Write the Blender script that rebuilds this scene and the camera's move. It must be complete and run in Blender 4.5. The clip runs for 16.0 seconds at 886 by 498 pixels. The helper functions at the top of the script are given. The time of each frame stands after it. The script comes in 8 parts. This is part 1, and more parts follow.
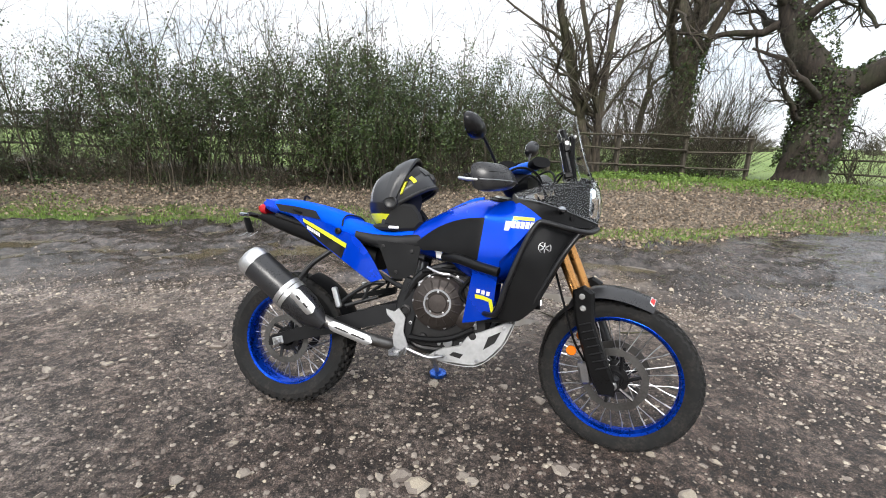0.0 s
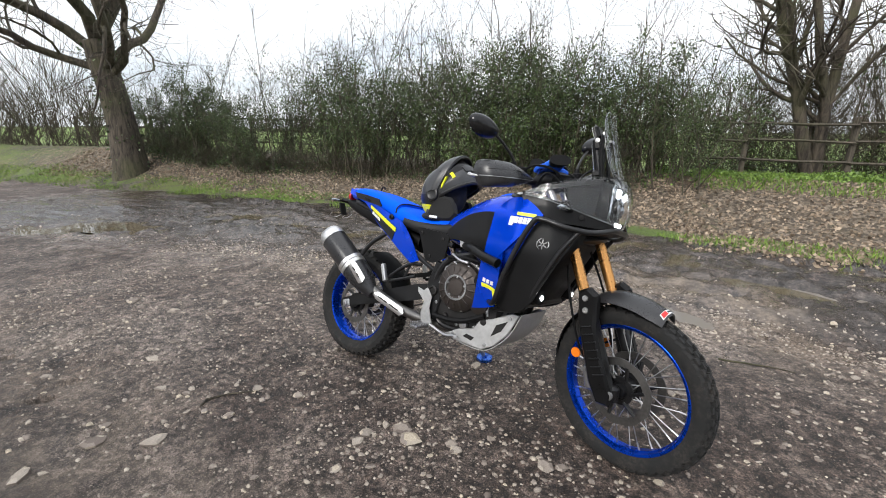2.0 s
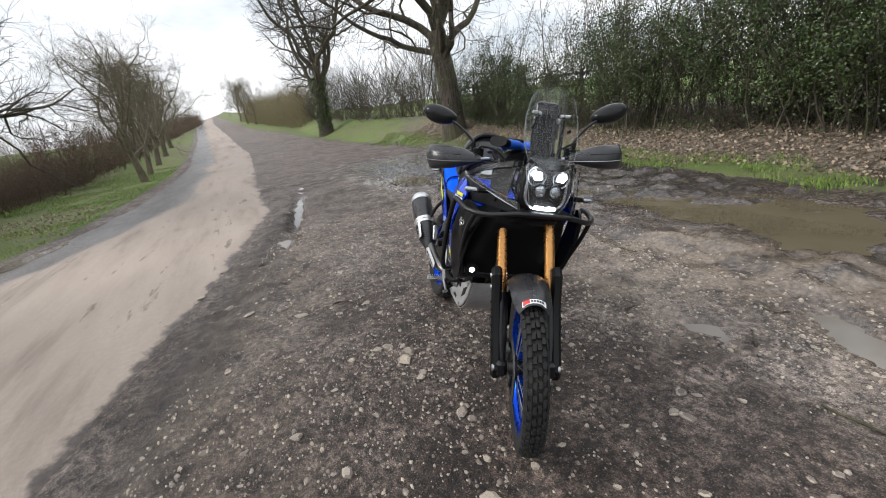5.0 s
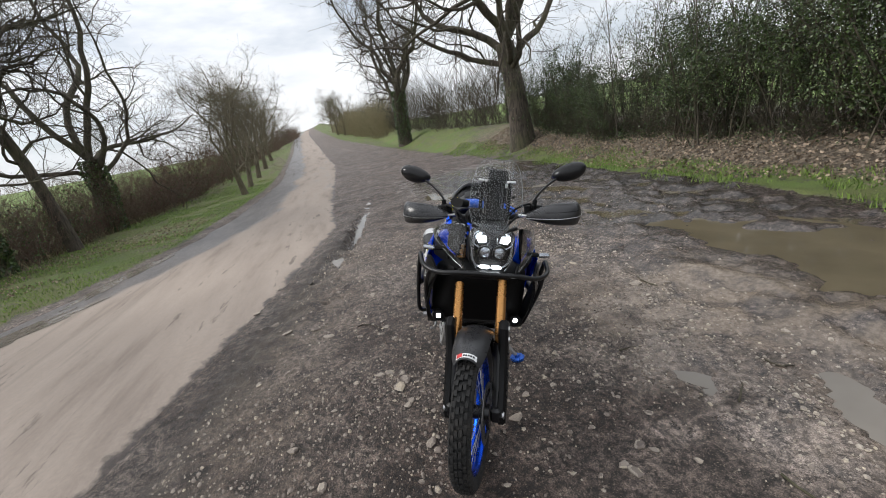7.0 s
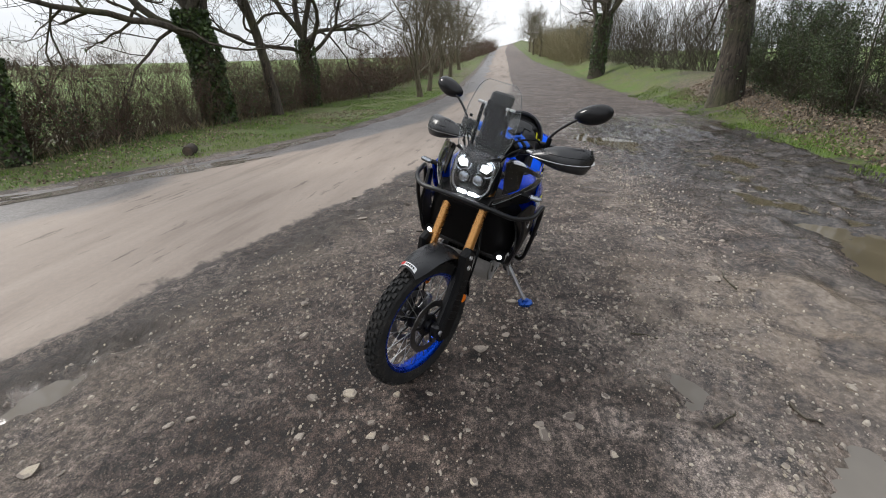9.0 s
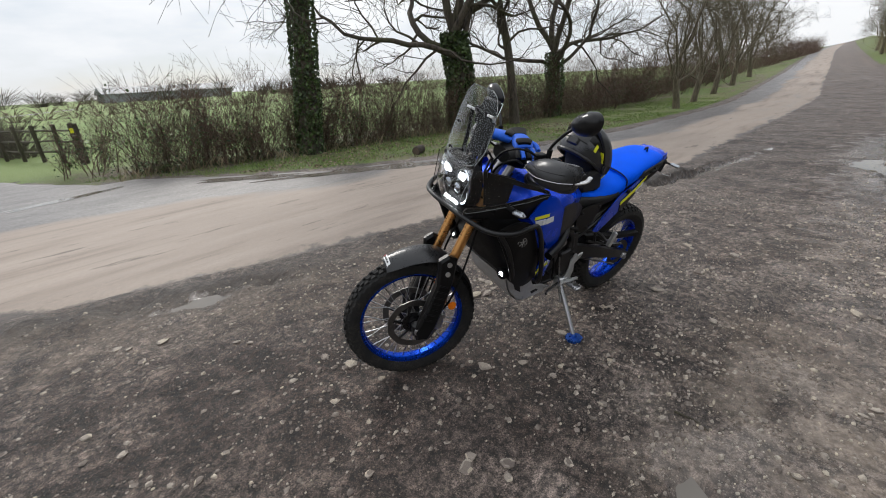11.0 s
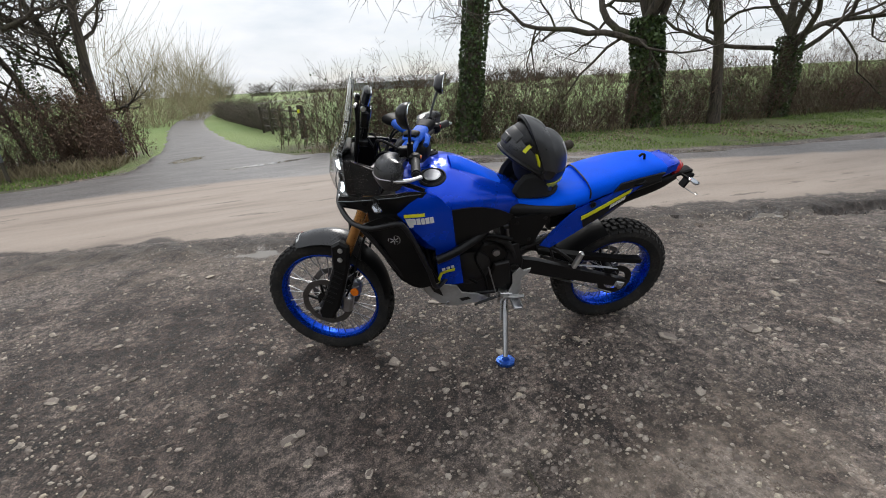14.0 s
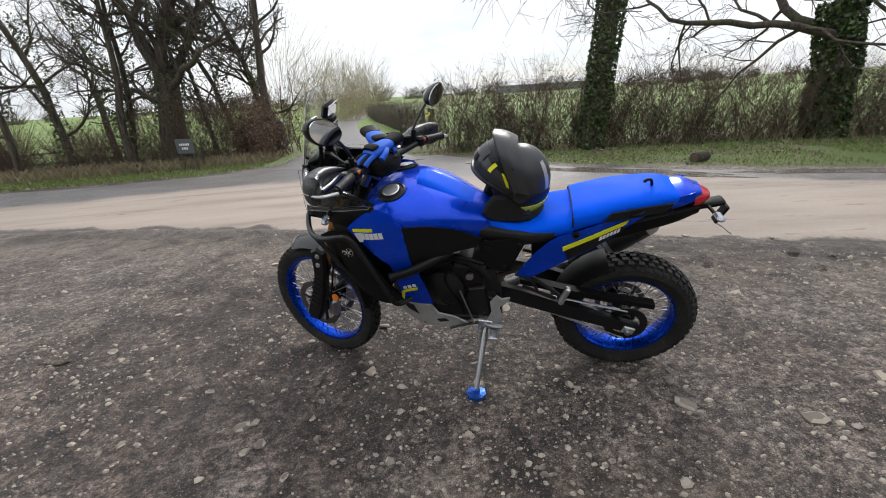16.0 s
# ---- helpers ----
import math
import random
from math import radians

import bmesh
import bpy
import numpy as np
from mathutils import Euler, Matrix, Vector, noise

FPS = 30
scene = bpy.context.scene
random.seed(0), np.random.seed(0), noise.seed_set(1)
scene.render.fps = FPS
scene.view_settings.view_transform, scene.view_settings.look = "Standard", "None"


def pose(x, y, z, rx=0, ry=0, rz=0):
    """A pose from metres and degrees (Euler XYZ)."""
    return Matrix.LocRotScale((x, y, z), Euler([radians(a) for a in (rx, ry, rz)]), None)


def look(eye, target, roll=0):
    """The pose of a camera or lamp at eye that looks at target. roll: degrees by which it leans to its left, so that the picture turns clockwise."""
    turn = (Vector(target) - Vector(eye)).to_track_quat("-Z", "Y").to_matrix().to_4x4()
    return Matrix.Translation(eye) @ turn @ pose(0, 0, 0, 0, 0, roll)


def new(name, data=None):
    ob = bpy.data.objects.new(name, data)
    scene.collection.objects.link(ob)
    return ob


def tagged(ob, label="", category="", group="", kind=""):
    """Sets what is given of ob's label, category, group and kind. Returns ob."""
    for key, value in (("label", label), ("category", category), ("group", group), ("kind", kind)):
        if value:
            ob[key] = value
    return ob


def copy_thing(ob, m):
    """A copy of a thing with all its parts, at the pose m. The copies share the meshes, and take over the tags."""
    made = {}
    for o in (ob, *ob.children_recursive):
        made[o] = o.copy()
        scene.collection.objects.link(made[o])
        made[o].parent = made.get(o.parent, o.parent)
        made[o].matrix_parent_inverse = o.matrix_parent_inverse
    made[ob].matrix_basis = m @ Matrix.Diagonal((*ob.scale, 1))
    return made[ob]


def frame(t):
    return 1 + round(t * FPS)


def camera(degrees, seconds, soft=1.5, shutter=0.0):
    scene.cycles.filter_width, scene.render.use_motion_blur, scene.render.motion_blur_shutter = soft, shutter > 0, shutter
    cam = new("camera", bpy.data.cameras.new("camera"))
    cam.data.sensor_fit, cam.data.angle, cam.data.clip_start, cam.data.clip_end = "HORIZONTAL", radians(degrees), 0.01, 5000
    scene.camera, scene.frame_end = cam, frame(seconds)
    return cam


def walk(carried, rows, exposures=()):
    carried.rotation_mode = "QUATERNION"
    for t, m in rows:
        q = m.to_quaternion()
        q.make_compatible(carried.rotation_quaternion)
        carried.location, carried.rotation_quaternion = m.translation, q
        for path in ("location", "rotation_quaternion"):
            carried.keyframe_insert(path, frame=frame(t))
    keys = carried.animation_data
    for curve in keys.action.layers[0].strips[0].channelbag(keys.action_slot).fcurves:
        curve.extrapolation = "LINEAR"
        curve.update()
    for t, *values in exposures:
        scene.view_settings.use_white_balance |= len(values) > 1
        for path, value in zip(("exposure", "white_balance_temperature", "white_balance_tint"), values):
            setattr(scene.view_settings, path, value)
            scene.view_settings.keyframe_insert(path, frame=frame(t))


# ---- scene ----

# ---- camera and its walk ----
cam = camera(92.0, 16.0, soft=1.0)
PATH = [
    (0, (-0.093, -0.110, 1.352), (-0.009, 1.823, 0.846), 1.7),
    (0.5, (0.003, -0.143, 1.383), (-0.031, 1.779, 0.830), 1.9),
    (1, (0.147, -0.279, 1.337), (-0.112, 1.636, 0.822), 1.6),
    (1.5, (0.433, -0.340, 1.300), (-0.110, 1.537, 0.876), 0.9),
    (2, (0.660, -0.180, 1.382), (-0.074, 1.601, 0.844), 0.5),
    (2.5, (0.861, -0.103, 1.401), (-0.064, 1.571, 0.816), -0.0),
    (3, (1.153, 0.036, 1.326), (-0.010, 1.569, 0.780), -0.0),
    (3.5, (1.340, 0.247, 1.392), (0.054, 1.640, 0.753), 0.3),
    (4, (1.548, 0.440, 1.378), (0.050, 1.587, 0.715), 0.0),
    (4.2, (1.654, 0.460, 1.391), (0.107, 1.532, 0.715), -1.6),
    (6.3, (2.461, 1.121, 1.664), (0.589, 1.524, 1.085), -11.1),
    (6.5, (2.412, 1.095, 1.689), (0.568, 1.564, 1.072), -10.5),
    (7, (2.432, 1.218, 1.683), (0.566, 1.623, 1.090), -10.4),
    (7.5, (2.445, 1.293, 1.687), (0.565, 1.577, 1.067), -9.2),
    (8, (2.528, 1.547, 1.667), (0.640, 1.612, 1.011), -8.0),
    (8.5, (2.608, 1.822, 1.666), (0.767, 1.642, 0.905), -5.3),
    (9, (2.542, 2.022, 1.552), (0.747, 1.703, 0.729), -1.4),
    (9.2, (2.541, 2.125, 1.564), (0.774, 1.730, 0.714), -1.1),
    (11.3, (1.910, 3.100, 1.437), (0.602, 1.774, 0.708), -2.8),
    (11.5, (1.806, 3.009, 1.383), (0.493, 1.694, 0.643), -1.3),
    (12, (1.666, 3.280, 1.395), (0.526, 1.809, 0.662), -1.8),
    (12.5, (1.481, 3.479, 1.403), (0.477, 1.914, 0.668), -2.5),
    (13, (1.264, 3.596, 1.396), (0.356, 1.976, 0.653), -2.9),
    (13.5, (1.197, 3.692, 1.334), (0.277, 2.042, 0.677), -1.9),
    (14, (0.934, 3.783, 1.398), (0.280, 2.037, 0.674), -3.1),
    (14.5, (0.737, 3.754, 1.387), (0.219, 1.963, 0.664), -2.7),
    (15, (0.582, 3.712, 1.403), (0.172, 1.885, 0.701), -2.5),
    (15.5, (0.575, 3.738, 1.426), (0.168, 1.911, 0.720), -0.2),
    (16, (0.171, 3.837, 1.396), (0.107, 1.958, 0.715), -3.6),
]
EXPOSURES = [(0, 0.52), (2, 0.38), (4, 0.30), (6.5, 0.02), (8, -0.05), (9.2, -0.02), (11.5, -0.12), (13.5, -0.10), (14.5, 0.02), (16, 0.12)]
walk(cam, [(t, look(eye, target, roll)) for t, eye, target, roll in PATH], EXPOSURES)

# ---- sky and light: a bright, thinly overcast winter day ----
SUN_EL, SUN_AZ = 38.0, 200.0
world = bpy.data.worlds.new("overcast_sky")
scene.world = world
world.use_nodes = True
wt = world.node_tree
wt.nodes.clear()


def wnode(kind, **values):
    n = wt.nodes.new(kind)
    for k, v in values.items():
        n.inputs[k.replace("_", " ")].default_value = v
    return n


sky = wt.nodes.new("ShaderNodeTexSky")
sky.sky_type, sky.sun_disc = "NISHITA", False
sky.sun_elevation, sky.sun_rotation = radians(SUN_EL), radians(SUN_AZ)
sky.dust_density, sky.air_density = 0.6, 1.0
way = wt.nodes.new("ShaderNodeTexCoord")
stretch = wt.nodes.new("ShaderNodeMapping")
stretch.inputs["Scale"].default_value = (1.0, 1.0, 3.2)
wt.links.new(way.outputs["Generated"], stretch.inputs[0])
clouds = wnode("ShaderNodeTexNoise", Scale=2.6, Detail=7.0, Roughness=0.55)
wt.links.new(stretch.outputs[0], clouds.inputs["Vector"])
cover = wt.nodes.new("ShaderNodeMapRange")
cover.inputs[1].default_value, cover.inputs[2].default_value = 0.34, 0.52
cover.inputs[3].default_value, cover.inputs[4].default_value = 0.72, 0.98
wt.links.new(clouds.outputs[0], cover.inputs[0])
veil = wt.nodes.new("ShaderNodeValToRGB")
veil.color_ramp.elements[0].position, veil.color_ramp.elements[0].color = 0.34, (8.4, 9.0, 9.9, 1)
veil.color_ramp.elements[1].position, veil.color_ramp.elements[1].color = 0.62, (11.4, 11.6, 11.9, 1)
wt.links.new(clouds.outputs[0], veil.inputs[0])
blend = wt.nodes.new("ShaderNodeMix")
blend.data_type = "RGBA"
wt.links.new(cover.outputs[0], blend.inputs[0])
wt.links.new(sky.outputs[0], blend.inputs[6])
# an overcast sky is brighter overhead than at its foot
split = wt.nodes.new("ShaderNodeSeparateXYZ")
wt.links.new(way.outputs["Generated"], split.inputs[0])
rise = wt.nodes.new("ShaderNodeMapRange")
rise.inputs[1].default_value, rise.inputs[2].default_value = 0.0, 1.0
rise.inputs[3].default_value, rise.inputs[4].default_value = 1.0, 1.55
wt.links.new(split.outputs[2], rise.inputs[0])
dome = wt.nodes.new("ShaderNodeMix")
dome.data_type, dome.blend_type = "RGBA", "MULTIPLY"
dome.inputs[0].default_value = 1.0
wt.links.new(veil.outputs[0], dome.inputs[6])
wt.links.new(rise.outputs[0], dome.inputs[7])
wt.links.new(dome.outputs[2], blend.inputs[7])
back = wnode("ShaderNodeBackground", Strength=0.088)
wt.links.new(blend.outputs[2], back.inputs[0])
wout = wt.nodes.new("ShaderNodeOutputWorld")
wt.links.new(back.outputs[0], wout.inputs[0])

sun = new("sun", bpy.data.lights.new("sun", "SUN"))
sun.data.energy, sun.data.angle, sun.data.color = 2.5, radians(18), (1.0, 0.965, 0.92)
_az, _el = radians(SUN_AZ), radians(SUN_EL)
sun.matrix_world = look((math.sin(_az) * math.cos(_el) * 40, math.cos(_az) * math.cos(_el) * 40, math.sin(_el) * 40), (0, 0, 0))
scene.view_settings.exposure = 0.0

# ---- materials ----
class Mat:
    """A node material with a Principled shader, and short ways to add nodes."""

    def __init__(self, name, color=(0.5, 0.5, 0.5), rough=0.5, metal=0.0, **more):
        self.m = bpy.data.materials.new(name)
        self.m.use_nodes = True
        self.t = self.m.node_tree
        self.b = self.t.nodes["Principled BSDF"]
        self.set("Base Color", (*color, 1)), self.set("Roughness", rough), self.set("Metallic", metal)
        for k, v in more.items():
            self.set(k.replace("_", " "), v)
        self.xyz = None

    def set(self, key, v):
        self.b.inputs[key].default_value = v

    def wire(self, out, into):
        self.t.links.new(out, self.b.inputs[into] if isinstance(into, str) else into)

    def node(self, kind, vals=(), **props):
        n = self.t.nodes.new(kind)
        for k, v in props.items():
            setattr(n, k, v)
        for k, v in dict(vals).items():
            if hasattr(v, "is_output"):
                self.t.links.new(v, n.inputs[k])
            else:
                n.inputs[k].default_value = v
        return n

    def where(self, world=False):
        if world:
            return self.node("ShaderNodeNewGeometry").outputs["Position"]
        if self.xyz is None:
            self.xyz = self.node("ShaderNodeTexCoord").outputs["Object"]
        return self.xyz

    def noise(self, scale, detail=4.0, rough=0.55, world=False, stretch=None, warp=0.0):
        v = self.where(world)
        if stretch:
            v = self.node("ShaderNodeMapping", {0: v, 3: stretch}).outputs[0]
        return self.node("ShaderNodeTexNoise", {"Vector": v, "Scale": scale, "Detail": detail, "Roughness": rough, "Distortion": warp}).outputs[0]

    def cells(self, scale, world=False, feature="F1", out=0, rand=1.0):
        return self.node("ShaderNodeTexVoronoi", {"Vector": self.where(world), "Scale": scale, "Randomness": rand}, feature=feature).outputs[out]

    def ramp(self, fac, *stops):
        n = self.node("ShaderNodeValToRGB", {0: fac})
        e = n.color_ramp.elements
        while len(e) < len(stops):
            e.new(0.5)
        for s, (p, c) in zip(e, stops):
            s.position, s.color = p, (*c, 1) if isinstance(c, tuple) else (c, c, c, 1)
        return n.outputs[0]

    def mix(self, fac, a, b, mode="MIX"):
        n = self.node("ShaderNodeMix", data_type="RGBA", blend_type=mode)
        for i, v in ((0, fac), (6, a), (7, b)):
            if hasattr(v, "is_output"):
                self.t.links.new(v, n.inputs[i])
            else:
                n.inputs[i].default_value = (*v, 1) if isinstance(v, tuple) else v
        return n.outputs[2]

    def math(self, op, a, b=0.5, clamp=False):
        return self.node("ShaderNodeMath", {0: a, 1: b}, operation=op, use_clamp=clamp).outputs[0]

    def span(self, v, lo, hi, a=0.0, b=1.0):
        return self.node("ShaderNodeMapRange", {0: v, 1: lo, 2: hi, 3: a, 4: b}).outputs[0]

    def attr(self, name):
        return self.node("ShaderNodeAttribute", attribute_name=name).outputs["Fac"]

    def bump(self, height, strength=0.4, dist=0.01):
        n = self.node("ShaderNodeBump", {"Height": height, "Strength": strength, "Distance": dist})
        self.wire(n.outputs[0], "Normal")
        return self


def plain(name, color, rough=0.5, metal=0.0, grain=60.0, vary=0.18, bump=0.06, **more):
    """A surface of one colour with grime at a large and a small scale."""
    k = Mat(name, color, rough, metal, **more)
    big, small = k.noise(7.0, 4.0), k.noise(grain, 3.0)
    both = k.math("ADD", k.math("MULTIPLY", big, 0.6), k.math("MULTIPLY", small, 0.4))
    lo, hi = tuple(c * (1 - vary) for c in color), tuple(min(1, c * (1 + vary)) for c in color)
    k.wire(k.ramp(both, (0.3, lo), (0.7, hi)), "Base Color")
    k.wire(k.span(both, 0.3, 0.7, max(0.02, rough - 0.1), min(1, rough + 0.12)), "Roughness")
    if bump:
        k.bump(small, bump, 0.002)
    return k.m


# ground: gravel and mud, road, grass and leaf litter run into each other
def ground_material():
    k = Mat("wet_gravel_ground", rough=0.7)
    w = True
    big, mid, fine, grit = k.noise(0.55, 4, world=w), k.noise(3.2, 6, world=w, warp=0.6), k.noise(26, 7, 0.7, world=w), k.noise(150, 4, 0.7, world=w)
    tone = k.noise(1.1, 5, 0.6, world=w)
    # dark wet matrix, drier paler patches
    mud = k.ramp(mid, (0.34, (0.042, 0.030, 0.0245)), (0.50, (0.094, 0.069, 0.057)), (0.66, (0.192, 0.150, 0.126)))
    mud = k.mix(k.span(tone, 0.42, 0.62, 0.0, 0.6), mud, (0.205, 0.172, 0.152))
    clod = k.noise(9, 6, 0.72, world=w, warp=0.8)
    mud = k.mix(1.0, mud, k.span(clod, 0.38, 0.60, 0.40, 1.42), "MULTIPLY")
    mud = k.mix(1.0, mud, k.span(fine, 0.42, 0.59, 0.30, 1.62), "MULTIPLY")
    mud = k.mix(1.0, mud, k.span(grit, 0.42, 0.60, 0.40, 1.60), "MULTIPLY")
    # grit and gravel of three sizes, each grain with its own tone
    rise = None
    stony = k.attr("stony")
    for scale, share, edge in ((120, 0.62, 0.40), (62, 0.78, 0.38), (34, 0.90, 0.34)):
        d, pick = k.cells(scale, w), k.cells(scale, w, out=1)
        grain = k.math("MULTIPLY", k.span(d, edge, edge - 0.07), k.span(pick, share, share + 0.03))
        grain = k.math("MULTIPLY", grain, k.span(stony, 0.0, 0.8, 0.10, 1.0))
        grain = k.math("MULTIPLY", grain, k.span(tone, 0.30, 0.52, 0.45, 1.0))
        pale = k.mix(k.span(pick, share, 1.0), (0.150, 0.118, 0.098), (0.46, 0.39, 0.31))
        mud = k.mix(grain, mud, k.mix(1.0, pale, k.span(fine, 0.3, 0.7, 0.6, 1.25), "MULTIPLY"))
        lift = k.math("MULTIPLY", grain, 18.0 / scale)
        rise = lift if rise is None else k.math("ADD", rise, lift)
    # soft shade round the bike, with some wet, painted into the mud colour
    shade_damp = k.math("MULTIPLY", k.attr("shade_damp"), k.span(mid, 0.25, 0.65, 1.0, 0.55))
    mud = k.mix(shade_damp, mud, k.mix(1.0, mud, (0.46, 0.40, 0.37), "MULTIPLY"))
    churn = k.attr("churn")
    black = k.ramp(k.noise(11, 6, 0.7, world=w), (0.35, (0.012, 0.010, 0.009)), (0.55, (0.050, 0.042, 0.037)), (0.75, (0.14, 0.12, 0.105)))
    mud = k.mix(k.math("MULTIPLY", churn, k.span(mid, 0.28, 0.46)), mud, black)
    sand = k.mix(k.span(fine, 0.4, 0.65), (0.15, 0.115, 0.085), (0.30, 0.24, 0.185))
    mud = k.mix(k.math("MULTIPLY", k.attr("pale"), k.span(mid, 0.36, 0.56), True), mud, sand)
    blade = k.noise(60, 4, 0.7, world=w)
    green = k.ramp(blade, (0.3, (0.035, 0.058, 0.010)), (0.55, (0.105, 0.175, 0.028)), (0.75, (0.20, 0.29, 0.058)))
    green = k.mix(k.span(big, 0.3, 0.7), green, k.ramp(blade, (0.3, (0.055, 0.062, 0.022)), (0.7, (0.19, 0.19, 0.07))))
    far = k.ramp(k.noise(0.05, 3, world=w), (0.35, (0.125, 0.195, 0.042)), (0.65, (0.18, 0.24, 0.068)))
    green = k.mix(k.attr("field"), green, far)
    leaf = k.cells(18, w, out=1)
    litter = k.ramp(leaf, (0.1, (0.055, 0.042, 0.030)), (0.5, (0.165, 0.130, 0.093)), (0.9, (0.33, 0.27, 0.205)))
    litter = k.mix(k.span(fine, 0.4, 0.6), k.mix(0.6, litter, (0.03, 0.022, 0.015)), litter)
    edge = k.math("MULTIPLY", k.math("SUBTRACT", fine, 0.5), 1.1)
    edge = k.math("ADD", edge, k.math("MULTIPLY", k.math("SUBTRACT", mid, 0.5), 1.2))
    g = k.span(k.math("ADD", k.attr("grass"), edge), 0.42, 0.58)
    l = k.span(k.math("ADD", k.attr("litter"), edge), 0.42, 0.58)
    col = k.mix(g, mud, green)
    col = k.mix(l, col, litter)
    k.wire(col, "Base Color")
    wet = k.span(k.math("ADD", k.attr("wet"), k.math("MULTIPLY", k.math("SUBTRACT", mid, 0.5), 1.3)), 0.35, 0.75)
    rough = k.mix(wet, k.ramp(fine, (0.3, 0.50), (0.7, 0.85)), k.ramp(fine, (0.44, 0.04), (0.68, 0.26)))
    k.wire(k.mix(k.math("MAXIMUM", g, l), rough, (0.85, 0.85, 0.85)), "Roughness")
    k.set("Specular IOR Level", 0.5)
    h = k.math("ADD", k.math("MULTIPLY", fine, 0.7), k.math("MULTIPLY", grit, 0.3))
    h = k.math("ADD", h, k.math("MULTIPLY", clod, 1.2))
    h = k.math("ADD", h, k.math("MULTIPLY", rise, 0.9))
    n = k.node("ShaderNodeBump", {"Height": h, "Strength": k.span(wet, 0, 1, 1.0, 0.22), "Distance": 0.034})
    k.wire(n.outputs[0], "Normal")
    return k.m


def road_material():
    k = Mat("muddy_tarmac", rough=0.75)
    w = True
    along, fine, grit = k.noise(1.3, 6, 0.6, world=w, stretch=(0.22, 1.4, 1)), k.noise(26, 6, 0.65, world=w), k.noise(210, 3, world=w)
    tan = k.ramp(along, (0.28, (0.185, 0.148, 0.123)), (0.44, (0.305, 0.252, 0.212)), (0.75, (0.385, 0.322, 0.272)))
    tan = k.mix(1.0, tan, k.span(fine, 0.3, 0.7, 0.86, 1.10), "MULTIPLY")
    grey = k.ramp(k.noise(2.1, 6, 0.62, world=w, stretch=(0.5, 1.2, 1)), (0.3, (0.085, 0.08, 0.08)), (0.7, (0.185, 0.172, 0.166)))
    bare = k.span(k.math("ADD", k.attr("bare"), k.math("MULTIPLY", k.math("SUBTRACT", along, 0.5), 0.9)), 0.30, 0.60)
    col = k.mix(bare, tan, grey)
    col = k.mix(k.span(grit, 0.3, 0.75, 0.0, 0.22), col, (0.10, 0.085, 0.075))
    crack = k.span(k.noise(3.6, 7, 0.7, world=w, stretch=(0.3, 1.6, 1)), 0.61, 0.67)
    col = k.mix(k.math("MULTIPLY", crack, 0.7), col, (0.085, 0.07, 0.06))
    track = k.span(k.noise(0.9, 5, 0.6, world=w, stretch=(0.10, 3.2, 1)), 0.60, 0.70)
    col = k.mix(k.math("MULTIPLY", track, 0.45), col, (0.15, 0.125, 0.108))
    edge = k.span(k.math("ADD", k.attr("rim"), k.math("MULTIPLY", k.math("SUBTRACT", k.noise(2.4, 6, 0.65, world=w), 0.5), 1.5)), 0.42, 0.60)
    col = k.mix(edge, col, k.ramp(fine, (0.3, (0.03, 0.024, 0.021)), (0.7, (0.105, 0.085, 0.075))))
    k.wire(col, "Base Color")
    wet = k.math("MAXIMUM", k.math("MULTIPLY", edge, 0.6), k.math("MULTIPLY", bare, 0.7))
    k.wire(k.mix(wet, k.ramp(fine, (0.3, 0.62), (0.7, 0.86)), k.ramp(fine, (0.35, 0.22), (0.7, 0.48))), "Roughness")
    k.set("Specular IOR Level", 0.35)
    k.bump(k.math("ADD", k.math("MULTIPLY", fine, 0.6), k.math("MULTIPLY", grit, 0.4)), 0.45, 0.008)
    return k.m


def water_material(name, color):
    k = Mat(name, color, 0.03, IOR=1.33)
    k.wire(k.ramp(k.noise(1.7, 4, world=True), (0.3, tuple(c * 0.75 for c in color)), (0.7, color)), "Base Color")
    k.bump(k.noise(9, 2, world=True), 0.03, 0.01)
    return k.m


def bark_material(name, dark, light, moss):
    k = Mat(name, rough=0.9)
    ridges = k.noise(9, 6, 0.65, stretch=(1.6, 1.6, 0.28), warp=0.5)
    col = k.ramp(ridges, (0.32, dark), (0.62, light))
    col = k.mix(k.math("MULTIPLY", k.span(k.noise(1.1, 4), 0.48, 0.68), 0.55), col, moss)
    k.wire(col, "Base Color")
    k.bump(ridges, 0.9, 0.03)
    return k.m


def leaf_material(name, a, b, rough=0.45):
    k = Mat(name, rough=rough)
    pick = k.node("ShaderNodeNewGeometry").outputs["Random Per Island"]
    k.wire(k.ramp(pick, (0.0, a), (1.0, b)), "Base Color")
    k.set("Subsurface Weight", 0.0)
    return k.m


def stone_material():
    k = Mat("pale_flint", rough=0.75)
    pick = k.node("ShaderNodeObjectInfo").outputs["Random"]
    isle = k.node("ShaderNodeNewGeometry").outputs["Random Per Island"]
    tone = k.ramp(k.math("FRACT", k.math("ADD", pick, isle)), (0.0, (0.15, 0.120, 0.102)), (0.40, (0.30, 0.255, 0.215)), (0.8, (0.47, 0.415, 0.345)), (1.0, (0.56, 0.48, 0.36)))
    dirt = k.noise(45, 5, 0.6)
    k.wire(k.mix(k.span(dirt, 0.42, 0.62), k.mix(0.55, tone, (0.08, 0.062, 0.052)), tone), "Base Color")
    k.bump(dirt, 0.4, 0.004)
    return k.m


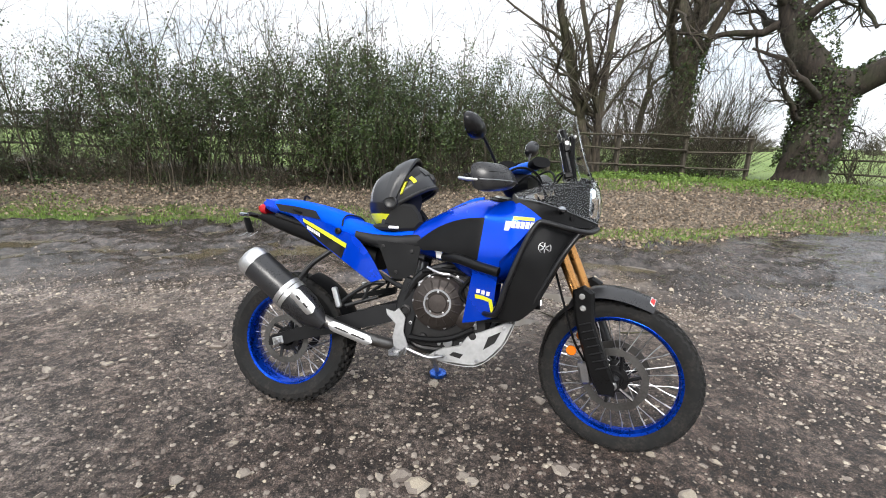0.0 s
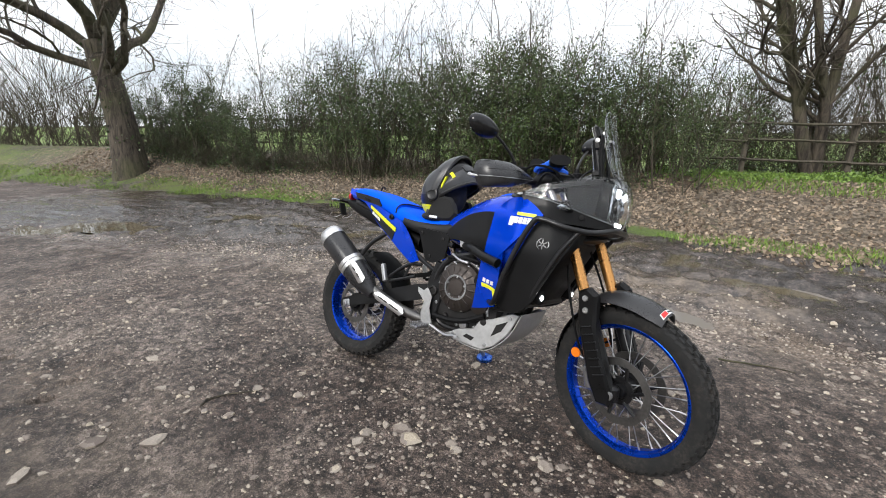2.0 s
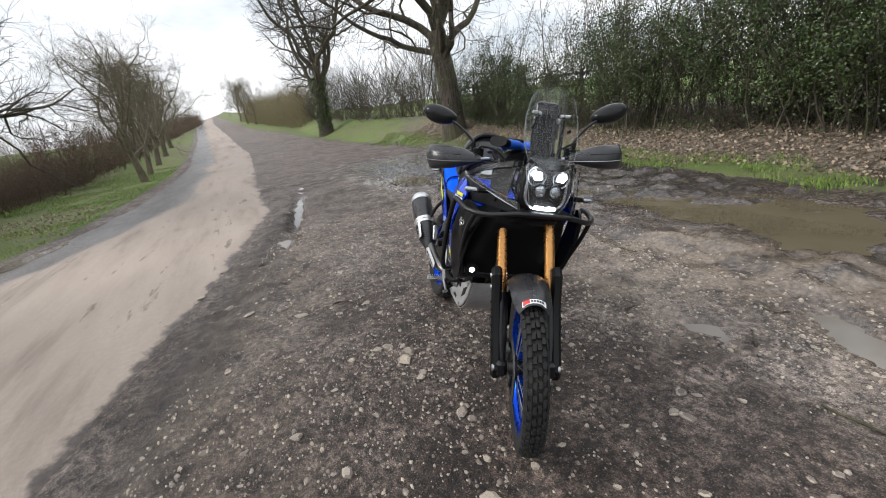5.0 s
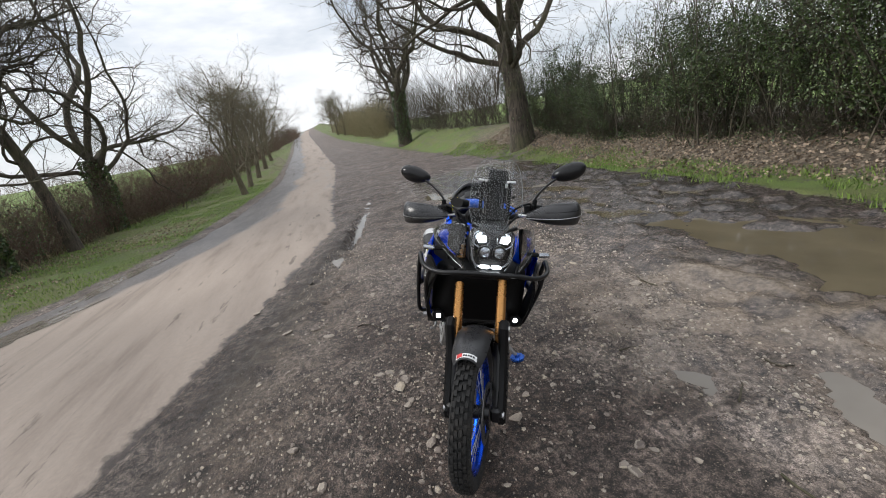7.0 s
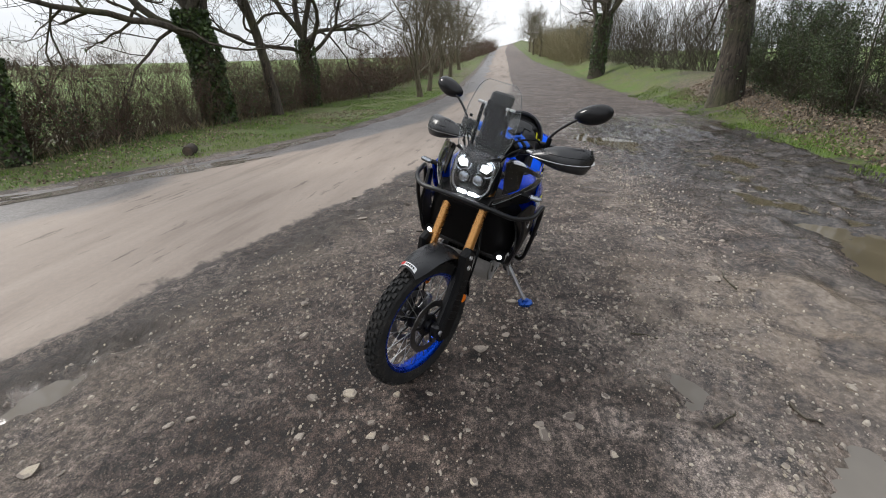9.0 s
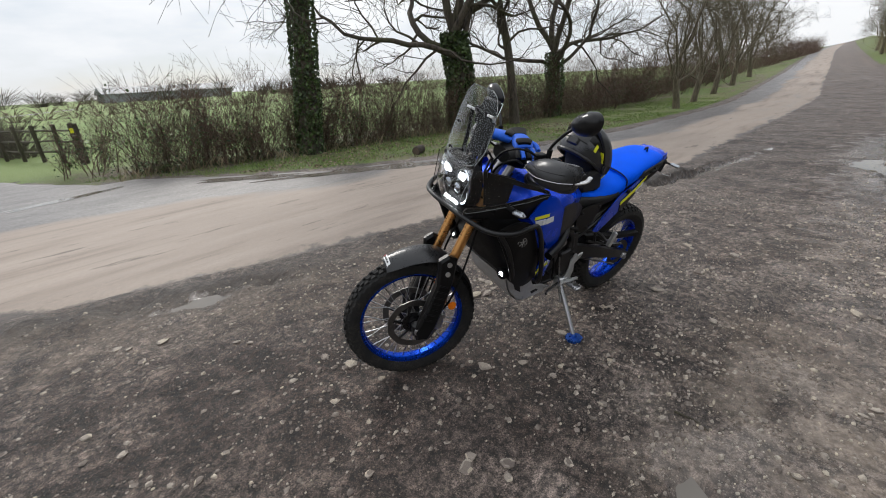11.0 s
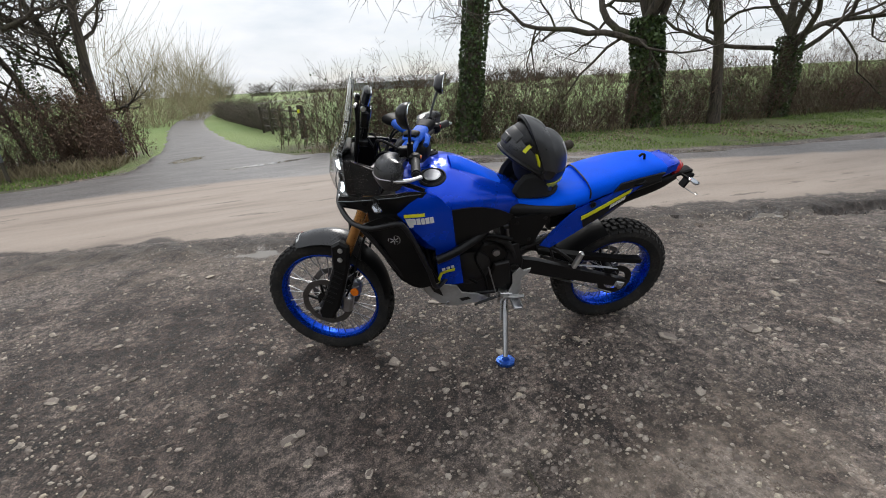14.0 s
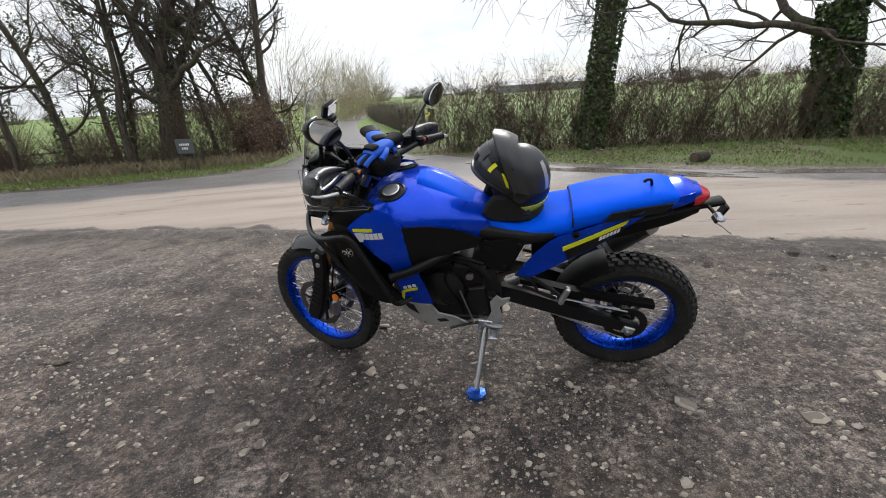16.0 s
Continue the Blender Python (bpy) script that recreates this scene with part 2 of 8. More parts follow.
M_GROUND, M_ROAD = ground_material(), road_material()
M_PUDDLE, M_RAIN = water_material("brown_puddle_water", (0.125, 0.104, 0.068)), water_material("grey_rain_water", (0.20, 0.178, 0.152))
M_STONE = stone_material()
M_OAK = bark_material("oak_bark", (0.014, 0.011, 0.009), (0.100, 0.082, 0.062), (0.075, 0.082, 0.030))
M_OAKDARK = bark_material("dark_burred_bark", (0.010, 0.008, 0.007), (0.055, 0.043, 0.033), (0.035, 0.042, 0.018))
M_TWIG = bark_material("hedge_stem_bark", (0.018, 0.015, 0.011), (0.105, 0.088, 0.062), (0.056, 0.066, 0.024))
M_LIME = bark_material("lime_twig_bark", (0.045, 0.038, 0.026), (0.190, 0.160, 0.110), (0.10, 0.105, 0.045))
M_TWIGRED = bark_material("russet_hedge_bark", (0.055, 0.034, 0.025), (0.150, 0.095, 0.070), (0.085, 0.075, 0.04))
M_TWIGPALE = bark_material("willow_bark", (0.16, 0.135, 0.075), (0.32, 0.275, 0.165), (0.16, 0.15, 0.06))
M_IVY = leaf_material("ivy_leaf", (0.014, 0.030, 0.008), (0.085, 0.135, 0.036), 0.4)
M_HOLLY = leaf_material("evergreen_leaf", (0.008, 0.018, 0.004), (0.085, 0.130, 0.036), 0.42)
M_BEECH = leaf_material("dead_beech_leaf", (0.10, 0.062, 0.04), (0.22, 0.145, 0.095), 0.7)
M_LITTER = leaf_material("fallen_oak_leaf", (0.075, 0.052, 0.036), (0.42, 0.33, 0.24), 0.75)
M_GRASS = leaf_material("verge_grass_blade", (0.05, 0.095, 0.012), (0.21, 0.32, 0.052), 0.6)
M_WEED = leaf_material("nettle_leaf", (0.05, 0.10, 0.015), (0.19, 0.30, 0.055), 0.5)
M_STRAW = leaf_material("dry_grass_blade", (0.14, 0.11, 0.06), (0.30, 0.25, 0.15), 0.7)
M_RAIL = bark_material("weathered_fence_wood", (0.035, 0.03, 0.023), (0.095, 0.08, 0.06), (0.05, 0.055, 0.022))


def paint_material(name, color, metal=0.0, rough=0.28):
    k = Mat(name, color, rough, metal, Coat_Weight=0.45, Coat_Roughness=0.02, Specular_IOR_Level=0.05)
    film = k.noise(5, 5)
    spots = k.noise(180, 2)
    dust = k.math("MULTIPLY", k.span(film, 0.5, 0.8), k.span(spots, 0.45, 0.7))
    k.wire(k.mix(k.math("MULTIPLY", dust, 0.16), color, (0.18, 0.15, 0.13)), "Base Color")
    k.wire(k.span(film, 0.3, 0.7, rough - 0.06, rough + 0.12), "Roughness")
    return k.m


def clear_material(name, tint=(1, 1, 1), rough=0.02, ior=1.15):
    k = Mat(name, tint, rough, IOR=ior, Transmission_Weight=1.0)
    k.wire(k.span(k.noise(60, 3), 0.4, 0.75, rough, rough + 0.12), "Roughness")
    return k.m


def glow_material(name, color, power):
    k = Mat(name, (0.8, 0.8, 0.8), 0.3)
    k.set("Emission Color", (*color, 1)), k.set("Emission Strength", power)
    return k.m


def tyre_material():
    k = Mat("dusty_tyre_rubber", rough=0.85)
    d, f = k.noise(11, 5), k.noise(90, 4, 0.65)
    k.wire(k.mix(k.math("MULTIPLY", k.span(d, 0.42, 0.7), k.span(f, 0.4, 0.7)), (0.009, 0.009, 0.009), (0.055, 0.046, 0.039)), "Base Color")
    k.bump(f, 0.4, 0.003)
    return k.m


M_BLUE = paint_material("racing_blue_paint", (0.0, 0.055, 0.66), 0.5, 0.22)
M_BLACKGLOSS = paint_material("gloss_black_plastic", (0.012, 0.012, 0.013), 0.0, 0.3)
M_BLACK = plain("satin_black_plastic", (0.0065, 0.0065, 0.007), 0.34, grain=220, vary=0.35, bump=0.08, Specular_IOR_Level=0.22)
M_MATT = plain("matt_black_plastic", (0.004, 0.004, 0.0045), 0.55, grain=300, vary=0.3, bump=0.12, Specular_IOR_Level=0.18)
M_FRAME = plain("black_powder_coat", (0.008, 0.008, 0.009), 0.34, grain=160, vary=0.25, bump=0.05, Specular_IOR_Level=0.4)
M_ENGINE = plain("dark_bronze_casting", (0.060, 0.050, 0.045), 0.42, 0.6, grain=130, vary=0.35, bump=0.12)
M_CASE = plain("black_engine_casting", (0.013, 0.012, 0.012), 0.45, 0.3, grain=130, vary=0.4, bump=0.15)
M_ALU = plain("brushed_aluminium", (0.62, 0.62, 0.62), 0.36, 0.9, grain=120, vary=0.18, bump=0.05)
M_PLATE = plain("scuffed_aluminium_plate", (0.50, 0.50, 0.50), 0.45, 0.6, grain=60, vary=0.22, bump=0.06)
M_STEEL = plain("bare_steel", (0.42, 0.42, 0.43), 0.33, 0.95, grain=150, vary=0.25, bump=0.05)
M_GOLD = plain("gold_anodised_fork", (0.50, 0.25, 0.085), 0.27, 0.9, grain=40, vary=0.16, bump=0.0)
M_RIM = plain("blue_anodised_rim", (0.0, 0.050, 0.48), 0.25, 0.85, grain=70, vary=0.2, bump=0.0)
M_SEAT = plain("blue_seat_vinyl", (0.0, 0.10, 0.85), 0.6, grain=260, vary=0.15, bump=0.25, Specular_IOR_Level=0.06)
M_SEATBLACK = plain("black_seat_vinyl", (0.011, 0.011, 0.012), 0.55, grain=260, vary=0.3, bump=0.25, Specular_IOR_Level=0.3)
M_YELLOW = plain("acid_yellow_vinyl", (0.72, 0.72, 0.015), 0.4, vary=0.08, bump=0.0)
M_WHITE = plain("white_vinyl", (0.78, 0.78, 0.78), 0.4, vary=0.06, bump=0.0)
M_RED = plain("red_vinyl", (0.55, 0.02, 0.02), 0.4, vary=0.1, bump=0.0)
M_SOFTLED = glow_material("white_lamp_bowl", (0.90, 0.95, 1.0), 3.5)
M_GUARD = plain("dusty_grey_black_plastic", (0.022, 0.022, 0.024), 0.30, grain=160, vary=0.25, bump=0.05, Specular_IOR_Level=0.5)
M_DISC = plain("dark_used_steel", (0.16, 0.155, 0.15), 0.38, 0.9, grain=110, vary=0.35, bump=0.05)
M_TYRE = tyre_material()
M_CLEAR = clear_material("clear_screen_plastic", (0.965, 0.98, 0.985), 0.012, 1.30)
M_LENS = clear_material("clear_lamp_lens", (0.97, 0.98, 0.99), 0.02, 1.42)
# opaque pale grey: the glint on clear plastic edges, put in as colour
M_EDGE = plain("clear_edge_glint", (0.30, 0.32, 0.33), 0.18, 0.4, vary=0.1, bump=0.0)
M_AMBER = plain("amber_lens", (0.85, 0.20, 0.01), 0.2, vary=0.1, bump=0.0)
M_TAILRED = plain("red_tail_lens", (0.50, 0.012, 0.02), 0.15, vary=0.15, bump=0.0)
M_LED = glow_material("white_led", (0.90, 0.96, 1.0), 14.0)
M_MIRROR = Mat("mirror_glass", (0.85, 0.87, 0.88), 0.015, 1.0).m
M_BLUECLOTH = plain("blue_glove_cloth", (0.01, 0.11, 0.62), 0.7, grain=200, vary=0.3, bump=0.3)
M_BLUEFOOT = plain("blue_anodised_foot", (0.03, 0.12, 0.50), 0.3, 0.7, grain=80, vary=0.3, bump=0.0)
M_SILVER = plain("satin_grey_lens", (0.35, 0.37, 0.4), 0.12, 0.8, vary=0.15, bump=0.0)
M_GREYHELM = plain("matt_graphite_shell", (0.034, 0.035, 0.038), 0.34, grain=200, vary=0.12, bump=0.03)
M_DARKHELM = plain("matt_black_shell", (0.010, 0.010, 0.011), 0.38, grain=200, vary=0.2, bump=0.03)
M_LINING = plain("black_padded_lining", (0.010, 0.010, 0.010), 0.9, grain=300, vary=0.3, bump=0.3)


# ---- mesh tools ----
class MB:
    """Gathers vertices and faces of one mesh."""

    def __init__(self):
        self.v, self.f, self.n = [], [], 0

    def add(self, verts, faces):
        self.v.append(np.asarray(verts, float).reshape(-1, 3))
        n = self.n
        self.f += [tuple(i + n for i in f) for f in faces]
        self.n += len(self.v[-1])
        return self

    def rings(self, rings, closed=True, caps=True):
        """A skin over rings with equal numbers of points."""
        m = len(rings[0])
        faces = []
        for a in range(len(rings) - 1):
            for b in range(m if closed else m - 1):
                c = (b + 1) % m
                faces.append((a * m + b, a * m + c, (a + 1) * m + c, (a + 1) * m + b))
        if caps and closed:
            faces += [tuple(range(m - 1, -1, -1)), tuple(range((len(rings) - 1) * m, len(rings) * m))]
        return self.add(np.concatenate([np.asarray(r, float) for r in rings]), faces)

    def tube(self, pts, radius, seg=8, caps=True, flat=1.0):
        """A round bar along a line; radius: one, or one for each point."""
        pts = np.asarray(pts, float)
        rad = np.full(len(pts), radius, float) if np.isscalar(radius) else np.asarray(radius, float)
        d = np.gradient(pts, axis=0)
        d /= np.linalg.norm(d, axis=1)[:, None] + 1e-12
        ref = np.array([0, 0, 1.0]) if abs(d[0][2]) < 0.9 else np.array([1.0, 0, 0])
        rings, ang = [], np.linspace(0, 2 * np.pi, seg, endpoint=False)
        for p, t, r in zip(pts, d, rad):
            a = np.cross(t, ref)
            a /= np.linalg.norm(a) + 1e-12
            b = np.cross(a, t)
            ref = b
            rings.append(p + r * (np.cos(ang)[:, None] * a + flat * np.sin(ang)[:, None] * b))
        return self.rings(rings, True, caps)

    def box(self, c, size, bevel=0.004, turn=None):
        """A box with chamfered edges."""
        s, b = np.asarray(size, float) / 2, min(bevel, min(size) * 0.45)
        ring = lambda k, z: [(x, y, z) for x, y in ((s[0] - k, s[1]), (s[0], s[1] - k), (s[0], -s[1] + k), (s[0] - k, -s[1]), (-s[0] + k, -s[1]), (-s[0], -s[1] + k), (-s[0], s[1] - k), (-s[0] + k, s[1]))]
        shrink = lambda r: [(x * (s[0] - b) / s[0], y * (s[1] - b) / s[1], z) for x, y, z in r]
        rings = [shrink(ring(b, -s[2])), ring(b, -s[2] + b), ring(b, s[2] - b), shrink(ring(b, s[2]))]
        rings = [np.array(r)[::-1] for r in rings]
        if turn is not None:
            rings = [r @ np.array(turn.to_3x3()).T for r in rings]
        return self.rings([r + np.asarray(c, float) for r in rings])

    def lathe(self, profile, centre, axis=(0, 1, 0), seg=32, closed=False):
        """Turns a profile of (along, radius) round an axis."""
        ax = np.asarray(axis, float) / np.linalg.norm(axis)
        ref = np.array([0, 0, 1.0]) if abs(ax[2]) < 0.9 else np.array([1.0, 0, 0])
        a = np.cross(ref, ax)
        a /= np.linalg.norm(a)
        b = np.cross(ax, a)
        ang = np.linspace(0, 2 * np.pi, seg, endpoint=False)
        around = np.cos(ang)[:, None] * a + np.sin(ang)[:, None] * b
        rings = [np.asarray(centre, float) + s * ax + r * around for s, r in profile]
        if closed:
            rings.append(rings[0])
        return self.rings(rings, True, not closed)

    def slab(self, outline, v0, v1, bevel=0.004, place=None):
        """A plate cut to an outline of (u, w), from v0 to v1, its edges eased."""
        o = np.asarray(outline, float)
        if np.cross(o[1] - o[0], o[2] - o[1]) < 0 and sum(np.cross(o[i - 1], o[i]) for i in range(len(o))) < 0 or sum(np.cross(o[i - 1], o[i]) for i in range(len(o))) < 0:
            o = o[::-1]
        e = np.roll(o, -1, 0) - o
        nrm = np.stack([e[:, 1], -e[:, 0]], 1) / (np.linalg.norm(e, axis=1)[:, None] + 1e-9)
        inn = nrm + np.roll(nrm, 1, 0)
        inn /= np.linalg.norm(inn, axis=1)[:, None] + 1e-9
        small = o - inn * bevel
        lo, hi = min(v0, v1), max(v0, v1)
        b = min(bevel, (hi - lo) * 0.4)
        at = lambda q, v: np.stack([q[:, 0], np.full(len(q), v), q[:, 1]], 1)
        rings = [at(small, hi), at(o, hi - b), at(o, lo + b), at(small, lo)]
        if place is not None:
            rings = [place(r) for r in rings]
        return self.rings(rings)

    def sheet(self, grid, thick=0.003):
        """A curved sheet of some thickness over a grid of points."""
        g = np.asarray(grid, float)
        n, m = g.shape[:2]
        du, dv = np.gradient(g, axis=0), np.gradient(g, axis=1)
        nr = np.cross(du, dv)
        nr /= np.linalg.norm(nr, axis=2)[:, :, None] + 1e-12
        low = g - nr * thick
        quads = [(i * m + j, (i + 1) * m + j, (i + 1) * m + j + 1, i * m + j + 1) for i in range(n - 1) for j in range(m - 1)]
        faces = quads + [tuple(k + n * m for k in q[::-1]) for q in quads]
        rim = [i * m for i in range(n)] + [(n - 1) * m + j for j in range(1, m)] + [i * m + m - 1 for i in range(n - 2, -1, -1)] + [j for j in range(m - 2, 0, -1)]
        for a, b in zip(rim, rim[1:] + rim[:1]):
            faces.append((b, a, a + n * m, b + n * m))
        if thick < 0:
            faces = [f[::-1] for f in faces]
        return self.add(np.concatenate([g.reshape(-1, 3), low.reshape(-1, 3)]), faces)

    def moved(self, fun):
        self.v = [fun(v) for v in self.v]
        return self

    def mesh(self, name, material, sharp=38.0):
        me = bpy.data.meshes.new(name)
        v = np.concatenate(self.v) if self.v else np.zeros((0, 3))
        me.from_pydata(v.tolist(), [], self.f)
        me.materials.append(material)
        me.polygons.foreach_set("use_smooth", [True] * len(me.polygons))
        if sharp:
            me.set_sharp_from_angle(angle=radians(sharp))
        me.update()
        return me


def part(name, mb, material, parent, label="", sharp=38.0):
    ob = new(name, mb.mesh(name, material, sharp))
    ob.parent = parent
    if label:
        ob["label"] = label
    return ob


def thing(name, mb, material, label, category, group="", kind="", sharp=38.0):
    return tagged(new(name, mb.mesh(name, material, sharp)), label, category, group, kind)


def curve(pts, n=24):
    """A smooth line through points."""
    p = np.asarray(pts, float)
    if len(p) < 3:
        return np.linspace(p[0], p[-1], max(2, n))
    q = np.vstack([2 * p[0] - p[1], p, 2 * p[-1] - p[-2]])
    out = []
    for i in range(len(p) - 1):
        a, b, c, d = q[i : i + 4]
        k = max(2, n // (len(p) - 1))
        for t in np.linspace(0, 1, k, endpoint=False):
            out.append(0.5 * (2 * b + (c - a) * t + (2 * a - 5 * b + 4 * c - d) * t * t + (3 * b - a - 3 * c + d) * t**3))
    out.append(p[-1])
    return np.array(out)


def sst(a, b, x):
    t = np.clip((np.asarray(x, float) - a) / (b - a), 0, 1)
    return t * t * (3 - 2 * t)


def fbm(x, y, seed=0, scale=1.0, octaves=4):
    """Soft value noise in numpy, about -1 to 1."""
    x, y, out, amp = np.asarray(x, float) * scale, np.asarray(y, float) * scale, 0.0, 0.5
    for o in range(octaves):
        xi, yi = np.floor(x), np.floor(y)
        fx, fy = x - xi, y - yi
        fx, fy = fx * fx * (3 - 2 * fx), fy * fy * (3 - 2 * fy)

        def h(i, j):
            s = np.sin(i * 127.1 + j * 311.7 + (seed + o) * 74.7) * 43758.5453
            return 2 * (s - np.floor(s)) - 1

        out = out + amp * ((h(xi, yi) * (1 - fx) + h(xi + 1, yi) * fx) * (1 - fy) + (h(xi, yi + 1) * (1 - fx) + h(xi + 1, yi + 1) * fx) * fy)
        x, y, amp = x * 2.03 + 17.3, y * 2.03 + 9.1, amp * 0.5
    return out


# ---- lie of the land ----
ROAD_NEAR = np.array([(-400, -9), (-150, -3), (-60, 0.6), (-30, 1.8), (-10, 1.25), (-7, 1.3), (-3.2, 0.52), (-1, -0.05), (0.5, -0.42), (2.3, -1.2), (4.4, -1.95), (7, -2.6), (12, -3.6), (30, -7), (90, -18)], float)
ROAD_FAR = np.array([(-400, -14), (-150, -8), (-60, -3.4), (-25, -2.2), (-14, -2.4), (-9.4, -2.7), (-6.5, -3.4), (-4.6, -4.2), (-3.0, -5.1), (-1.5, -7.0), (-0.3, -9.2), (3.9, -9.4), (5.5, -8.2), (7.9, -7.7), (12.3, -8.1), (30, -12), (90, -24)], float)
GRASS_N = np.array([(-400, -6), (-150, 1), (-70, 3.8), (-30, 7.2), (-16, 7.7), (-10, 7.5), (-5, 7.2), (-1.5, 6.95), (1, 6.5), (3, 6.0), (7, 7.5), (11, 8.2), (30, 10), (90, 16)], float)
DRIVE = np.array([(2.4, -8.6, 2.3), (3.0, -12, 1.75), (3.8, -17, 1.45), (5.0, -24, 1.35), (6.4, -33, 1.3), (7.6, -46, 1.3), (7.5, -66, 1.3), (0, -100, 1.3), (-20, -140, 1.3)], float)
# centre, half axes, turn, depth, of the puddles in the mud
PUDDLES = [(-7.2, 4.1, 1.0, 0.62, 0.5, 0.07), (-0.35, 5.25, 1.5, 0.62, 0.12, 0.08), (-5.5, 5.7, 0.75, 0.28, 0.1, 0.04), (1.20, 3.38, 0.30, 0.10, -0.6, 0.035), (-2.9, 4.9, 0.6, 0.2, 0.2, 0.04),
           (2.2, 4.6, 0.5, 0.16, -0.2, 0.03), (1.25, -0.36, 0.22, 0.07, -0.25, 0.035), (0.66, 2.93, 0.15, 0.08, 0.3, 0.03), (-3.75, 0.95, 0.34, 0.10, 0.1, 0.03), (-6.3, 1.48, 2.2, 0.13, -0.16, 0.04)]


def land(x, y):
    """Height of the ground without its small relief."""
    x, y = np.asarray(x, float), np.asarray(y, float)
    d = np.hypot(x - 0.3, y - 1.8)
    z = -0.7 * (1 - np.exp(-np.maximum(0, d - 2.5) / 16))
    z = z + (0.72 + 0.03 * np.clip(-x - 4, 0, 12)) * sst(7.3, 10.6, y) * (1 - 0.6 * sst(30, 90, np.abs(y)))
    return z + 0.028 * np.maximum(0, -x - 28) * sst(-60, 0, -np.abs(y)) + 0.9 * sst(60, 260, -y)


def puddle_ring(cx, cy, a, b, turn, k):
    t = np.linspace(0, 2 * np.pi, 24, endpoint=False)
    return cx + k * (a * np.cos(t) * math.cos(turn) - b * np.sin(t) * math.sin(turn)), cy + k * (a * np.cos(t) * math.sin(turn) + b * np.sin(t) * math.cos(turn))


LEVELS = [float(np.min(land(*puddle_ring(*p[:5], 1.0)))) - (0.012 if p[5] > 0.05 else 0.024) for p in PUDDLES]


def puddle_mask(p, x, y):
    cx, cy, a, b, turn, deep = p
    u, v = (x - cx) * math.cos(turn) + (y - cy) * math.sin(turn), -(x - cx) * math.sin(turn) + (y - cy) * math.cos(turn)
    r = np.sqrt((u / a) ** 2 + (v / b) ** 2) * (1 + 0.85 * fbm(x, y, 5, 1.3 / max(0.22, b)) + 0.35 * fbm(x, y, 6, 7.0))
    return 1 - sst(0.5, 1.2, r)


def puddle_depth(x, y):
    return np.maximum.reduce([p[5] * puddle_mask(p, x, y) for p in PUDDLES])


def churned(x, y):
    """How far the mud is cut up by wheels."""
    e = np.interp(x, GRASS_N[:, 0], GRASS_N[:, 1])
    band = sst(3.0, 4.4, y + 0.7 * sst(1.2, 2.6, x)) * (1 - sst(-0.1, 0.5, y - e)) * sst(-14, -9, x) * (1 - sst(11, 17, x))
    kerb = np.interp(x, ROAD_NEAR[:, 0], ROAD_NEAR[:, 1])
    ridge = 1.0 * np.exp(-(((y - kerb - 0.20) / 0.27) ** 2)) * sst(-9, -4, x) * (1 - sst(5, 9, x)) * np.clip(0.9 + 1.0 * fbm(x, y, 19, 1.1), 0, 1)
    return np.maximum(band * np.clip(0.92 + 0.9 * fbm(x, y, 3, 0.5), 0, 1), ridge)


def height(x, y):
    x, y = np.asarray(x, float), np.asarray(y, float)
    near = 1 - sst(14, 30, np.hypot(x, y))
    c = churned(x, y)
    z = land(x, y)
    z = z + near * (0.012 * fbm(x, y, 1, 2.2) + 0.007 * fbm(x, y, 2, 9.0, 3))
    ruts = np.abs(np.sin(2.6 * (y + 0.10 * x) + 1.1 * fbm(x, y, 7, 0.35)))
    z = z + c * (0.10 * fbm(x, y, 4, 4.2, 4) + 0.04 * (ruts - 0.6) + 0.035 * np.abs(fbm(x, y, 9, 9.0, 3)))
    for p, level in zip(PUDDLES, LEVELS):
        m = puddle_mask(p, x, y)
        z = z * (1 - m) + (level - p[5] * 0.5 + 0.25 * p[5] * fbm(x, y, 8, 4.0)) * m
    return z


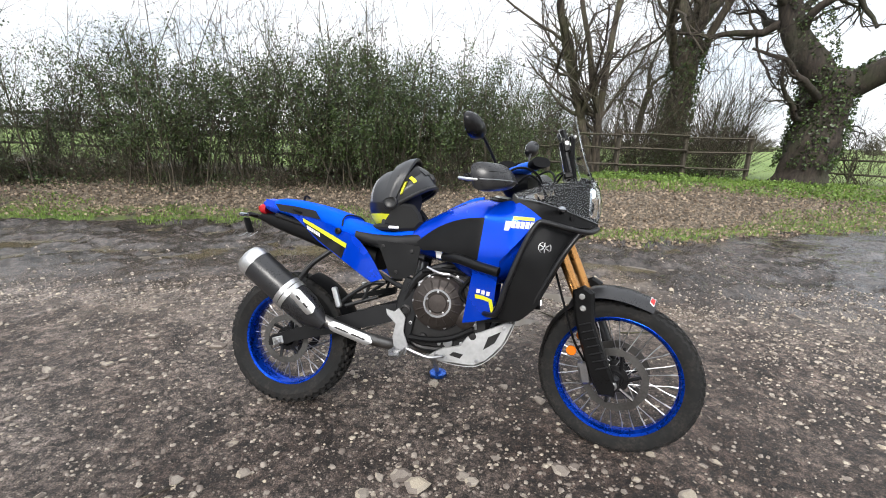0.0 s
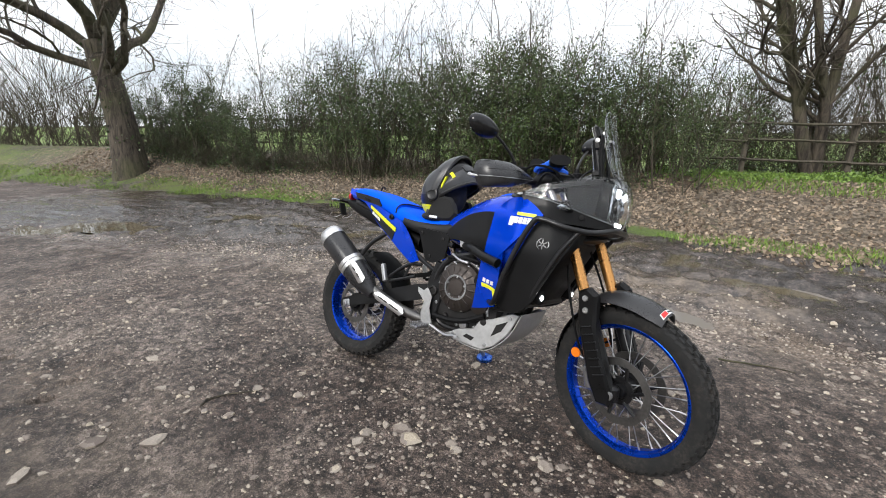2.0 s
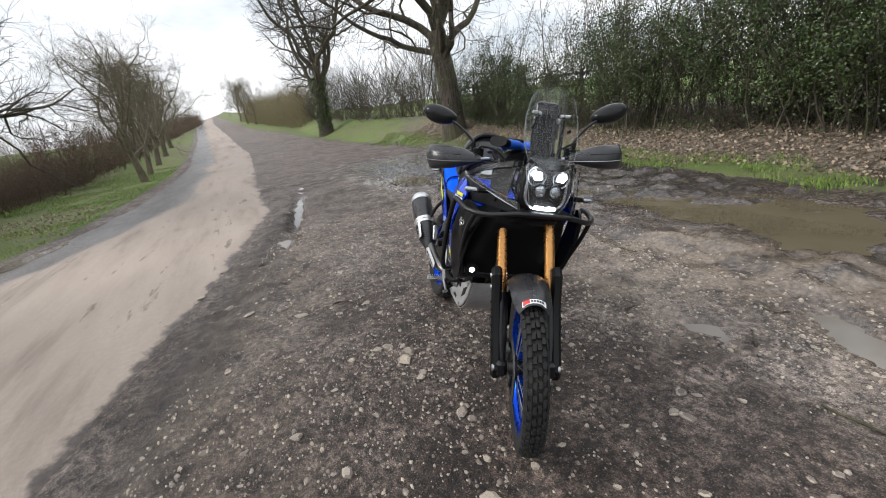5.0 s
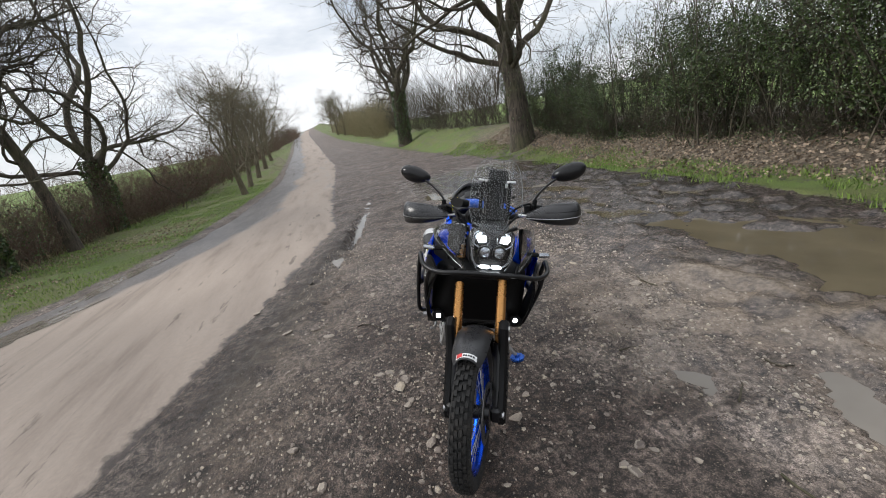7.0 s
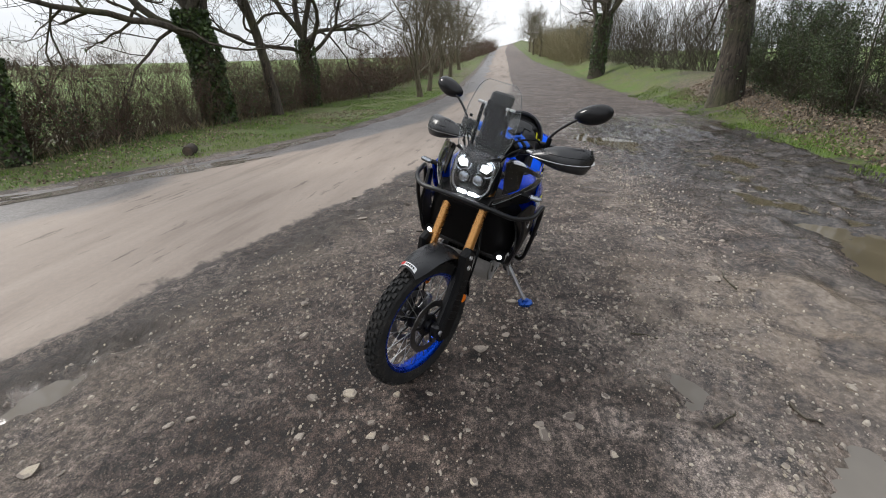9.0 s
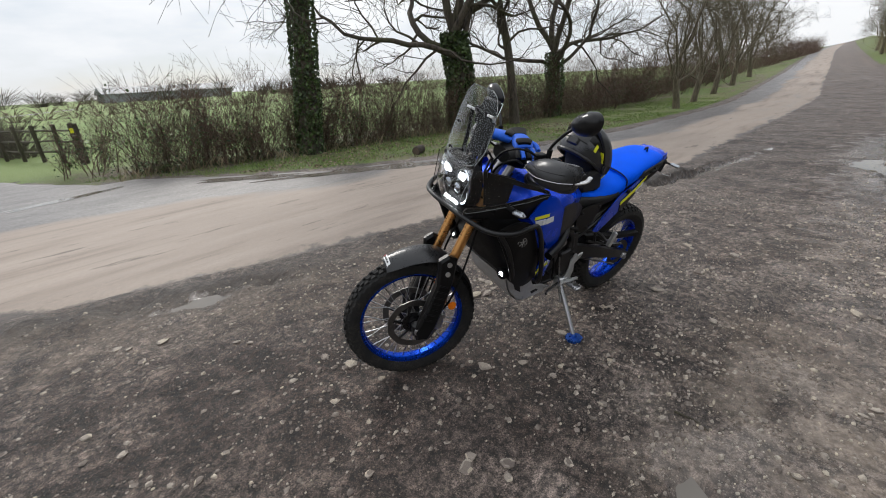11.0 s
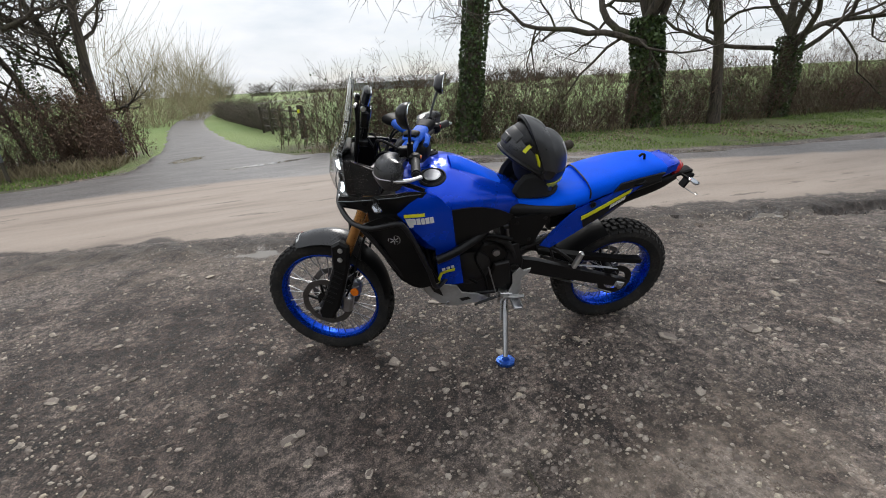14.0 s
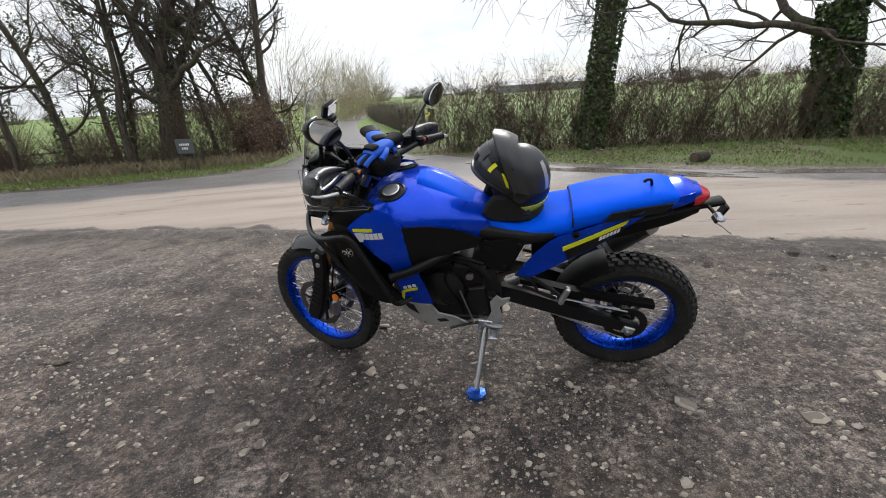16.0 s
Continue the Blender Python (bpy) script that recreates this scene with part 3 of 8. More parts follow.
def ground_mesh():
    def spread(lo, hi, step, far, grow=1.13):
        a = list(np.arange(lo, hi, step))
        s = step
        while a[-1] < far:
            s *= grow
            a.append(a[-1] + s)
        s = step
        while a[0] > -far:
            s *= grow
            a.insert(0, a[0] - s)
        return np.array(a)

    xs, ys = spread(-7.0, 4.6, 0.06, 1600), spread(-1.0, 8.0, 0.055, 1600)
    X, Y = np.meshgrid(xs, ys, indexing="ij")
    near_e, far_e = np.interp(X, ROAD_NEAR[:, 0], ROAD_NEAR[:, 1]), np.interp(X, ROAD_FAR[:, 0], ROAD_FAR[:, 1])
    onroad = sst(0.15, 0.5, near_e - Y) * sst(0.15, 0.5, Y - far_e)
    dy = np.interp(-Y, -DRIVE[:, 1], DRIVE[:, 0])
    ondrive = sst(0.1, 0.4, np.interp(-Y, -DRIVE[:, 1], DRIVE[:, 2]) - np.abs(X - dy)) * sst(8.6, 9.0, -Y)
    Z = height(X, Y) - 0.06 * np.maximum(onroad, ondrive)
    n, m = X.shape
    me = bpy.data.meshes.new("ground")
    idx = np.arange(n * m).reshape(n, m)
    quads = np.stack([idx[:-1, :-1], idx[1:, :-1], idx[1:, 1:], idx[:-1, 1:]], -1).reshape(-1, 4)
    me.from_pydata(np.stack([X, Y, Z], -1).reshape(-1, 3).tolist(), [], quads.tolist())
    me.materials.append(M_GROUND)
    me.polygons.foreach_set("use_smooth", [True] * len(me.polygons))
    e = np.interp(X, GRASS_N[:, 0], GRASS_N[:, 1])
    wild = fbm(X, Y, 11, 0.6)
    grass_n = sst(-0.25, 0.35, Y - e)
    south = sst(-0.1, 0.45, far_e - Y) * (1 - ondrive)
    grass = np.maximum(grass_n * (0.62 + 0.3 * wild), south * (0.74 + 0.3 * wild))
    litter_n = sst(0.5, 1.2, Y - e + 0.4 * wild) * (1 - sst(10.5, 12.5, Y)) * sst(-30, -14, X)
    litter_e = sst(1.5, 4, X) * sst(0.1, 0.8, Y - e) * (1 - sst(10, 12, Y))
    wood = sst(4.2, 6, X) * sst(9.6, 10.6, -Y) * (1 - sst(15, 18, -Y)) * (1 - ondrive)
    hedge_s = sst(7.2, 8.3, -Y) * (1 - sst(9.4, 10.4, -Y)) * (1 - sst(-1.0, 0.0, X)) * sst(-70, -30, X)
    litter = np.clip(np.maximum.reduce([litter_n * 0.72, litter_e * (0.62 + 0.3 * wild), wood * 0.75, hedge_s * 0.6, south * sst(0.35, 0.75, 0.5 + 0.9 * wild) * 0.56 * (1 - sst(12, 20, -Y))]), 0, 1)
    field = np.maximum(sst(11.5, 14, Y), sst(11, 14, -Y)) * (1 - wood)
    grass = np.maximum(grass, field * 0.95)
    litter = litter * (1 - field)
    c = churned(X, Y)
    slick = np.exp(-(((X - 0.95) / 0.9) ** 2 + ((Y - 3.2) / 0.55) ** 2)) * np.clip(0.6 + 1.6 * fbm(X, Y, 43, 2.4), 0, 1)
    wet = np.clip(0.10 + 0.80 * sst(2.2, 4.2, Y) * (1 - grass_n) * (1 - sst(9, 16, np.abs(X))) + 0.6 * sst(0.002, 0.02, puddle_depth(X, Y)) + 0.08 * sst(0.7, 0.1, np.abs(Y - near_e - 0.35)) + 0.45 * c * sst(1.6, 2.6, Y) + 0.9 * slick, 0, 1)
    stony = (1 - sst(3.0, 4.0, Y)) * (1 - 0.75 * c)
    pale = sst(0.75, 0.1, np.abs(Y - near_e - 0.55 - 0.2 * wild)) * 0.40 * sst(-7, -1, X)
    pale = np.maximum(pale, 0.75 * sst(2.3, 3.1, Y) * (1 - sst(4.0, 4.9, Y)) * sst(-3.5, -1.0, X) * (1 - sst(1.6, 2.4, X)) * np.clip(0.7 + 1.3 * fbm(X, Y, 45, 0.8), 0, 1))
    # mask of the shade and wet painted dark around the bike's front
    shade_damp = 1.3 * np.exp(-(((X - 1.25) / 1.55) ** 2 + ((Y - 1.35) / 1.15) ** 2)) * np.clip(1.0 + 0.7 * fbm(X, Y, 41, 0.9), 0, 1)
    for name, a in (("grass", grass), ("litter", litter), ("field", field), ("churn", c), ("wet", wet), ("stony", stony), ("pale", pale), ("shade_damp", shade_damp)):
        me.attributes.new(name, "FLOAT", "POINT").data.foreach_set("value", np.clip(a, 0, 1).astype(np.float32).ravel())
    return me


ground = tagged(new("ground", ground_mesh()), "wet stony lay-by of gravel and churned mud, with grass verges", "ground", kind="structure")


def strip(left, right, n, name, rim_w, bare):
    """A road surface between two edges of equal length, its margins feathered into the ground."""
    k = len(left)
    t = np.linspace(0, 1, n)
    P = left[:, None] * (1 - t)[None, :, None] + right[:, None] * t[None, :, None]
    wide = np.linalg.norm(right - left, axis=1)[:, None]
    off = np.minimum(t, 1 - t)[None] * wide
    wob = fbm(P[..., 0], P[..., 1], 21, 1.3) * 0.22
    z = land(P[..., 0], P[..., 1]) + 0.012 + 0.004 * fbm(P[..., 0], P[..., 1], 22, 3.0) - 0.075 * (1 - sst(0.02, 0.38, off + wob))
    me = bpy.data.meshes.new(name)
    idx = np.arange(k * n).reshape(k, n)
    quads = np.stack([idx[:-1, :-1], idx[1:, :-1], idx[1:, 1:], idx[:-1, 1:]], -1).reshape(-1, 4)
    me.from_pydata(np.concatenate([P[..., :2], z[..., None]], -1).reshape(-1, 3).tolist(), [], quads.tolist())
    me.materials.append(M_ROAD)
    me.polygons.foreach_set("use_smooth", [True] * len(me.polygons))
    rim = 1 - sst(0.05, rim_w, off + wob)
    for key, a in (("rim", rim), ("bare", bare(P[..., 0], P[..., 1], t[None] + 0 * off))):
        me.attributes.new(key, "FLOAT", "POINT").data.foreach_set("value", np.clip(a, 0, 1).astype(np.float32).ravel())
    return me


road_x = np.unique(np.concatenate([np.linspace(-400, -60, 60), np.linspace(-60, -16, 90), np.linspace(-16, 12, 240), np.linspace(12, 90, 60)]))
edge_a = np.stack([road_x, np.interp(road_x, ROAD_FAR[:, 0], ROAD_FAR[:, 1]), 0 * road_x], 1)
edge_b = np.stack([road_x, np.interp(road_x, ROAD_NEAR[:, 0], ROAD_NEAR[:, 1]), 0 * road_x], 1)
tagged(new("road", strip(edge_a, edge_b, 44, "road", 0.55, lambda x, y, t: sst(0.44, 0.14, t - 0.20 * sst(-4.5, -1.5, x) + 0.25 * fbm(x, y, 31, 0.25)) * 0.95 + 0.25 * sst(-6, -14, x))), "narrow country lane of worn tarmac under dried tan mud", "road", kind="structure")
drive_c = curve(DRIVE, 160)
side_d = np.gradient(drive_c[:, :2], axis=0)
side_d = np.stack([-side_d[:, 1], side_d[:, 0]], 1) / np.linalg.norm(side_d, axis=1)[:, None]
d_l = np.concatenate([drive_c[:, :2] - side_d * drive_c[:, 2:], 0 * drive_c[:, 2:]], 1)
d_r = np.concatenate([drive_c[:, :2] + side_d * drive_c[:, 2:], 0 * drive_c[:, 2:]], 1)
tagged(new("drive", strip(d_l, d_r, 18, "drive", 0.5, lambda x, y, t: 0.8 + 0 * x)), "farm track of grey rutted gravel leading off the lane", "road", kind="structure")


def water(cx, cy, a, b, turn, z, material, label, wobble=0.0, lie=0.0):
    ang = np.linspace(0, 2 * np.pi, 64, endpoint=False)
    r = 1 + wobble * fbm(3 * np.cos(ang), 3 * np.sin(ang), int(cx * 10) % 97, 1.0)
    u, v = a * r * np.cos(ang), b * r * np.sin(ang)
    x, y = cx + u * math.cos(turn) - v * math.sin(turn), cy + u * math.sin(turn) + v * math.cos(turn)
    mb = MB().add(np.vstack([np.stack([x, y, z + lie * (land(x, y) - land(cx, cy))], 1), [(cx, cy, z)]]), [(i, (i + 1) % 64, 64) for i in range(64)])
    return thing("puddle", mb, material, label, "puddle", "puddles", "structure")


for (cx, cy, a, b, turn, deep), level in zip(PUDDLES, LEVELS):
    water(cx, cy, a * 1.4, b * 1.4, turn, level, M_PUDDLE if deep > 0.05 else M_RAIN, "muddy brown puddle lying in churned mud" if deep > 0.03 else "shallow grey puddle lying on wet gravel")
for cx, cy, a, b, turn in ((-3.45, -3.95, 1.7, 0.33, -0.58), (-1.7, -5.7, 1.0, 0.28, -0.9), (-6.6, -3.0, 1.4, 0.22, -0.2), (3.3, -10.6, 0.7, 0.35, 1.2), (1.0, -7.6, 1.1, 0.16, 0.35)):
    water(cx, cy, a, b, turn, float(land(cx, cy)) + 0.017, M_RAIN, "long puddle of rain water along the lane's edge", 0.7, 1.0)


def rut_water():
    """One low sheet of water that shows only where the wheel ruts go below it."""
    xs, t = np.linspace(-7.5, 3.6, 60), np.linspace(0, 1, 16)
    top = np.interp(xs, GRASS_N[:, 0], GRASS_N[:, 1]) - 0.25
    X = np.repeat(xs[:, None], 16, 1)
    Y = 3.7 + (top[:, None] - 3.7) * t[None]
    me = MB()
    idx = np.arange(60 * 16).reshape(60, 16)
    quads = np.stack([idx[:-1, :-1], idx[1:, :-1], idx[1:, 1:], idx[:-1, 1:]], -1).reshape(-1, 4)
    me.add(np.stack([X, Y, land(X, Y) - 0.030], -1).reshape(-1, 3), quads.tolist())
    return thing("puddle", me, M_PUDDLE, "brown rain water lying in the wheel ruts of the mud", "puddle", "puddles", "structure", 0)


rut_water()


# ---- trees, hedges and fences ----
def unit(v):
    v = np.asarray(v, float)
    return v / (np.linalg.norm(v, axis=-1, keepdims=True) + 1e-12)


class Growth:
    """Grows stems into a wood mesh, and gathers fine twigs and leaves to be made all at once."""

    def __init__(self, seed):
        self.r = np.random.RandomState(seed)
        self.wood, self.twig = MB(), MB()
        self.tw, self.lf = [], []

    def line(self, p, d, length, n, wander, lift):
        pts, q, d = [np.array(p, float)], np.array(p, float), unit(d)
        for _ in range(n):
            d = unit(d + wander * self.r.normal(0, 1, 3) + np.array([0, 0, lift]))
            q = q + d * length / n
            pts.append(q.copy())
        return np.array(pts), d

    def fan(self, d, angle):
        """A way that leaves d by about that angle."""
        d = unit(d)
        s = self.r.normal(0, 1, 3)
        s = unit(s - s.dot(d) * d)
        a = radians(angle) * self.r.uniform(0.7, 1.25)
        return math.cos(a) * d + math.sin(a) * s

    def branch(self, p, d, length, r, level, spec):
        s = spec[min(level, len(spec) - 1)]
        n = s.get("n", 5)
        pts, end = self.line(p, d, length, n, s.get("wander", 0.2), s.get("lift", 0.05))
        rad = r * np.linspace(1, s.get("taper", 0.35), n + 1)
        if level >= len(spec) - 1:
            self.tw.append((pts, rad))
            return
        (self.wood if r > s.get("fine", 0.03) else self.twig).tube(pts, rad, s.get("seg", 5), caps=False)
        for _ in range(s["kids"]):
            t = self.r.uniform(s.get("bare", 0.25), 1.0)
            i = min(int(t * n), n - 1)
            q = pts[i] + (pts[i + 1] - pts[i]) * (t * n - i)
            kid = self.fan(unit(pts[i + 1] - pts[i]), s.get("angle", 50))
            self.branch(q, kid, length * s.get("ratio", 0.5) * self.r.uniform(0.6, 1.2) * (1.15 - 0.5 * t), r * (1 - 0.6 * t) * s.get("thin", 0.55), level + 1, spec)
        if s.get("leader"):
            self.branch(pts[-1], end, length * s["leader"], rad[-1], level + 1, spec)

    def twigs_mesh(self):
        """All last twigs as three-sided slivers."""
        if not self.tw:
            return self.twig
        by = {}
        for pts, rad in self.tw:
            by.setdefault(len(pts), []).append((pts, rad))
        for n, rows in by.items():
            P, R = np.array([a for a, _ in rows]), np.array([b for _, b in rows])
            D = unit(np.gradient(P, axis=1))
            A = unit(np.cross(D, self.r.normal(0, 1, 3)))
            B = np.cross(D, A)
            ang = np.array([0, 2.094, 4.189])
            V = P[:, :, None] + R[:, :, None, None] * (np.cos(ang)[:, None] * A[:, :, None] + np.sin(ang)[:, None] * B[:, :, None])
            c = len(P)
            idx = np.arange(c * n * 3).reshape(c, n, 3)
            nxt = np.roll(idx, -1, 2)
            F = np.stack([idx[:, :-1], nxt[:, :-1], nxt[:, 1:], idx[:, 1:]], -1).reshape(-1, 4)
            self.twig.add(V.reshape(-1, 3), F.tolist())
        return self.twig


def leaves(points, size, r, mb=None, up=0.3):
    """Small folded leaves about points."""
    mb = mb or MB()
    P = np.asarray(points, float)
    n = len(P)
    a = unit(r.normal(0, 1, (n, 3)) + np.array([0, 0, up]))
    b = unit(np.cross(a, r.normal(0, 1, (n, 3))))
    c = np.cross(a, b)
    s = size * r.uniform(0.6, 1.3, (n, 1))
    V = np.stack([P - b * s * 0.5, P + a * s * 0.38 + c * s * 0.08, P + b * s * 0.55, P - a * s * 0.38 + c * s * 0.08], 1)
    idx = np.arange(n * 4).reshape(n, 4)
    F = np.concatenate([idx[:, [0, 1, 2]], idx[:, [0, 2, 3]]])
    return mb.add(V.reshape(-1, 3), F.tolist())


def oak(seed, height=13.0, girth=0.45, bole=3.2, lean=(0, 0), limbs=8, twig_kids=5, reach=0.78, lift=0.05, fine=0.0045, spread=60):
    """A bare winter oak: wood and crown meshes and the points of its bole for ivy."""
    g = Growth(seed)
    r = g.r
    pts, end = g.line((0, 0, -0.4), (lean[0], lean[1], 1), bole + 0.4, 8, 0.035, 0.0)
    flare = 1 + 0.55 * np.exp(-np.linspace(0, 5, 9))
    g.wood.tube(pts, girth * flare * np.linspace(1, 0.86, 9), 14, caps=False)
    spec = [
        dict(n=14, wander=0.23, lift=lift, kids=11, angle=54, ratio=0.46, thin=0.46, seg=6, bare=0.18, taper=0.2),
        dict(n=7, wander=0.34, lift=0.06, kids=8, angle=52, ratio=0.5, thin=0.45, seg=4, bare=0.15, taper=0.28),
        dict(n=4, wander=0.30, lift=0.05, kids=twig_kids + 1, angle=46, ratio=0.66, thin=0.5, seg=3, bare=0.1, taper=0.4, fine=0.05),
        dict(n=1, wander=0.4, taper=0.5),
    ]
    for i in range(limbs):
        t = i / max(1, limbs - 1)
        a = i * 2.399 + r.uniform(-0.4, 0.4)
        tilt = radians(spread - 48 * t + r.uniform(-9, 9))
        d = (math.cos(a) * math.sin(tilt), math.sin(a) * math.sin(tilt), math.cos(tilt))
        p = pts[-1] * (0.72 + 0.28 * t) if t < 0.6 else pts[-1]
        g.branch(p, d, (height - bole) * (reach + 0.25 * t) * r.uniform(0.85, 1.1), girth * (0.30 + 0.18 * t), 0, spec)
    g.tw = [(q, np.maximum(rad, fine)) for q, rad in g.tw]
    return g.wood, g.twigs_mesh(), pts


def ivy_on(pts, radius, seed, n=2600, size=0.11, low=0.0, high=1.0):
    """Ivy leaves wrapped unevenly round a bole."""
    r = np.random.RandomState(seed)
    t = r.uniform(low, high, n) * (len(pts) - 1)
    i = np.minimum(t.astype(int), len(pts) - 2)
    c = pts[i] + (pts[i + 1] - pts[i]) * (t - i)[:, None]
    a = r.uniform(0, 2 * np.pi, n)
    patch = 0.5 + 0.5 * np.sin(3 * a + 2.1 * c[:, 2] + seed) * np.sin(1.7 * c[:, 2] + seed)
    keep = r.uniform(0, 1, n) < 0.35 + 0.75 * patch
    rad = radius * (0.98 + 0.30 * patch * r.uniform(0.1, 1, n) ** 1.5)
    P = c + np.stack([rad * np.cos(a), rad * np.sin(a), 0 * a], 1)
    return leaves(P[keep], size, r)


def plant_tree(name, label, wood, crown, ivy, bark, at, turn=0.0, scale=1.0, group="", ivy_label="glossy dark green ivy leaves"):
    x, y = at
    root = tagged(new(name), label, "tree", group)
    root.matrix_world = pose(x, y, float(land(x, y)), 0, 0, turn) @ Matrix.Scale(scale, 4)
    part("trunk", wood, bark, root, sharp=0)
    part("crown", crown, bark, root, "fine bare twigs", sharp=0)
    if ivy is not None:
        part("ivy", ivy, M_IVY, root, ivy_label, sharp=0)
    return root


def shrub(seed, tall=4.2, stems=9, spread=0.75, leafy=1400, leaf_size=0.075, leaf_low=0.15, leaf_high=0.62, kids=13, twig_kids=5, arch=0.05, thick=0.022, droop=0.0):
    """A many-stemmed hedge shrub: stems, twigs and leaf points."""
    g = Growth(seed)
    r = g.r
    spec = [
        dict(n=7, wander=0.11, lift=0.06 - droop, kids=kids, angle=38, ratio=0.34, thin=0.55, seg=4, bare=0.12, taper=0.25, fine=0.0),
        dict(n=3, wander=0.2, lift=0.09, kids=twig_kids, angle=42, ratio=0.5, thin=0.6, seg=3, bare=0.1, taper=0.4, fine=0.0),
        dict(n=1, wander=0.25, taper=0.45),
    ]
    for i in range(stems):
        p = (r.normal(0, spread * 0.4), r.normal(0, spread * 0.3), -0.1)
        d = (r.normal(0, 0.2 + arch), r.normal(0, 0.16 + arch), 1)
        g.branch(p, d, tall * (0.45 + 0.65 * r.uniform(0, 1) ** 1.3), thick * r.uniform(0.6, 1.35), 0, spec)
    tips = np.concatenate([q for q, _ in g.tw])
    g.tw = [(q, np.maximum(rad, 0.0028)) for q, rad in g.tw]
    lo, hi = tall * leaf_low, tall * leaf_high
    pick = tips[(tips[:, 2] > lo) & (tips[:, 2] < hi + r.normal(0, 0.3, len(tips)))]
    foliage = None
    if leafy and len(pick):
        P = pick[r.randint(0, len(pick), leafy)] + r.normal(0, 0.085, (leafy, 3))
        foliage = leaves(P, leaf_size, r)
    wood = g.wood
    twig = g.twigs_mesh()
    return wood, twig, foliage


def make_shrub(name, label, data, bark, leaf, at, turn, scale, group, category="shrub"):
    wood, twig, foliage = data
    root = tagged(new(name), label, category, group)
    root.matrix_world = pose(*at, 0, 0, turn) @ Matrix.Diagonal((scale, scale, scale, 1))
    if wood.n:
        part("stem", wood, bark, root, sharp=0)
    if twig.n:
        tagged(part("twig", twig, bark, root, sharp=0), kind="stuff")
    if foliage is not None:
        part("foliage", foliage, leaf, root, sharp=0)
    return root


rnd = random.Random(7)


def row_of(kinds, spots):
    """Sets out copies of shrubs, one kind after another, along a list of spots (x, y, scale)."""
    for x, y, s in spots:
        k = rnd.choice(kinds)
        m = pose(x, y, float(land(x, y)), 0, 0, rnd.uniform(0, 360))
        c = copy_thing(k, m)
        c.scale = (s, s, s * rnd.uniform(0.9, 1.12))


# the tall hedge behind the lay-by
n_kinds = []
for i in range(4):
    d = shrub(100 + i, tall=4.5, stems=9, leafy=5200 if i != 2 else 2400, leaf_size=0.046, leaf_low=0.04, leaf_high=0.60, kids=10, twig_kids=4, thick=0.018)
    n_kinds.append(make_shrub("hedge_shrub", "tall hedge shrub of bare stems with dark evergreen leaves", d, M_TWIG, M_HOLLY, (-2.0 - 3.1 * i, 9.6, float(land(-2.0 - 3.1 * i, 9.6))), 40 * i, 1.0, "shrubs of the tall hedge"))
spots = []
for i in range(30):
    x = -15.2 + i * 0.58 + rnd.uniform(-0.18, 0.18)
    spots.append((x, 9.45 + 0.35 * math.sin(i) + rnd.uniform(-0.15, 0.2) + 0.9 * float(sst(-9, -16, x)), rnd.uniform(0.68, 0.95) - 0.14 * float(sst(-6.5, -9.5, x))))
    if i % 3 == 1 and x > -7.5:
        spots.append((x + 0.2, 10.5 + rnd.uniform(-0.2, 0.3), rnd.uniform(0.8, 1.05) - 0.18 * float(sst(-3, -6, x))))
row_of(n_kinds, spots)
holly = make_shrub("evergreen_bush", "dense dark evergreen bush at the end of the hedge", shrub(140, tall=2.9, stems=11, spread=1.1, leafy=8000, leaf_size=0.045, leaf_low=0.04, leaf_high=0.95, kids=14, twig_kids=4), M_TWIG, M_HOLLY, (-1.0, 9.5, float(land(-1.0, 9.5))), 0, 1.0, "evergreen bushes")
for x, y, s in ((0.2, 9.9, 1.0), (1.3, 10.6, 0.85), (-2.2, 9.9, 1.05)):
    c = copy_thing(holly, pose(x, y, float(land(x, y)), 0, 0, x * 80))
    c.scale = (s, s, s)

# thin, open shrubs where the fence shows, and behind the fence
thin_kinds = []
for i in range(2):
    d = shrub(160 + i, tall=4.6, stems=5, spread=0.8, leafy=160, leaf_size=0.07, kids=12, twig_kids=5, thick=0.026, arch=0.12)
    thin_kinds.append(make_shrub("thin_shrub", "thin leafless shrub growing through the field fence", d, M_TWIG, M_HOLLY, (2.6 + 2.2 * i, 11.9, float(land(2.6 + 2.2 * i, 11.9))), 0, 1.0, "thin shrubs by the fence"))
row_of(thin_kinds, [(3.6, 12.8, 0.9), (6.1, 12.6, 1.05), (7.6, 13.4, 1.0), (9.0, 13.2, 1.0), (12.6, 12.2, 0.8), (13.6, 11.2, 0.7), (15.5, 12.5, 0.9), (8.2, 12.0, 0.8), (-18.5, 10.8, 0.8), (-20, 11.2, 0.8), (-22, 11, 0.9), (-24, 11.3, 0.9), (-26.5, 11, 1.0), (-30, 11.5, 1.0), (-34, 11, 1.0), (-38, 11.6, 1.05)])

# low russet hedge across the lane, and the scrub under its trees
def south_hedge(x):
    """Line of the low hedge in the plan."""
    return float(np.interp(x, [-60, -30, -12, -4, -0.5], [-7.0, -7.4, -8.1, -8.7, -9.7]))


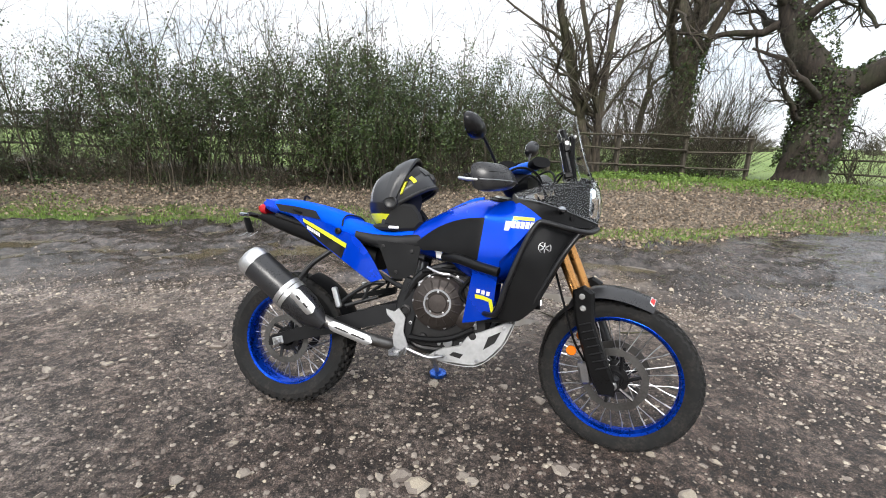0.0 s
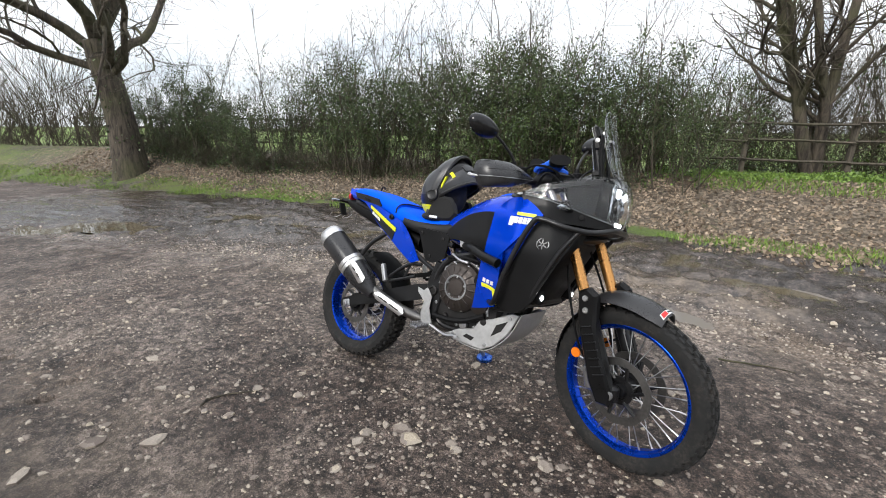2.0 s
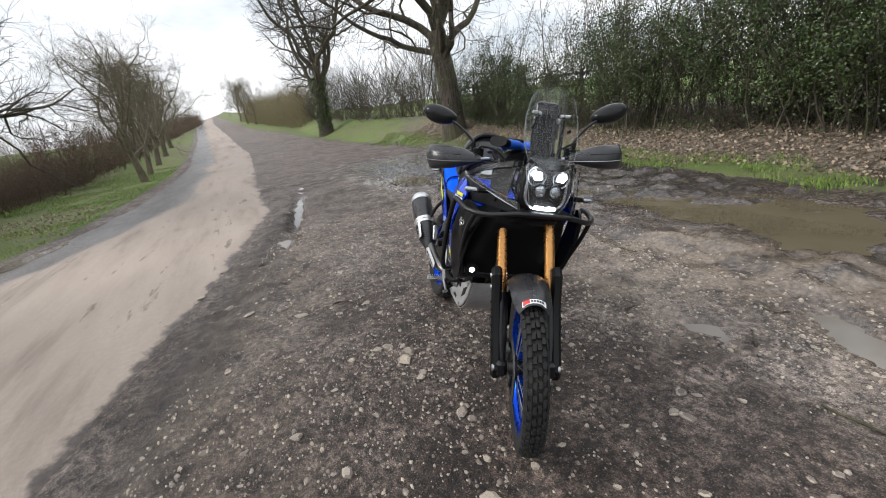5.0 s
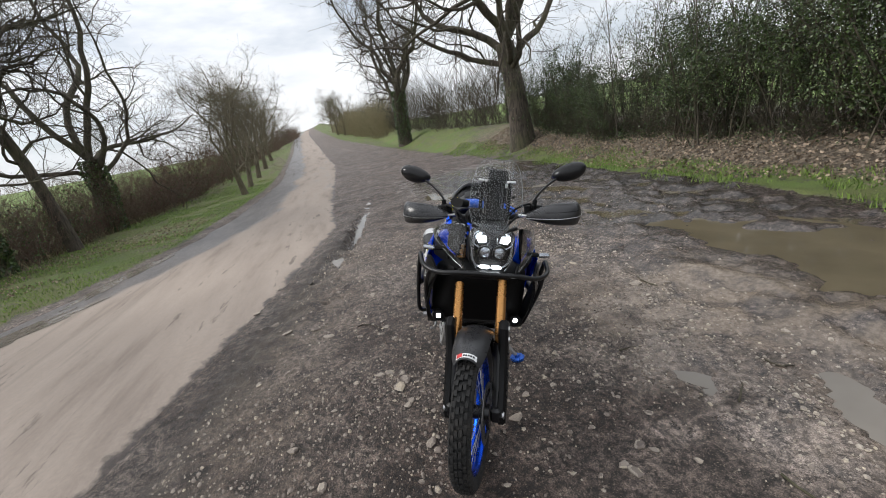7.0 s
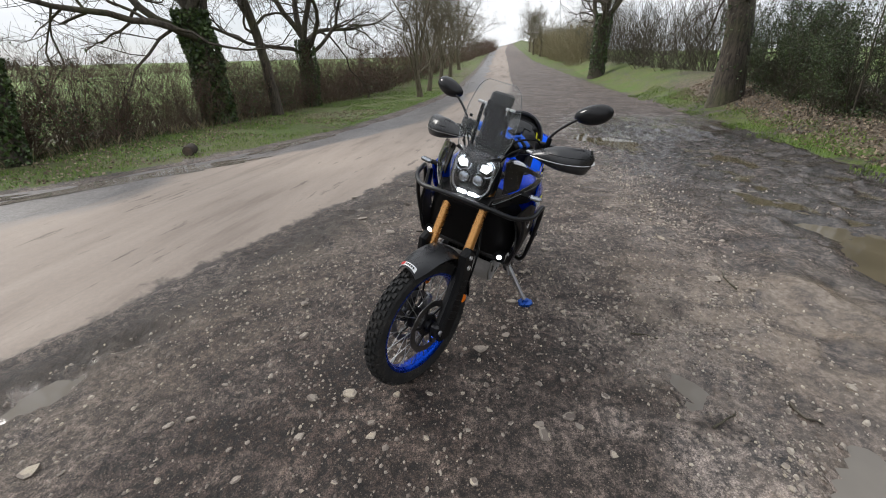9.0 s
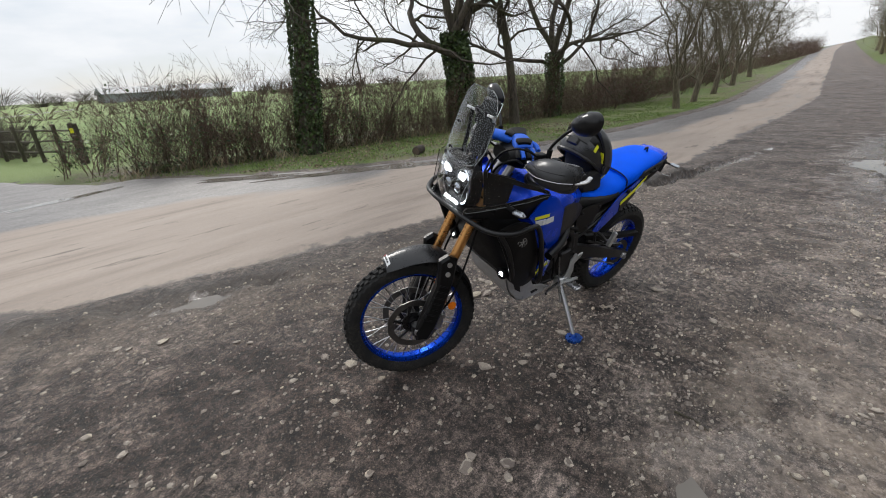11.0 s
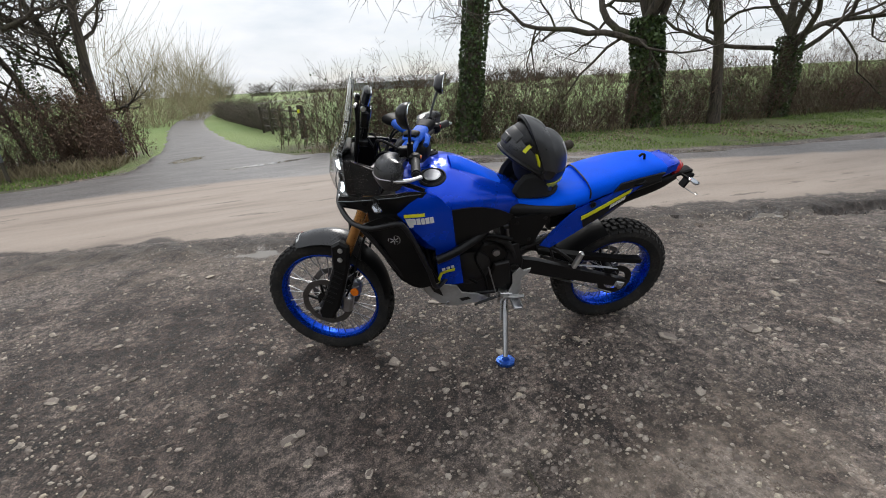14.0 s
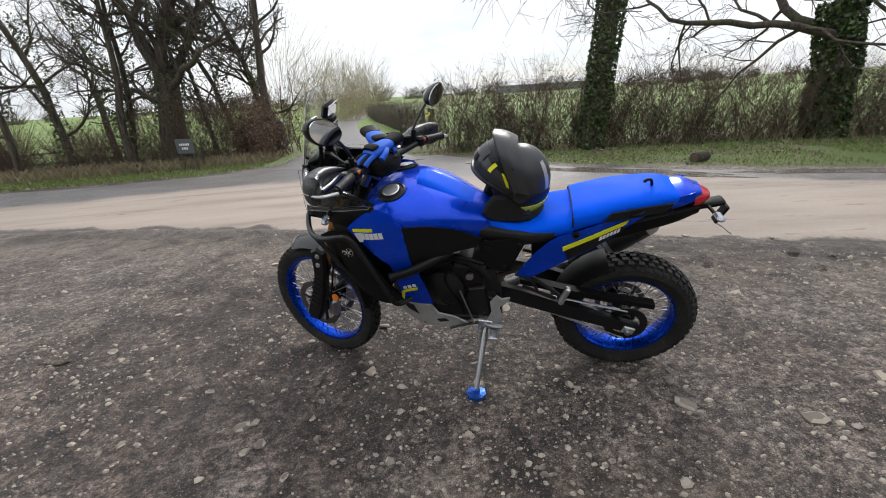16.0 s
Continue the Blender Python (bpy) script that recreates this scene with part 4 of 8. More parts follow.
s_kinds = []
for i in range(3):
    d = shrub(200 + i, tall=2.1, stems=11, spread=1.0, leafy=160 if i else 500, leaf_size=0.06, leaf_low=0.0, leaf_high=0.7, kids=12, twig_kids=5, arch=0.16, thick=0.013)
    s_kinds.append(make_shrub("low_hedge_shrub", "low russet hedge shrub of tangled bare twigs", d, M_TWIGRED, M_BEECH if i == 1 else M_IVY, (-2.6 - 2.4 * i, south_hedge(-2.6 - 2.4 * i), float(land(-2.6 - 2.4 * i, -9.0))), 0, 1.0, "shrubs of the low hedge"))
spots = []
for i in range(40):
    x = -0.9 - i * 0.66 - 0.014 * i * i
    spots.append((x, south_hedge(x) + rnd.uniform(-0.3, 0.3), rnd.uniform(0.92, 1.25) * (1.0 + 0.35 * float(sst(-12, -25, x)))))
row_of(s_kinds, spots)
row_of(s_kinds, [(0.0, -10.8, 0.9), (-0.2, -12.2, 0.8), (7.6, -11.5, 0.7), (9.6, -11.6, 0.7), (10.8, -12.3, 0.8), (12.4, -12.0, 0.8), (14.0, -12.6, 0.9), (16, -13, 1)])

# trees: boles, limbs and twigs
big_a = oak(31, height=14, girth=0.40, bole=3.8, limbs=9, reach=0.70, lift=0.105, spread=68, twig_kids=4)
plant_tree("oak_tree", "bare oak with spreading crooked limbs by the hedge's end", big_a[0], big_a[1], ivy_on(big_a[2], 0.44, 1, 420, 0.09), M_OAK, (-13.6, 8.7), 30, 1.0, "oaks along the lane")
big_b = oak(47, height=18, girth=0.55, bole=5.0, limbs=8, reach=0.68, lift=0.10, twig_kids=4)
plant_tree("oak_tree", "tall ivy-clad bare oak beside the lane", big_b[0], big_b[1], ivy_on(big_b[2], 0.62, 2, 2600, 0.16), M_OAK, (-36, 8.0), 200, 0.9, "oaks along the lane")
s_one = oak(53, height=15, girth=0.25, bole=5.6, limbs=6, reach=0.62, twig_kids=3, spread=68, lift=0.07)
plant_tree("oak_tree", "ivy-wrapped bare oak standing in the low hedge", s_one[0], s_one[1], ivy_on(s_one[2], 0.33, 3, 9000, 0.085), M_OAK, (-4.5, -8.1), 75, 1.0, "oaks across the lane")
s_two = oak(61, height=13, girth=0.38, bole=3.4, limbs=7, reach=0.72, lift=0.10, spread=70, twig_kids=3)
plant_tree("oak_tree", "large spreading bare oak with an ivied trunk", s_two[0], s_two[1], ivy_on(s_two[2], 0.47, 4, 9000, 0.11), M_OAK, (-11.0, -8.0), 10, 1.0, "oaks across the lane")
s_three = oak(67, height=12, girth=0.30, bole=2.8, limbs=7, reach=0.80, lift=0.075, spread=70, twig_kids=3)
plant_tree("oak_tree", "bare oak with mossy limbs over the lane", s_three[0], s_three[1], ivy_on(s_three[2], 0.37, 5, 3500, 0.10), M_OAK, (-17.0, -7.5), 120, 1.0, "oaks across the lane")
thin_one = oak(71, height=10, girth=0.17, bole=4, limbs=6, reach=0.55, twig_kids=3)
t0 = plant_tree("young_oak", "slim bare young oak in the hedge", thin_one[0], thin_one[1], None, M_OAK, (-13.5, -7.2), 0, 1.0, "slim trees")
for x, y, s, a in ((12.5, -14.5, 0.75, 40), (15.5, -13.0, 0.85, 100), (-70, 14, 1.2, 80), (-80, -12, 1.2, 30), (24, -17, 1.1, 10), (9.0, 19, 0.8, 10)):
    copy_thing(t0, pose(x, y, float(land(x, y)), 0, 0, a)).scale = (s, s, s)
small = oak(83, height=7.5, girth=0.17, bole=1.7, limbs=8, reach=0.8, twig_kids=3, lift=0.14, fine=0.0035)
t1 = plant_tree("young_lime", "small round-headed bare tree on the grass verge", small[0], small[1], None, M_LIME, (-22, -3.4), 0, 0.92, "young verge trees")
for x, y, s in ((-27, -3.9, 0.9), (-33, -4.2, 1.0), (-41, -4.6, 1.1), (-52, -5.2, 1.2), (-90, 5.5, 1.2), (-100, 4.5, 1.2), (-112, -12, 1.3), (-125, 4, 1.4)):
    copy_thing(t1, pose(x, y, float(land(x, y)), 0, 0, x * 7)).scale = (s, s, s)

# the old burred tree and its leaning neighbours at the fence
bg = Growth(91)
burr_spec = [dict(n=13, wander=0.20, lift=0.05, kids=9, angle=56, ratio=0.5, thin=0.42, seg=9, bare=0.3, taper=0.28), dict(n=9, wander=0.34, lift=0.05, kids=6, angle=52, ratio=0.55, thin=0.45, seg=5, taper=0.28), dict(n=5, wander=0.36, lift=0.03, kids=4, angle=46, ratio=0.66, thin=0.5, seg=3, taper=0.4, fine=0.05), dict(n=2, wander=0.4, taper=0.5)]
bole_h = np.linspace(-0.4, 3.3, 30)
bole_r = np.interp(bole_h, [-0.4, 0.0, 0.35, 0.9, 1.3, 1.9, 2.5, 3.0, 3.3], [0.92, 0.74, 0.64, 0.68, 0.70, 0.60, 0.62, 0.66, 0.50])
bole_a = np.linspace(0, 2 * np.pi, 30, endpoint=False)
bole_rings = []
for h, r0 in zip(bole_h, bole_r):
    lump = 1 + 0.30 * fbm(2.2 * np.cos(bole_a) + 9, 2.2 * np.sin(bole_a) + 1.4 * h, 55, 1.0) + 0.16 * fbm(4 * np.cos(bole_a), 4 * np.sin(bole_a) + 3.0 * h, 56, 1.3)
    bole_rings.append(np.stack([0.07 * h + r0 * lump * np.cos(bole_a), r0 * lump * np.sin(bole_a), np.full(30, h)], 1))
bg.wood.rings(bole_rings)
for p, d, length, r0 in (((0.05, 0, 2.7), (-0.32, 0.1, 1), 6.0, 0.44), ((0.35, -0.05, 2.7), (0.85, -0.35, 0.75), 5.5, 0.40), ((0.2, 0.2, 2.9), (0.1, 0.6, 0.9), 5.0, 0.28), ((-0.45, 0, 1.9), (-1, 0.05, 0.12), 2.6, 0.10), ((-0.3, -0.3, 2.5), (-0.7, -0.6, 0.35), 3.0, 0.12), ((0.6, 0, 1.8), (1, 0.2, 0.25), 3.0, 0.11)):
    bg.branch(p, d, length, r0, 0, burr_spec)
bg.tw = [(q, np.maximum(rad, 0.0045)) for q, rad in bg.tw]
bole_line = np.array([(0.07 * h, 0, h) for h in np.linspace(0.5, 3.3, 9)])
burr_ivy = ivy_on(bole_line, 0.70, 6, 5200, 0.075)
for q, rr, sd in ((np.array([(0.05 - 0.32 * t, 0.1 * t, 2.7 + t) for t in np.linspace(0, 3.2, 9)]), 0.46, 61), (np.array([(0.35 + 0.85 * t, -0.05 - 0.35 * t, 2.7 + 0.75 * t) for t in np.linspace(0, 2.6, 9)]), 0.42, 62)):
    more = ivy_on(q, rr, sd, 2600, 0.075)
    burr_ivy.add(np.concatenate(more.v), more.f)
plant_tree("burred_oak", "massive dark burred old oak wrapped in ivy at the field corner", bg.wood, bg.twigs_mesh(), burr_ivy, M_OAKDARK, (10.0, 11.2), 0, 0.88)
ne_two = oak(97, height=12, girth=0.36, bole=4.0, lean=(-0.05, 0.0), limbs=8)
plant_tree("ivied_tree", "grey ivy-hung tree behind the field fence", ne_two[0], ne_two[1], ivy_on(ne_two[2], 0.44, 7, 4500, 0.08), M_OAK, (7.5, 13.6), 60, 1.0)
lean_g = Growth(303)
lean_spec = [dict(n=9, wander=0.09, lift=0.03, kids=11, angle=50, ratio=0.4, thin=0.45, seg=8, bare=0.2, taper=0.35), dict(n=6, wander=0.2, lift=0.05, kids=8, angle=45, ratio=0.5, thin=0.6, seg=4, taper=0.4), dict(n=4, wander=0.22, lift=0.04, kids=5, angle=45, ratio=0.5, seg=3, taper=0.4, fine=0.05), dict(n=2, wander=0.25)]
for d, r0 in (((-0.36, 0, 1), 0.15), ((-0.12, 0.05, 1), 0.13), ((0.08, 0.1, 1), 0.11)):
    lean_g.branch((0, 0, -0.2), d, 6.5, r0, 0, lean_spec)
lean_g.tw = [(q, np.maximum(rad, 0.004)) for q, rad in lean_g.tw]
plant_tree("leaning_tree", "leaning bare tree with three mossy stems by the fence", lean_g.wood, lean_g.twigs_mesh(), None, M_OAK, (4.6, 11.8), 0, 1.0)
# the clump by the farm sign
se_one = oak(111, height=9, girth=0.42, bole=3.0, limbs=8, reach=0.7, twig_kids=3)
plant_tree("gnarled_oak", "gnarled bare oak with thick twisting limbs behind the sign", se_one[0], se_one[1], ivy_on(se_one[2], 0.47, 8, 700, 0.09, 0.5, 1), M_OAK, (8.8, -12.0), 0, 1.0)
for i, (x, y, r0, lx) in enumerate(((10.8, -12.6, 0.13, -0.22), (12.2, -11.8, 0.15, 0.05), (7.7, -12.9, 0.10, 0.2), (6.9, -13.0, 0.12, 0.08), (13.6, -11.2, 0.12, -0.1), (5.8, -12.9, 0.19, 0.03), (6.4, -14.3, 0.16, -0.05), (9.8, -11.3, 0.14, 0.1))):
    g = Growth(400 + i)
    g.branch((0, 0, -0.2), (lx, 0, 1), 6.5, r0, 0, lean_spec)
    g.tw = [(q, np.maximum(rad, 0.004)) for q, rad in g.tw]
    stem = np.array([(lx * h, 0, h) for h in np.linspace(0.2, 5.0, 9)])
    plant_tree("ivied_sapling", "slim tree hung with ivy in the roadside clump", g.wood, g.twigs_mesh(), ivy_on(stem, 0.22, 30 + i, 900, 0.09, 0.08 * (i % 5), 1.0), M_OAK, (x, y), 0, 1.0, "ivied saplings")


# ---- far hedges and woods: too far off to pick apart ----
def far_growth(name, label, spots, bark, seed, per, tall, wide, thin):
    """Brush of many bare stems round spots (x, y, scale), in one mesh."""
    r = np.random.RandomState(seed)
    S = np.array(spots, float)
    n = len(S) * per
    c = np.repeat(S, per, 0)
    a, rad = r.uniform(0, 2 * np.pi, n), wide * np.sqrt(r.uniform(0, 1, n)) * c[:, 2]
    base = np.stack([c[:, 0] + 0.45 * rad * np.cos(a), c[:, 1] + 0.45 * rad * np.sin(a), 0 * a], 1)
    base[:, 2] = land(base[:, 0], base[:, 1]) + tall * c[:, 2] * r.uniform(0, 0.6, n) * (r.uniform(0, 1, n) < 0.7)
    top = base + np.stack([0.75 * rad * np.cos(a) + r.normal(0, 0.12 * tall, n), 0.75 * rad * np.sin(a) + r.normal(0, 0.12 * tall, n), tall * c[:, 2] * r.uniform(0.15, 0.55, n)], 1)
    g = Growth(seed)
    R = thin * np.array([1.0, 0.35])
    g.tw = [(np.array([p, t]), R) for p, t in zip(base, top)]
    return thing(name, g.twigs_mesh(), bark, label, "hedge", kind="stuff", sharp=0)


far_growth("far_hedge", "long leafless hedge beside the lane", [(-20 - 1.6 * i, 11.2 - 0.035 * i * 1.6 + rnd.uniform(-0.5, 0.5), rnd.uniform(0.7, 1.25)) for i in range(70)], M_TWIG, 501, 130, 4.6, 1.5, 0.013)
far_growth("far_hedge", "pale willow brush beside the lane", [(-52 - 2.2 * i, 9.0 - 0.05 * i * 2.2 + rnd.uniform(-0.6, 0.6), rnd.uniform(0.8, 1.2)) for i in range(30)], M_TWIGPALE, 502, 190, 4.8, 2.0, 0.018)
far_growth("far_hedge", "russet hedge running along the lane", [(-28 - 1.7 * i, -8.0 + 0.010 * i + rnd.uniform(-0.4, 0.4), rnd.uniform(0.8, 1.2)) for i in range(75)], M_TWIGRED, 503, 80, 3.6, 1.6, 0.016)
far_growth("far_hedge", "clipped hedge beside the farm track", [(1.0 + 0.13 * i - rnd.uniform(0.2, 0.5), -20.5 - 0.75 * i, rnd.uniform(0.85, 1.05)) for i in range(36)], M_TWIG, 504, 120, 1.75, 1.1, 0.012)
far_growth("far_wood", "tall pale willows and limes along the farm track", [(8.5 + rnd.uniform(-1.5, 2.5), -30 - 4.0 * i, rnd.uniform(0.8, 1.25)) for i in range(14)], M_TWIGPALE, 505, 170, 7.5, 2.8, 0.014)
far_growth("far_wood", "distant line of bare trees across the fields", [(-190 + 7.5 * i + rnd.uniform(-2, 2), -190 - 25 * math.sin(i * 0.35) + rnd.uniform(-6, 6), rnd.uniform(0.5, 1.2)) for i in range(60)], M_TWIG, 506, 130, 7.0, 5.5, 0.085)
far_growth("far_wood", "distant line of bare trees beyond the hedge", [(-160 + 8 * i + rnd.uniform(-2, 2), 130 + 20 * math.sin(i * 0.4) + rnd.uniform(-6, 6), rnd.uniform(0.6, 1.2)) for i in range(42)], M_TWIG, 507, 130, 8.0, 5.5, 0.085)
far_growth("far_hedge", "distant field hedge", [(-120 + 3.0 * i, -78 + 0.10 * i + rnd.uniform(-1, 1), rnd.uniform(0.7, 1.3)) for i in range(42)], M_TWIGRED, 508, 60, 2.2, 2.0, 0.035)
far_growth("far_hedge", "bramble scrub under the roadside clump", [(6.5 + 0.62 * i, -11.8 - 0.05 * i + rnd.uniform(-0.6, 0.6), rnd.uniform(0.6, 1.3)) for i in range(22)], M_TWIGRED, 509, 190, 2.4, 0.9, 0.006)
far_growth("hedge_tangle", "fine russet twigs tangled through the low hedge", [(-0.8 - 0.5 * i, south_hedge(-0.8 - 0.5 * i) + rnd.uniform(-0.3, 0.3), rnd.uniform(0.75, 1.2)) for i in range(56)], M_TWIGRED, 510, 170, 2.3, 0.9, 0.005)
beech = make_shrub("beech_hedge", "clipped beech hedge holding its dead russet leaves", shrub(240, tall=2.5, stems=14, spread=1.1, leafy=1500, leaf_size=0.06, leaf_low=0.0, leaf_high=1.0, kids=12, twig_kids=4, thick=0.016), M_TWIGRED, M_BEECH, (6.0, -11.5, float(land(6.0, -11.5))), 0, 1.0, "beech hedge plants")
for x, y, s in ((5.6, -12.5, 1.0), (6.7, -12.1, 1.05), (5.3, -13.5, 1.0), (6.2, -13.2, 1.1)):
    copy_thing(beech, pose(x, y, float(land(x, y)), 0, 0, x * 50)).scale = (s, s, s)
far_growth("hedge_tangle", "olive-brown brushwood behind the field fence", [(2.6 + 0.42 * i, 13.2 + rnd.uniform(-0.6, 1.2), rnd.uniform(0.7, 1.2)) for i in range(18)], M_TWIG, 511, 190, 3.3, 1.1, 0.006)
far_growth("hedge_tangle", "thin brush behind the low rails", [(11.0 + 0.6 * i, 12.6 - 0.2 * i + rnd.uniform(-0.4, 0.4), rnd.uniform(0.5, 1.0)) for i in range(10)], M_TWIG, 512, 90, 2.6, 0.8, 0.006)
far_growth("hedge_tangle", "dark bramble tangle along the foot of the tall hedge", [(-15.5 + 0.36 * i, 9.25 + 0.9 * float(sst(-9, -16, -15.5 + 0.36 * i)) + rnd.uniform(-0.15, 0.25), rnd.uniform(0.6, 1.2)) for i in range(46)], M_TWIG, 513, 120, 1.1, 0.5, 0.005)


def bramble_leaves(name, label, count, seed, line, tall, deep, material, size):
    """Loose leaves heaped along a line of the plan."""
    r = np.random.RandomState(seed)
    t = r.uniform(0, 1, count)
    x, y = np.interp(t, np.linspace(0, 1, len(line)), [p[0] for p in line]), np.interp(t, np.linspace(0, 1, len(line)), [p[1] for p in line])
    y = y + r.normal(0, deep, count)
    heap = np.clip(0.55 + 0.9 * fbm(x, y, seed, 0.9), 0.1, 1.3)
    P = np.stack([x, y, land(x, y) + 0.02 + tall * heap * r.uniform(0, 1, count) ** 1.4], 1)
    return thing(name, leaves(P, size, r), material, label, "leaves", kind="stuff", sharp=0)


bramble_leaves("bramble", "dark bramble and ivy leaves at the hedge foot", 9000, 520, [(-16, 10.2), (-12, 9.5), (-8, 9.2), (1.2, 9.3)], 0.75, 0.22, M_HOLLY, 0.045)
bramble_leaves("ground_ivy", "bright green nettles and ground ivy below the fence", 9000, 521, [(1.2, 10.4), (5, 10.9), (9, 9.9), (12.5, 9.2)], 0.20, 0.45, M_WEED, 0.05)
bramble_leaves("bramble", "green bramble leaves under the fence rails", 5000, 522, [(1.2, 12.2), (5, 12.5), (9, 12.5)], 0.9, 0.3, M_HOLLY, 0.05)
bramble_leaves("ground_ivy", "green ivy and bramble under the low hedge", 6000, 523, [(-26, -7.5), (-12, -8.1), (-4, -8.6), (-0.6, -9.6)], 0.35, 0.3, M_HOLLY, 0.05)
bramble_leaves("ivy_thicket", "dark ivy climbing through the roadside clump", 3600, 524, [(6.4, -12.4), (8.5, -12.0), (11, -12.5), (14, -12.3)], 2.6, 0.5, M_IVY, 0.07)


# ---- the motorcycle: u ahead, v to its left, w up, from the rear tyre's foot ----
BIKE_M = pose(-0.79, 1.885, 0, 0, 0, -13.5) @ pose(0, 0, 0, -15, 0, 0)
bike = tagged(new("motorcycle"), "blue and black adventure motorcycle leaning on its side stand", "motorcycle")
bike.matrix_world = BIKE_M
RAKE, STEER = radians(25), radians(-18)
HEAD = np.array([1.524, 0, 0.345])
FRONT, REAR = np.array([1.595, 0, 0.348]), np.array([0.0, 0, 0.334])


def steer(p):
    """Turns points with the handlebar about the steering head."""
    k = np.array([-math.sin(RAKE), 0, math.cos(RAKE)])
    q = np.asarray(p, float) - HEAD
    return HEAD + q * math.cos(STEER) + np.cross(k, q) * math.sin(STEER) + k * (q @ k)[:, None] * (1 - math.cos(STEER))


def fork_u(w):
    return 1.585 - (w - 0.345) * 0.45


def body_width(u, w):
    return np.interp(u, [0.45, 0.65, 0.8, 0.95, 1.1, 1.25, 1.4, 1.5], [0.15, 0.15, 0.22, 0.268, 0.288, 0.275, 0.21, 0.13]) * np.interp(w, [0.35, 0.55, 0.7, 0.85, 1.0, 1.06, 1.12], [0.72, 0.82, 0.93, 1.0, 0.97, 0.88, 0.72])


def tail_width(u, w):
    return np.interp(u, [-0.2, 0.0, 0.2, 0.4, 0.55], [0.085, 0.12, 0.155, 0.175, 0.18]) * np.interp(w, [0.65, 0.85, 1.0, 1.05], [0.96, 1.0, 0.97, 0.86])


def nose_width(u, w):
    return np.interp(u, [1.06, 1.2, 1.3, 1.4, 1.47], [0.262, 0.245, 0.20, 0.145, 0.10]) * np.interp(w, [0.95, 1.05, 1.2], [1.0, 1.0, 0.86])


def skin(top, bottom, width, side, n=18, m=9, out=0.0, thick=0.005):
    """A body panel between two lines of (u, w), lying on a width."""
    a, b = curve(top, n), curve(bottom, n)
    k = min(len(a), len(b))
    a, b = a[np.linspace(0, len(a) - 1, k).astype(int)], b[np.linspace(0, len(b) - 1, k).astype(int)]
    t = np.linspace(0, 1, m)[None, :, None]
    q = a[:, None] * (1 - t) + b[:, None] * t
    v = (width(q[..., 0], q[..., 1]) + out) * side
    g = np.stack([q[..., 0], v, q[..., 1]], -1)
    return MB().sheet(g, thick * side)


def hoop(u, hw, top, bottom, e=2.6, n=28, v=0.0):
    a = np.linspace(0, 2 * np.pi, n, endpoint=False)
    c, s = np.cos(a), np.sin(a)
    return np.stack([np.full(n, u), v + hw * np.sign(c) * np.abs(c) ** (2 / e), (top + bottom) / 2 + (top - bottom) / 2 * np.sign(s) * np.abs(s) ** (2 / e)], 1)


def loft(rows, e=2.6, n=28):
    r = np.array(rows, float)
    t = curve(r, 6 * (len(r) - 1))
    return MB().rings([hoop(*q, e=e, n=n) for q in t])


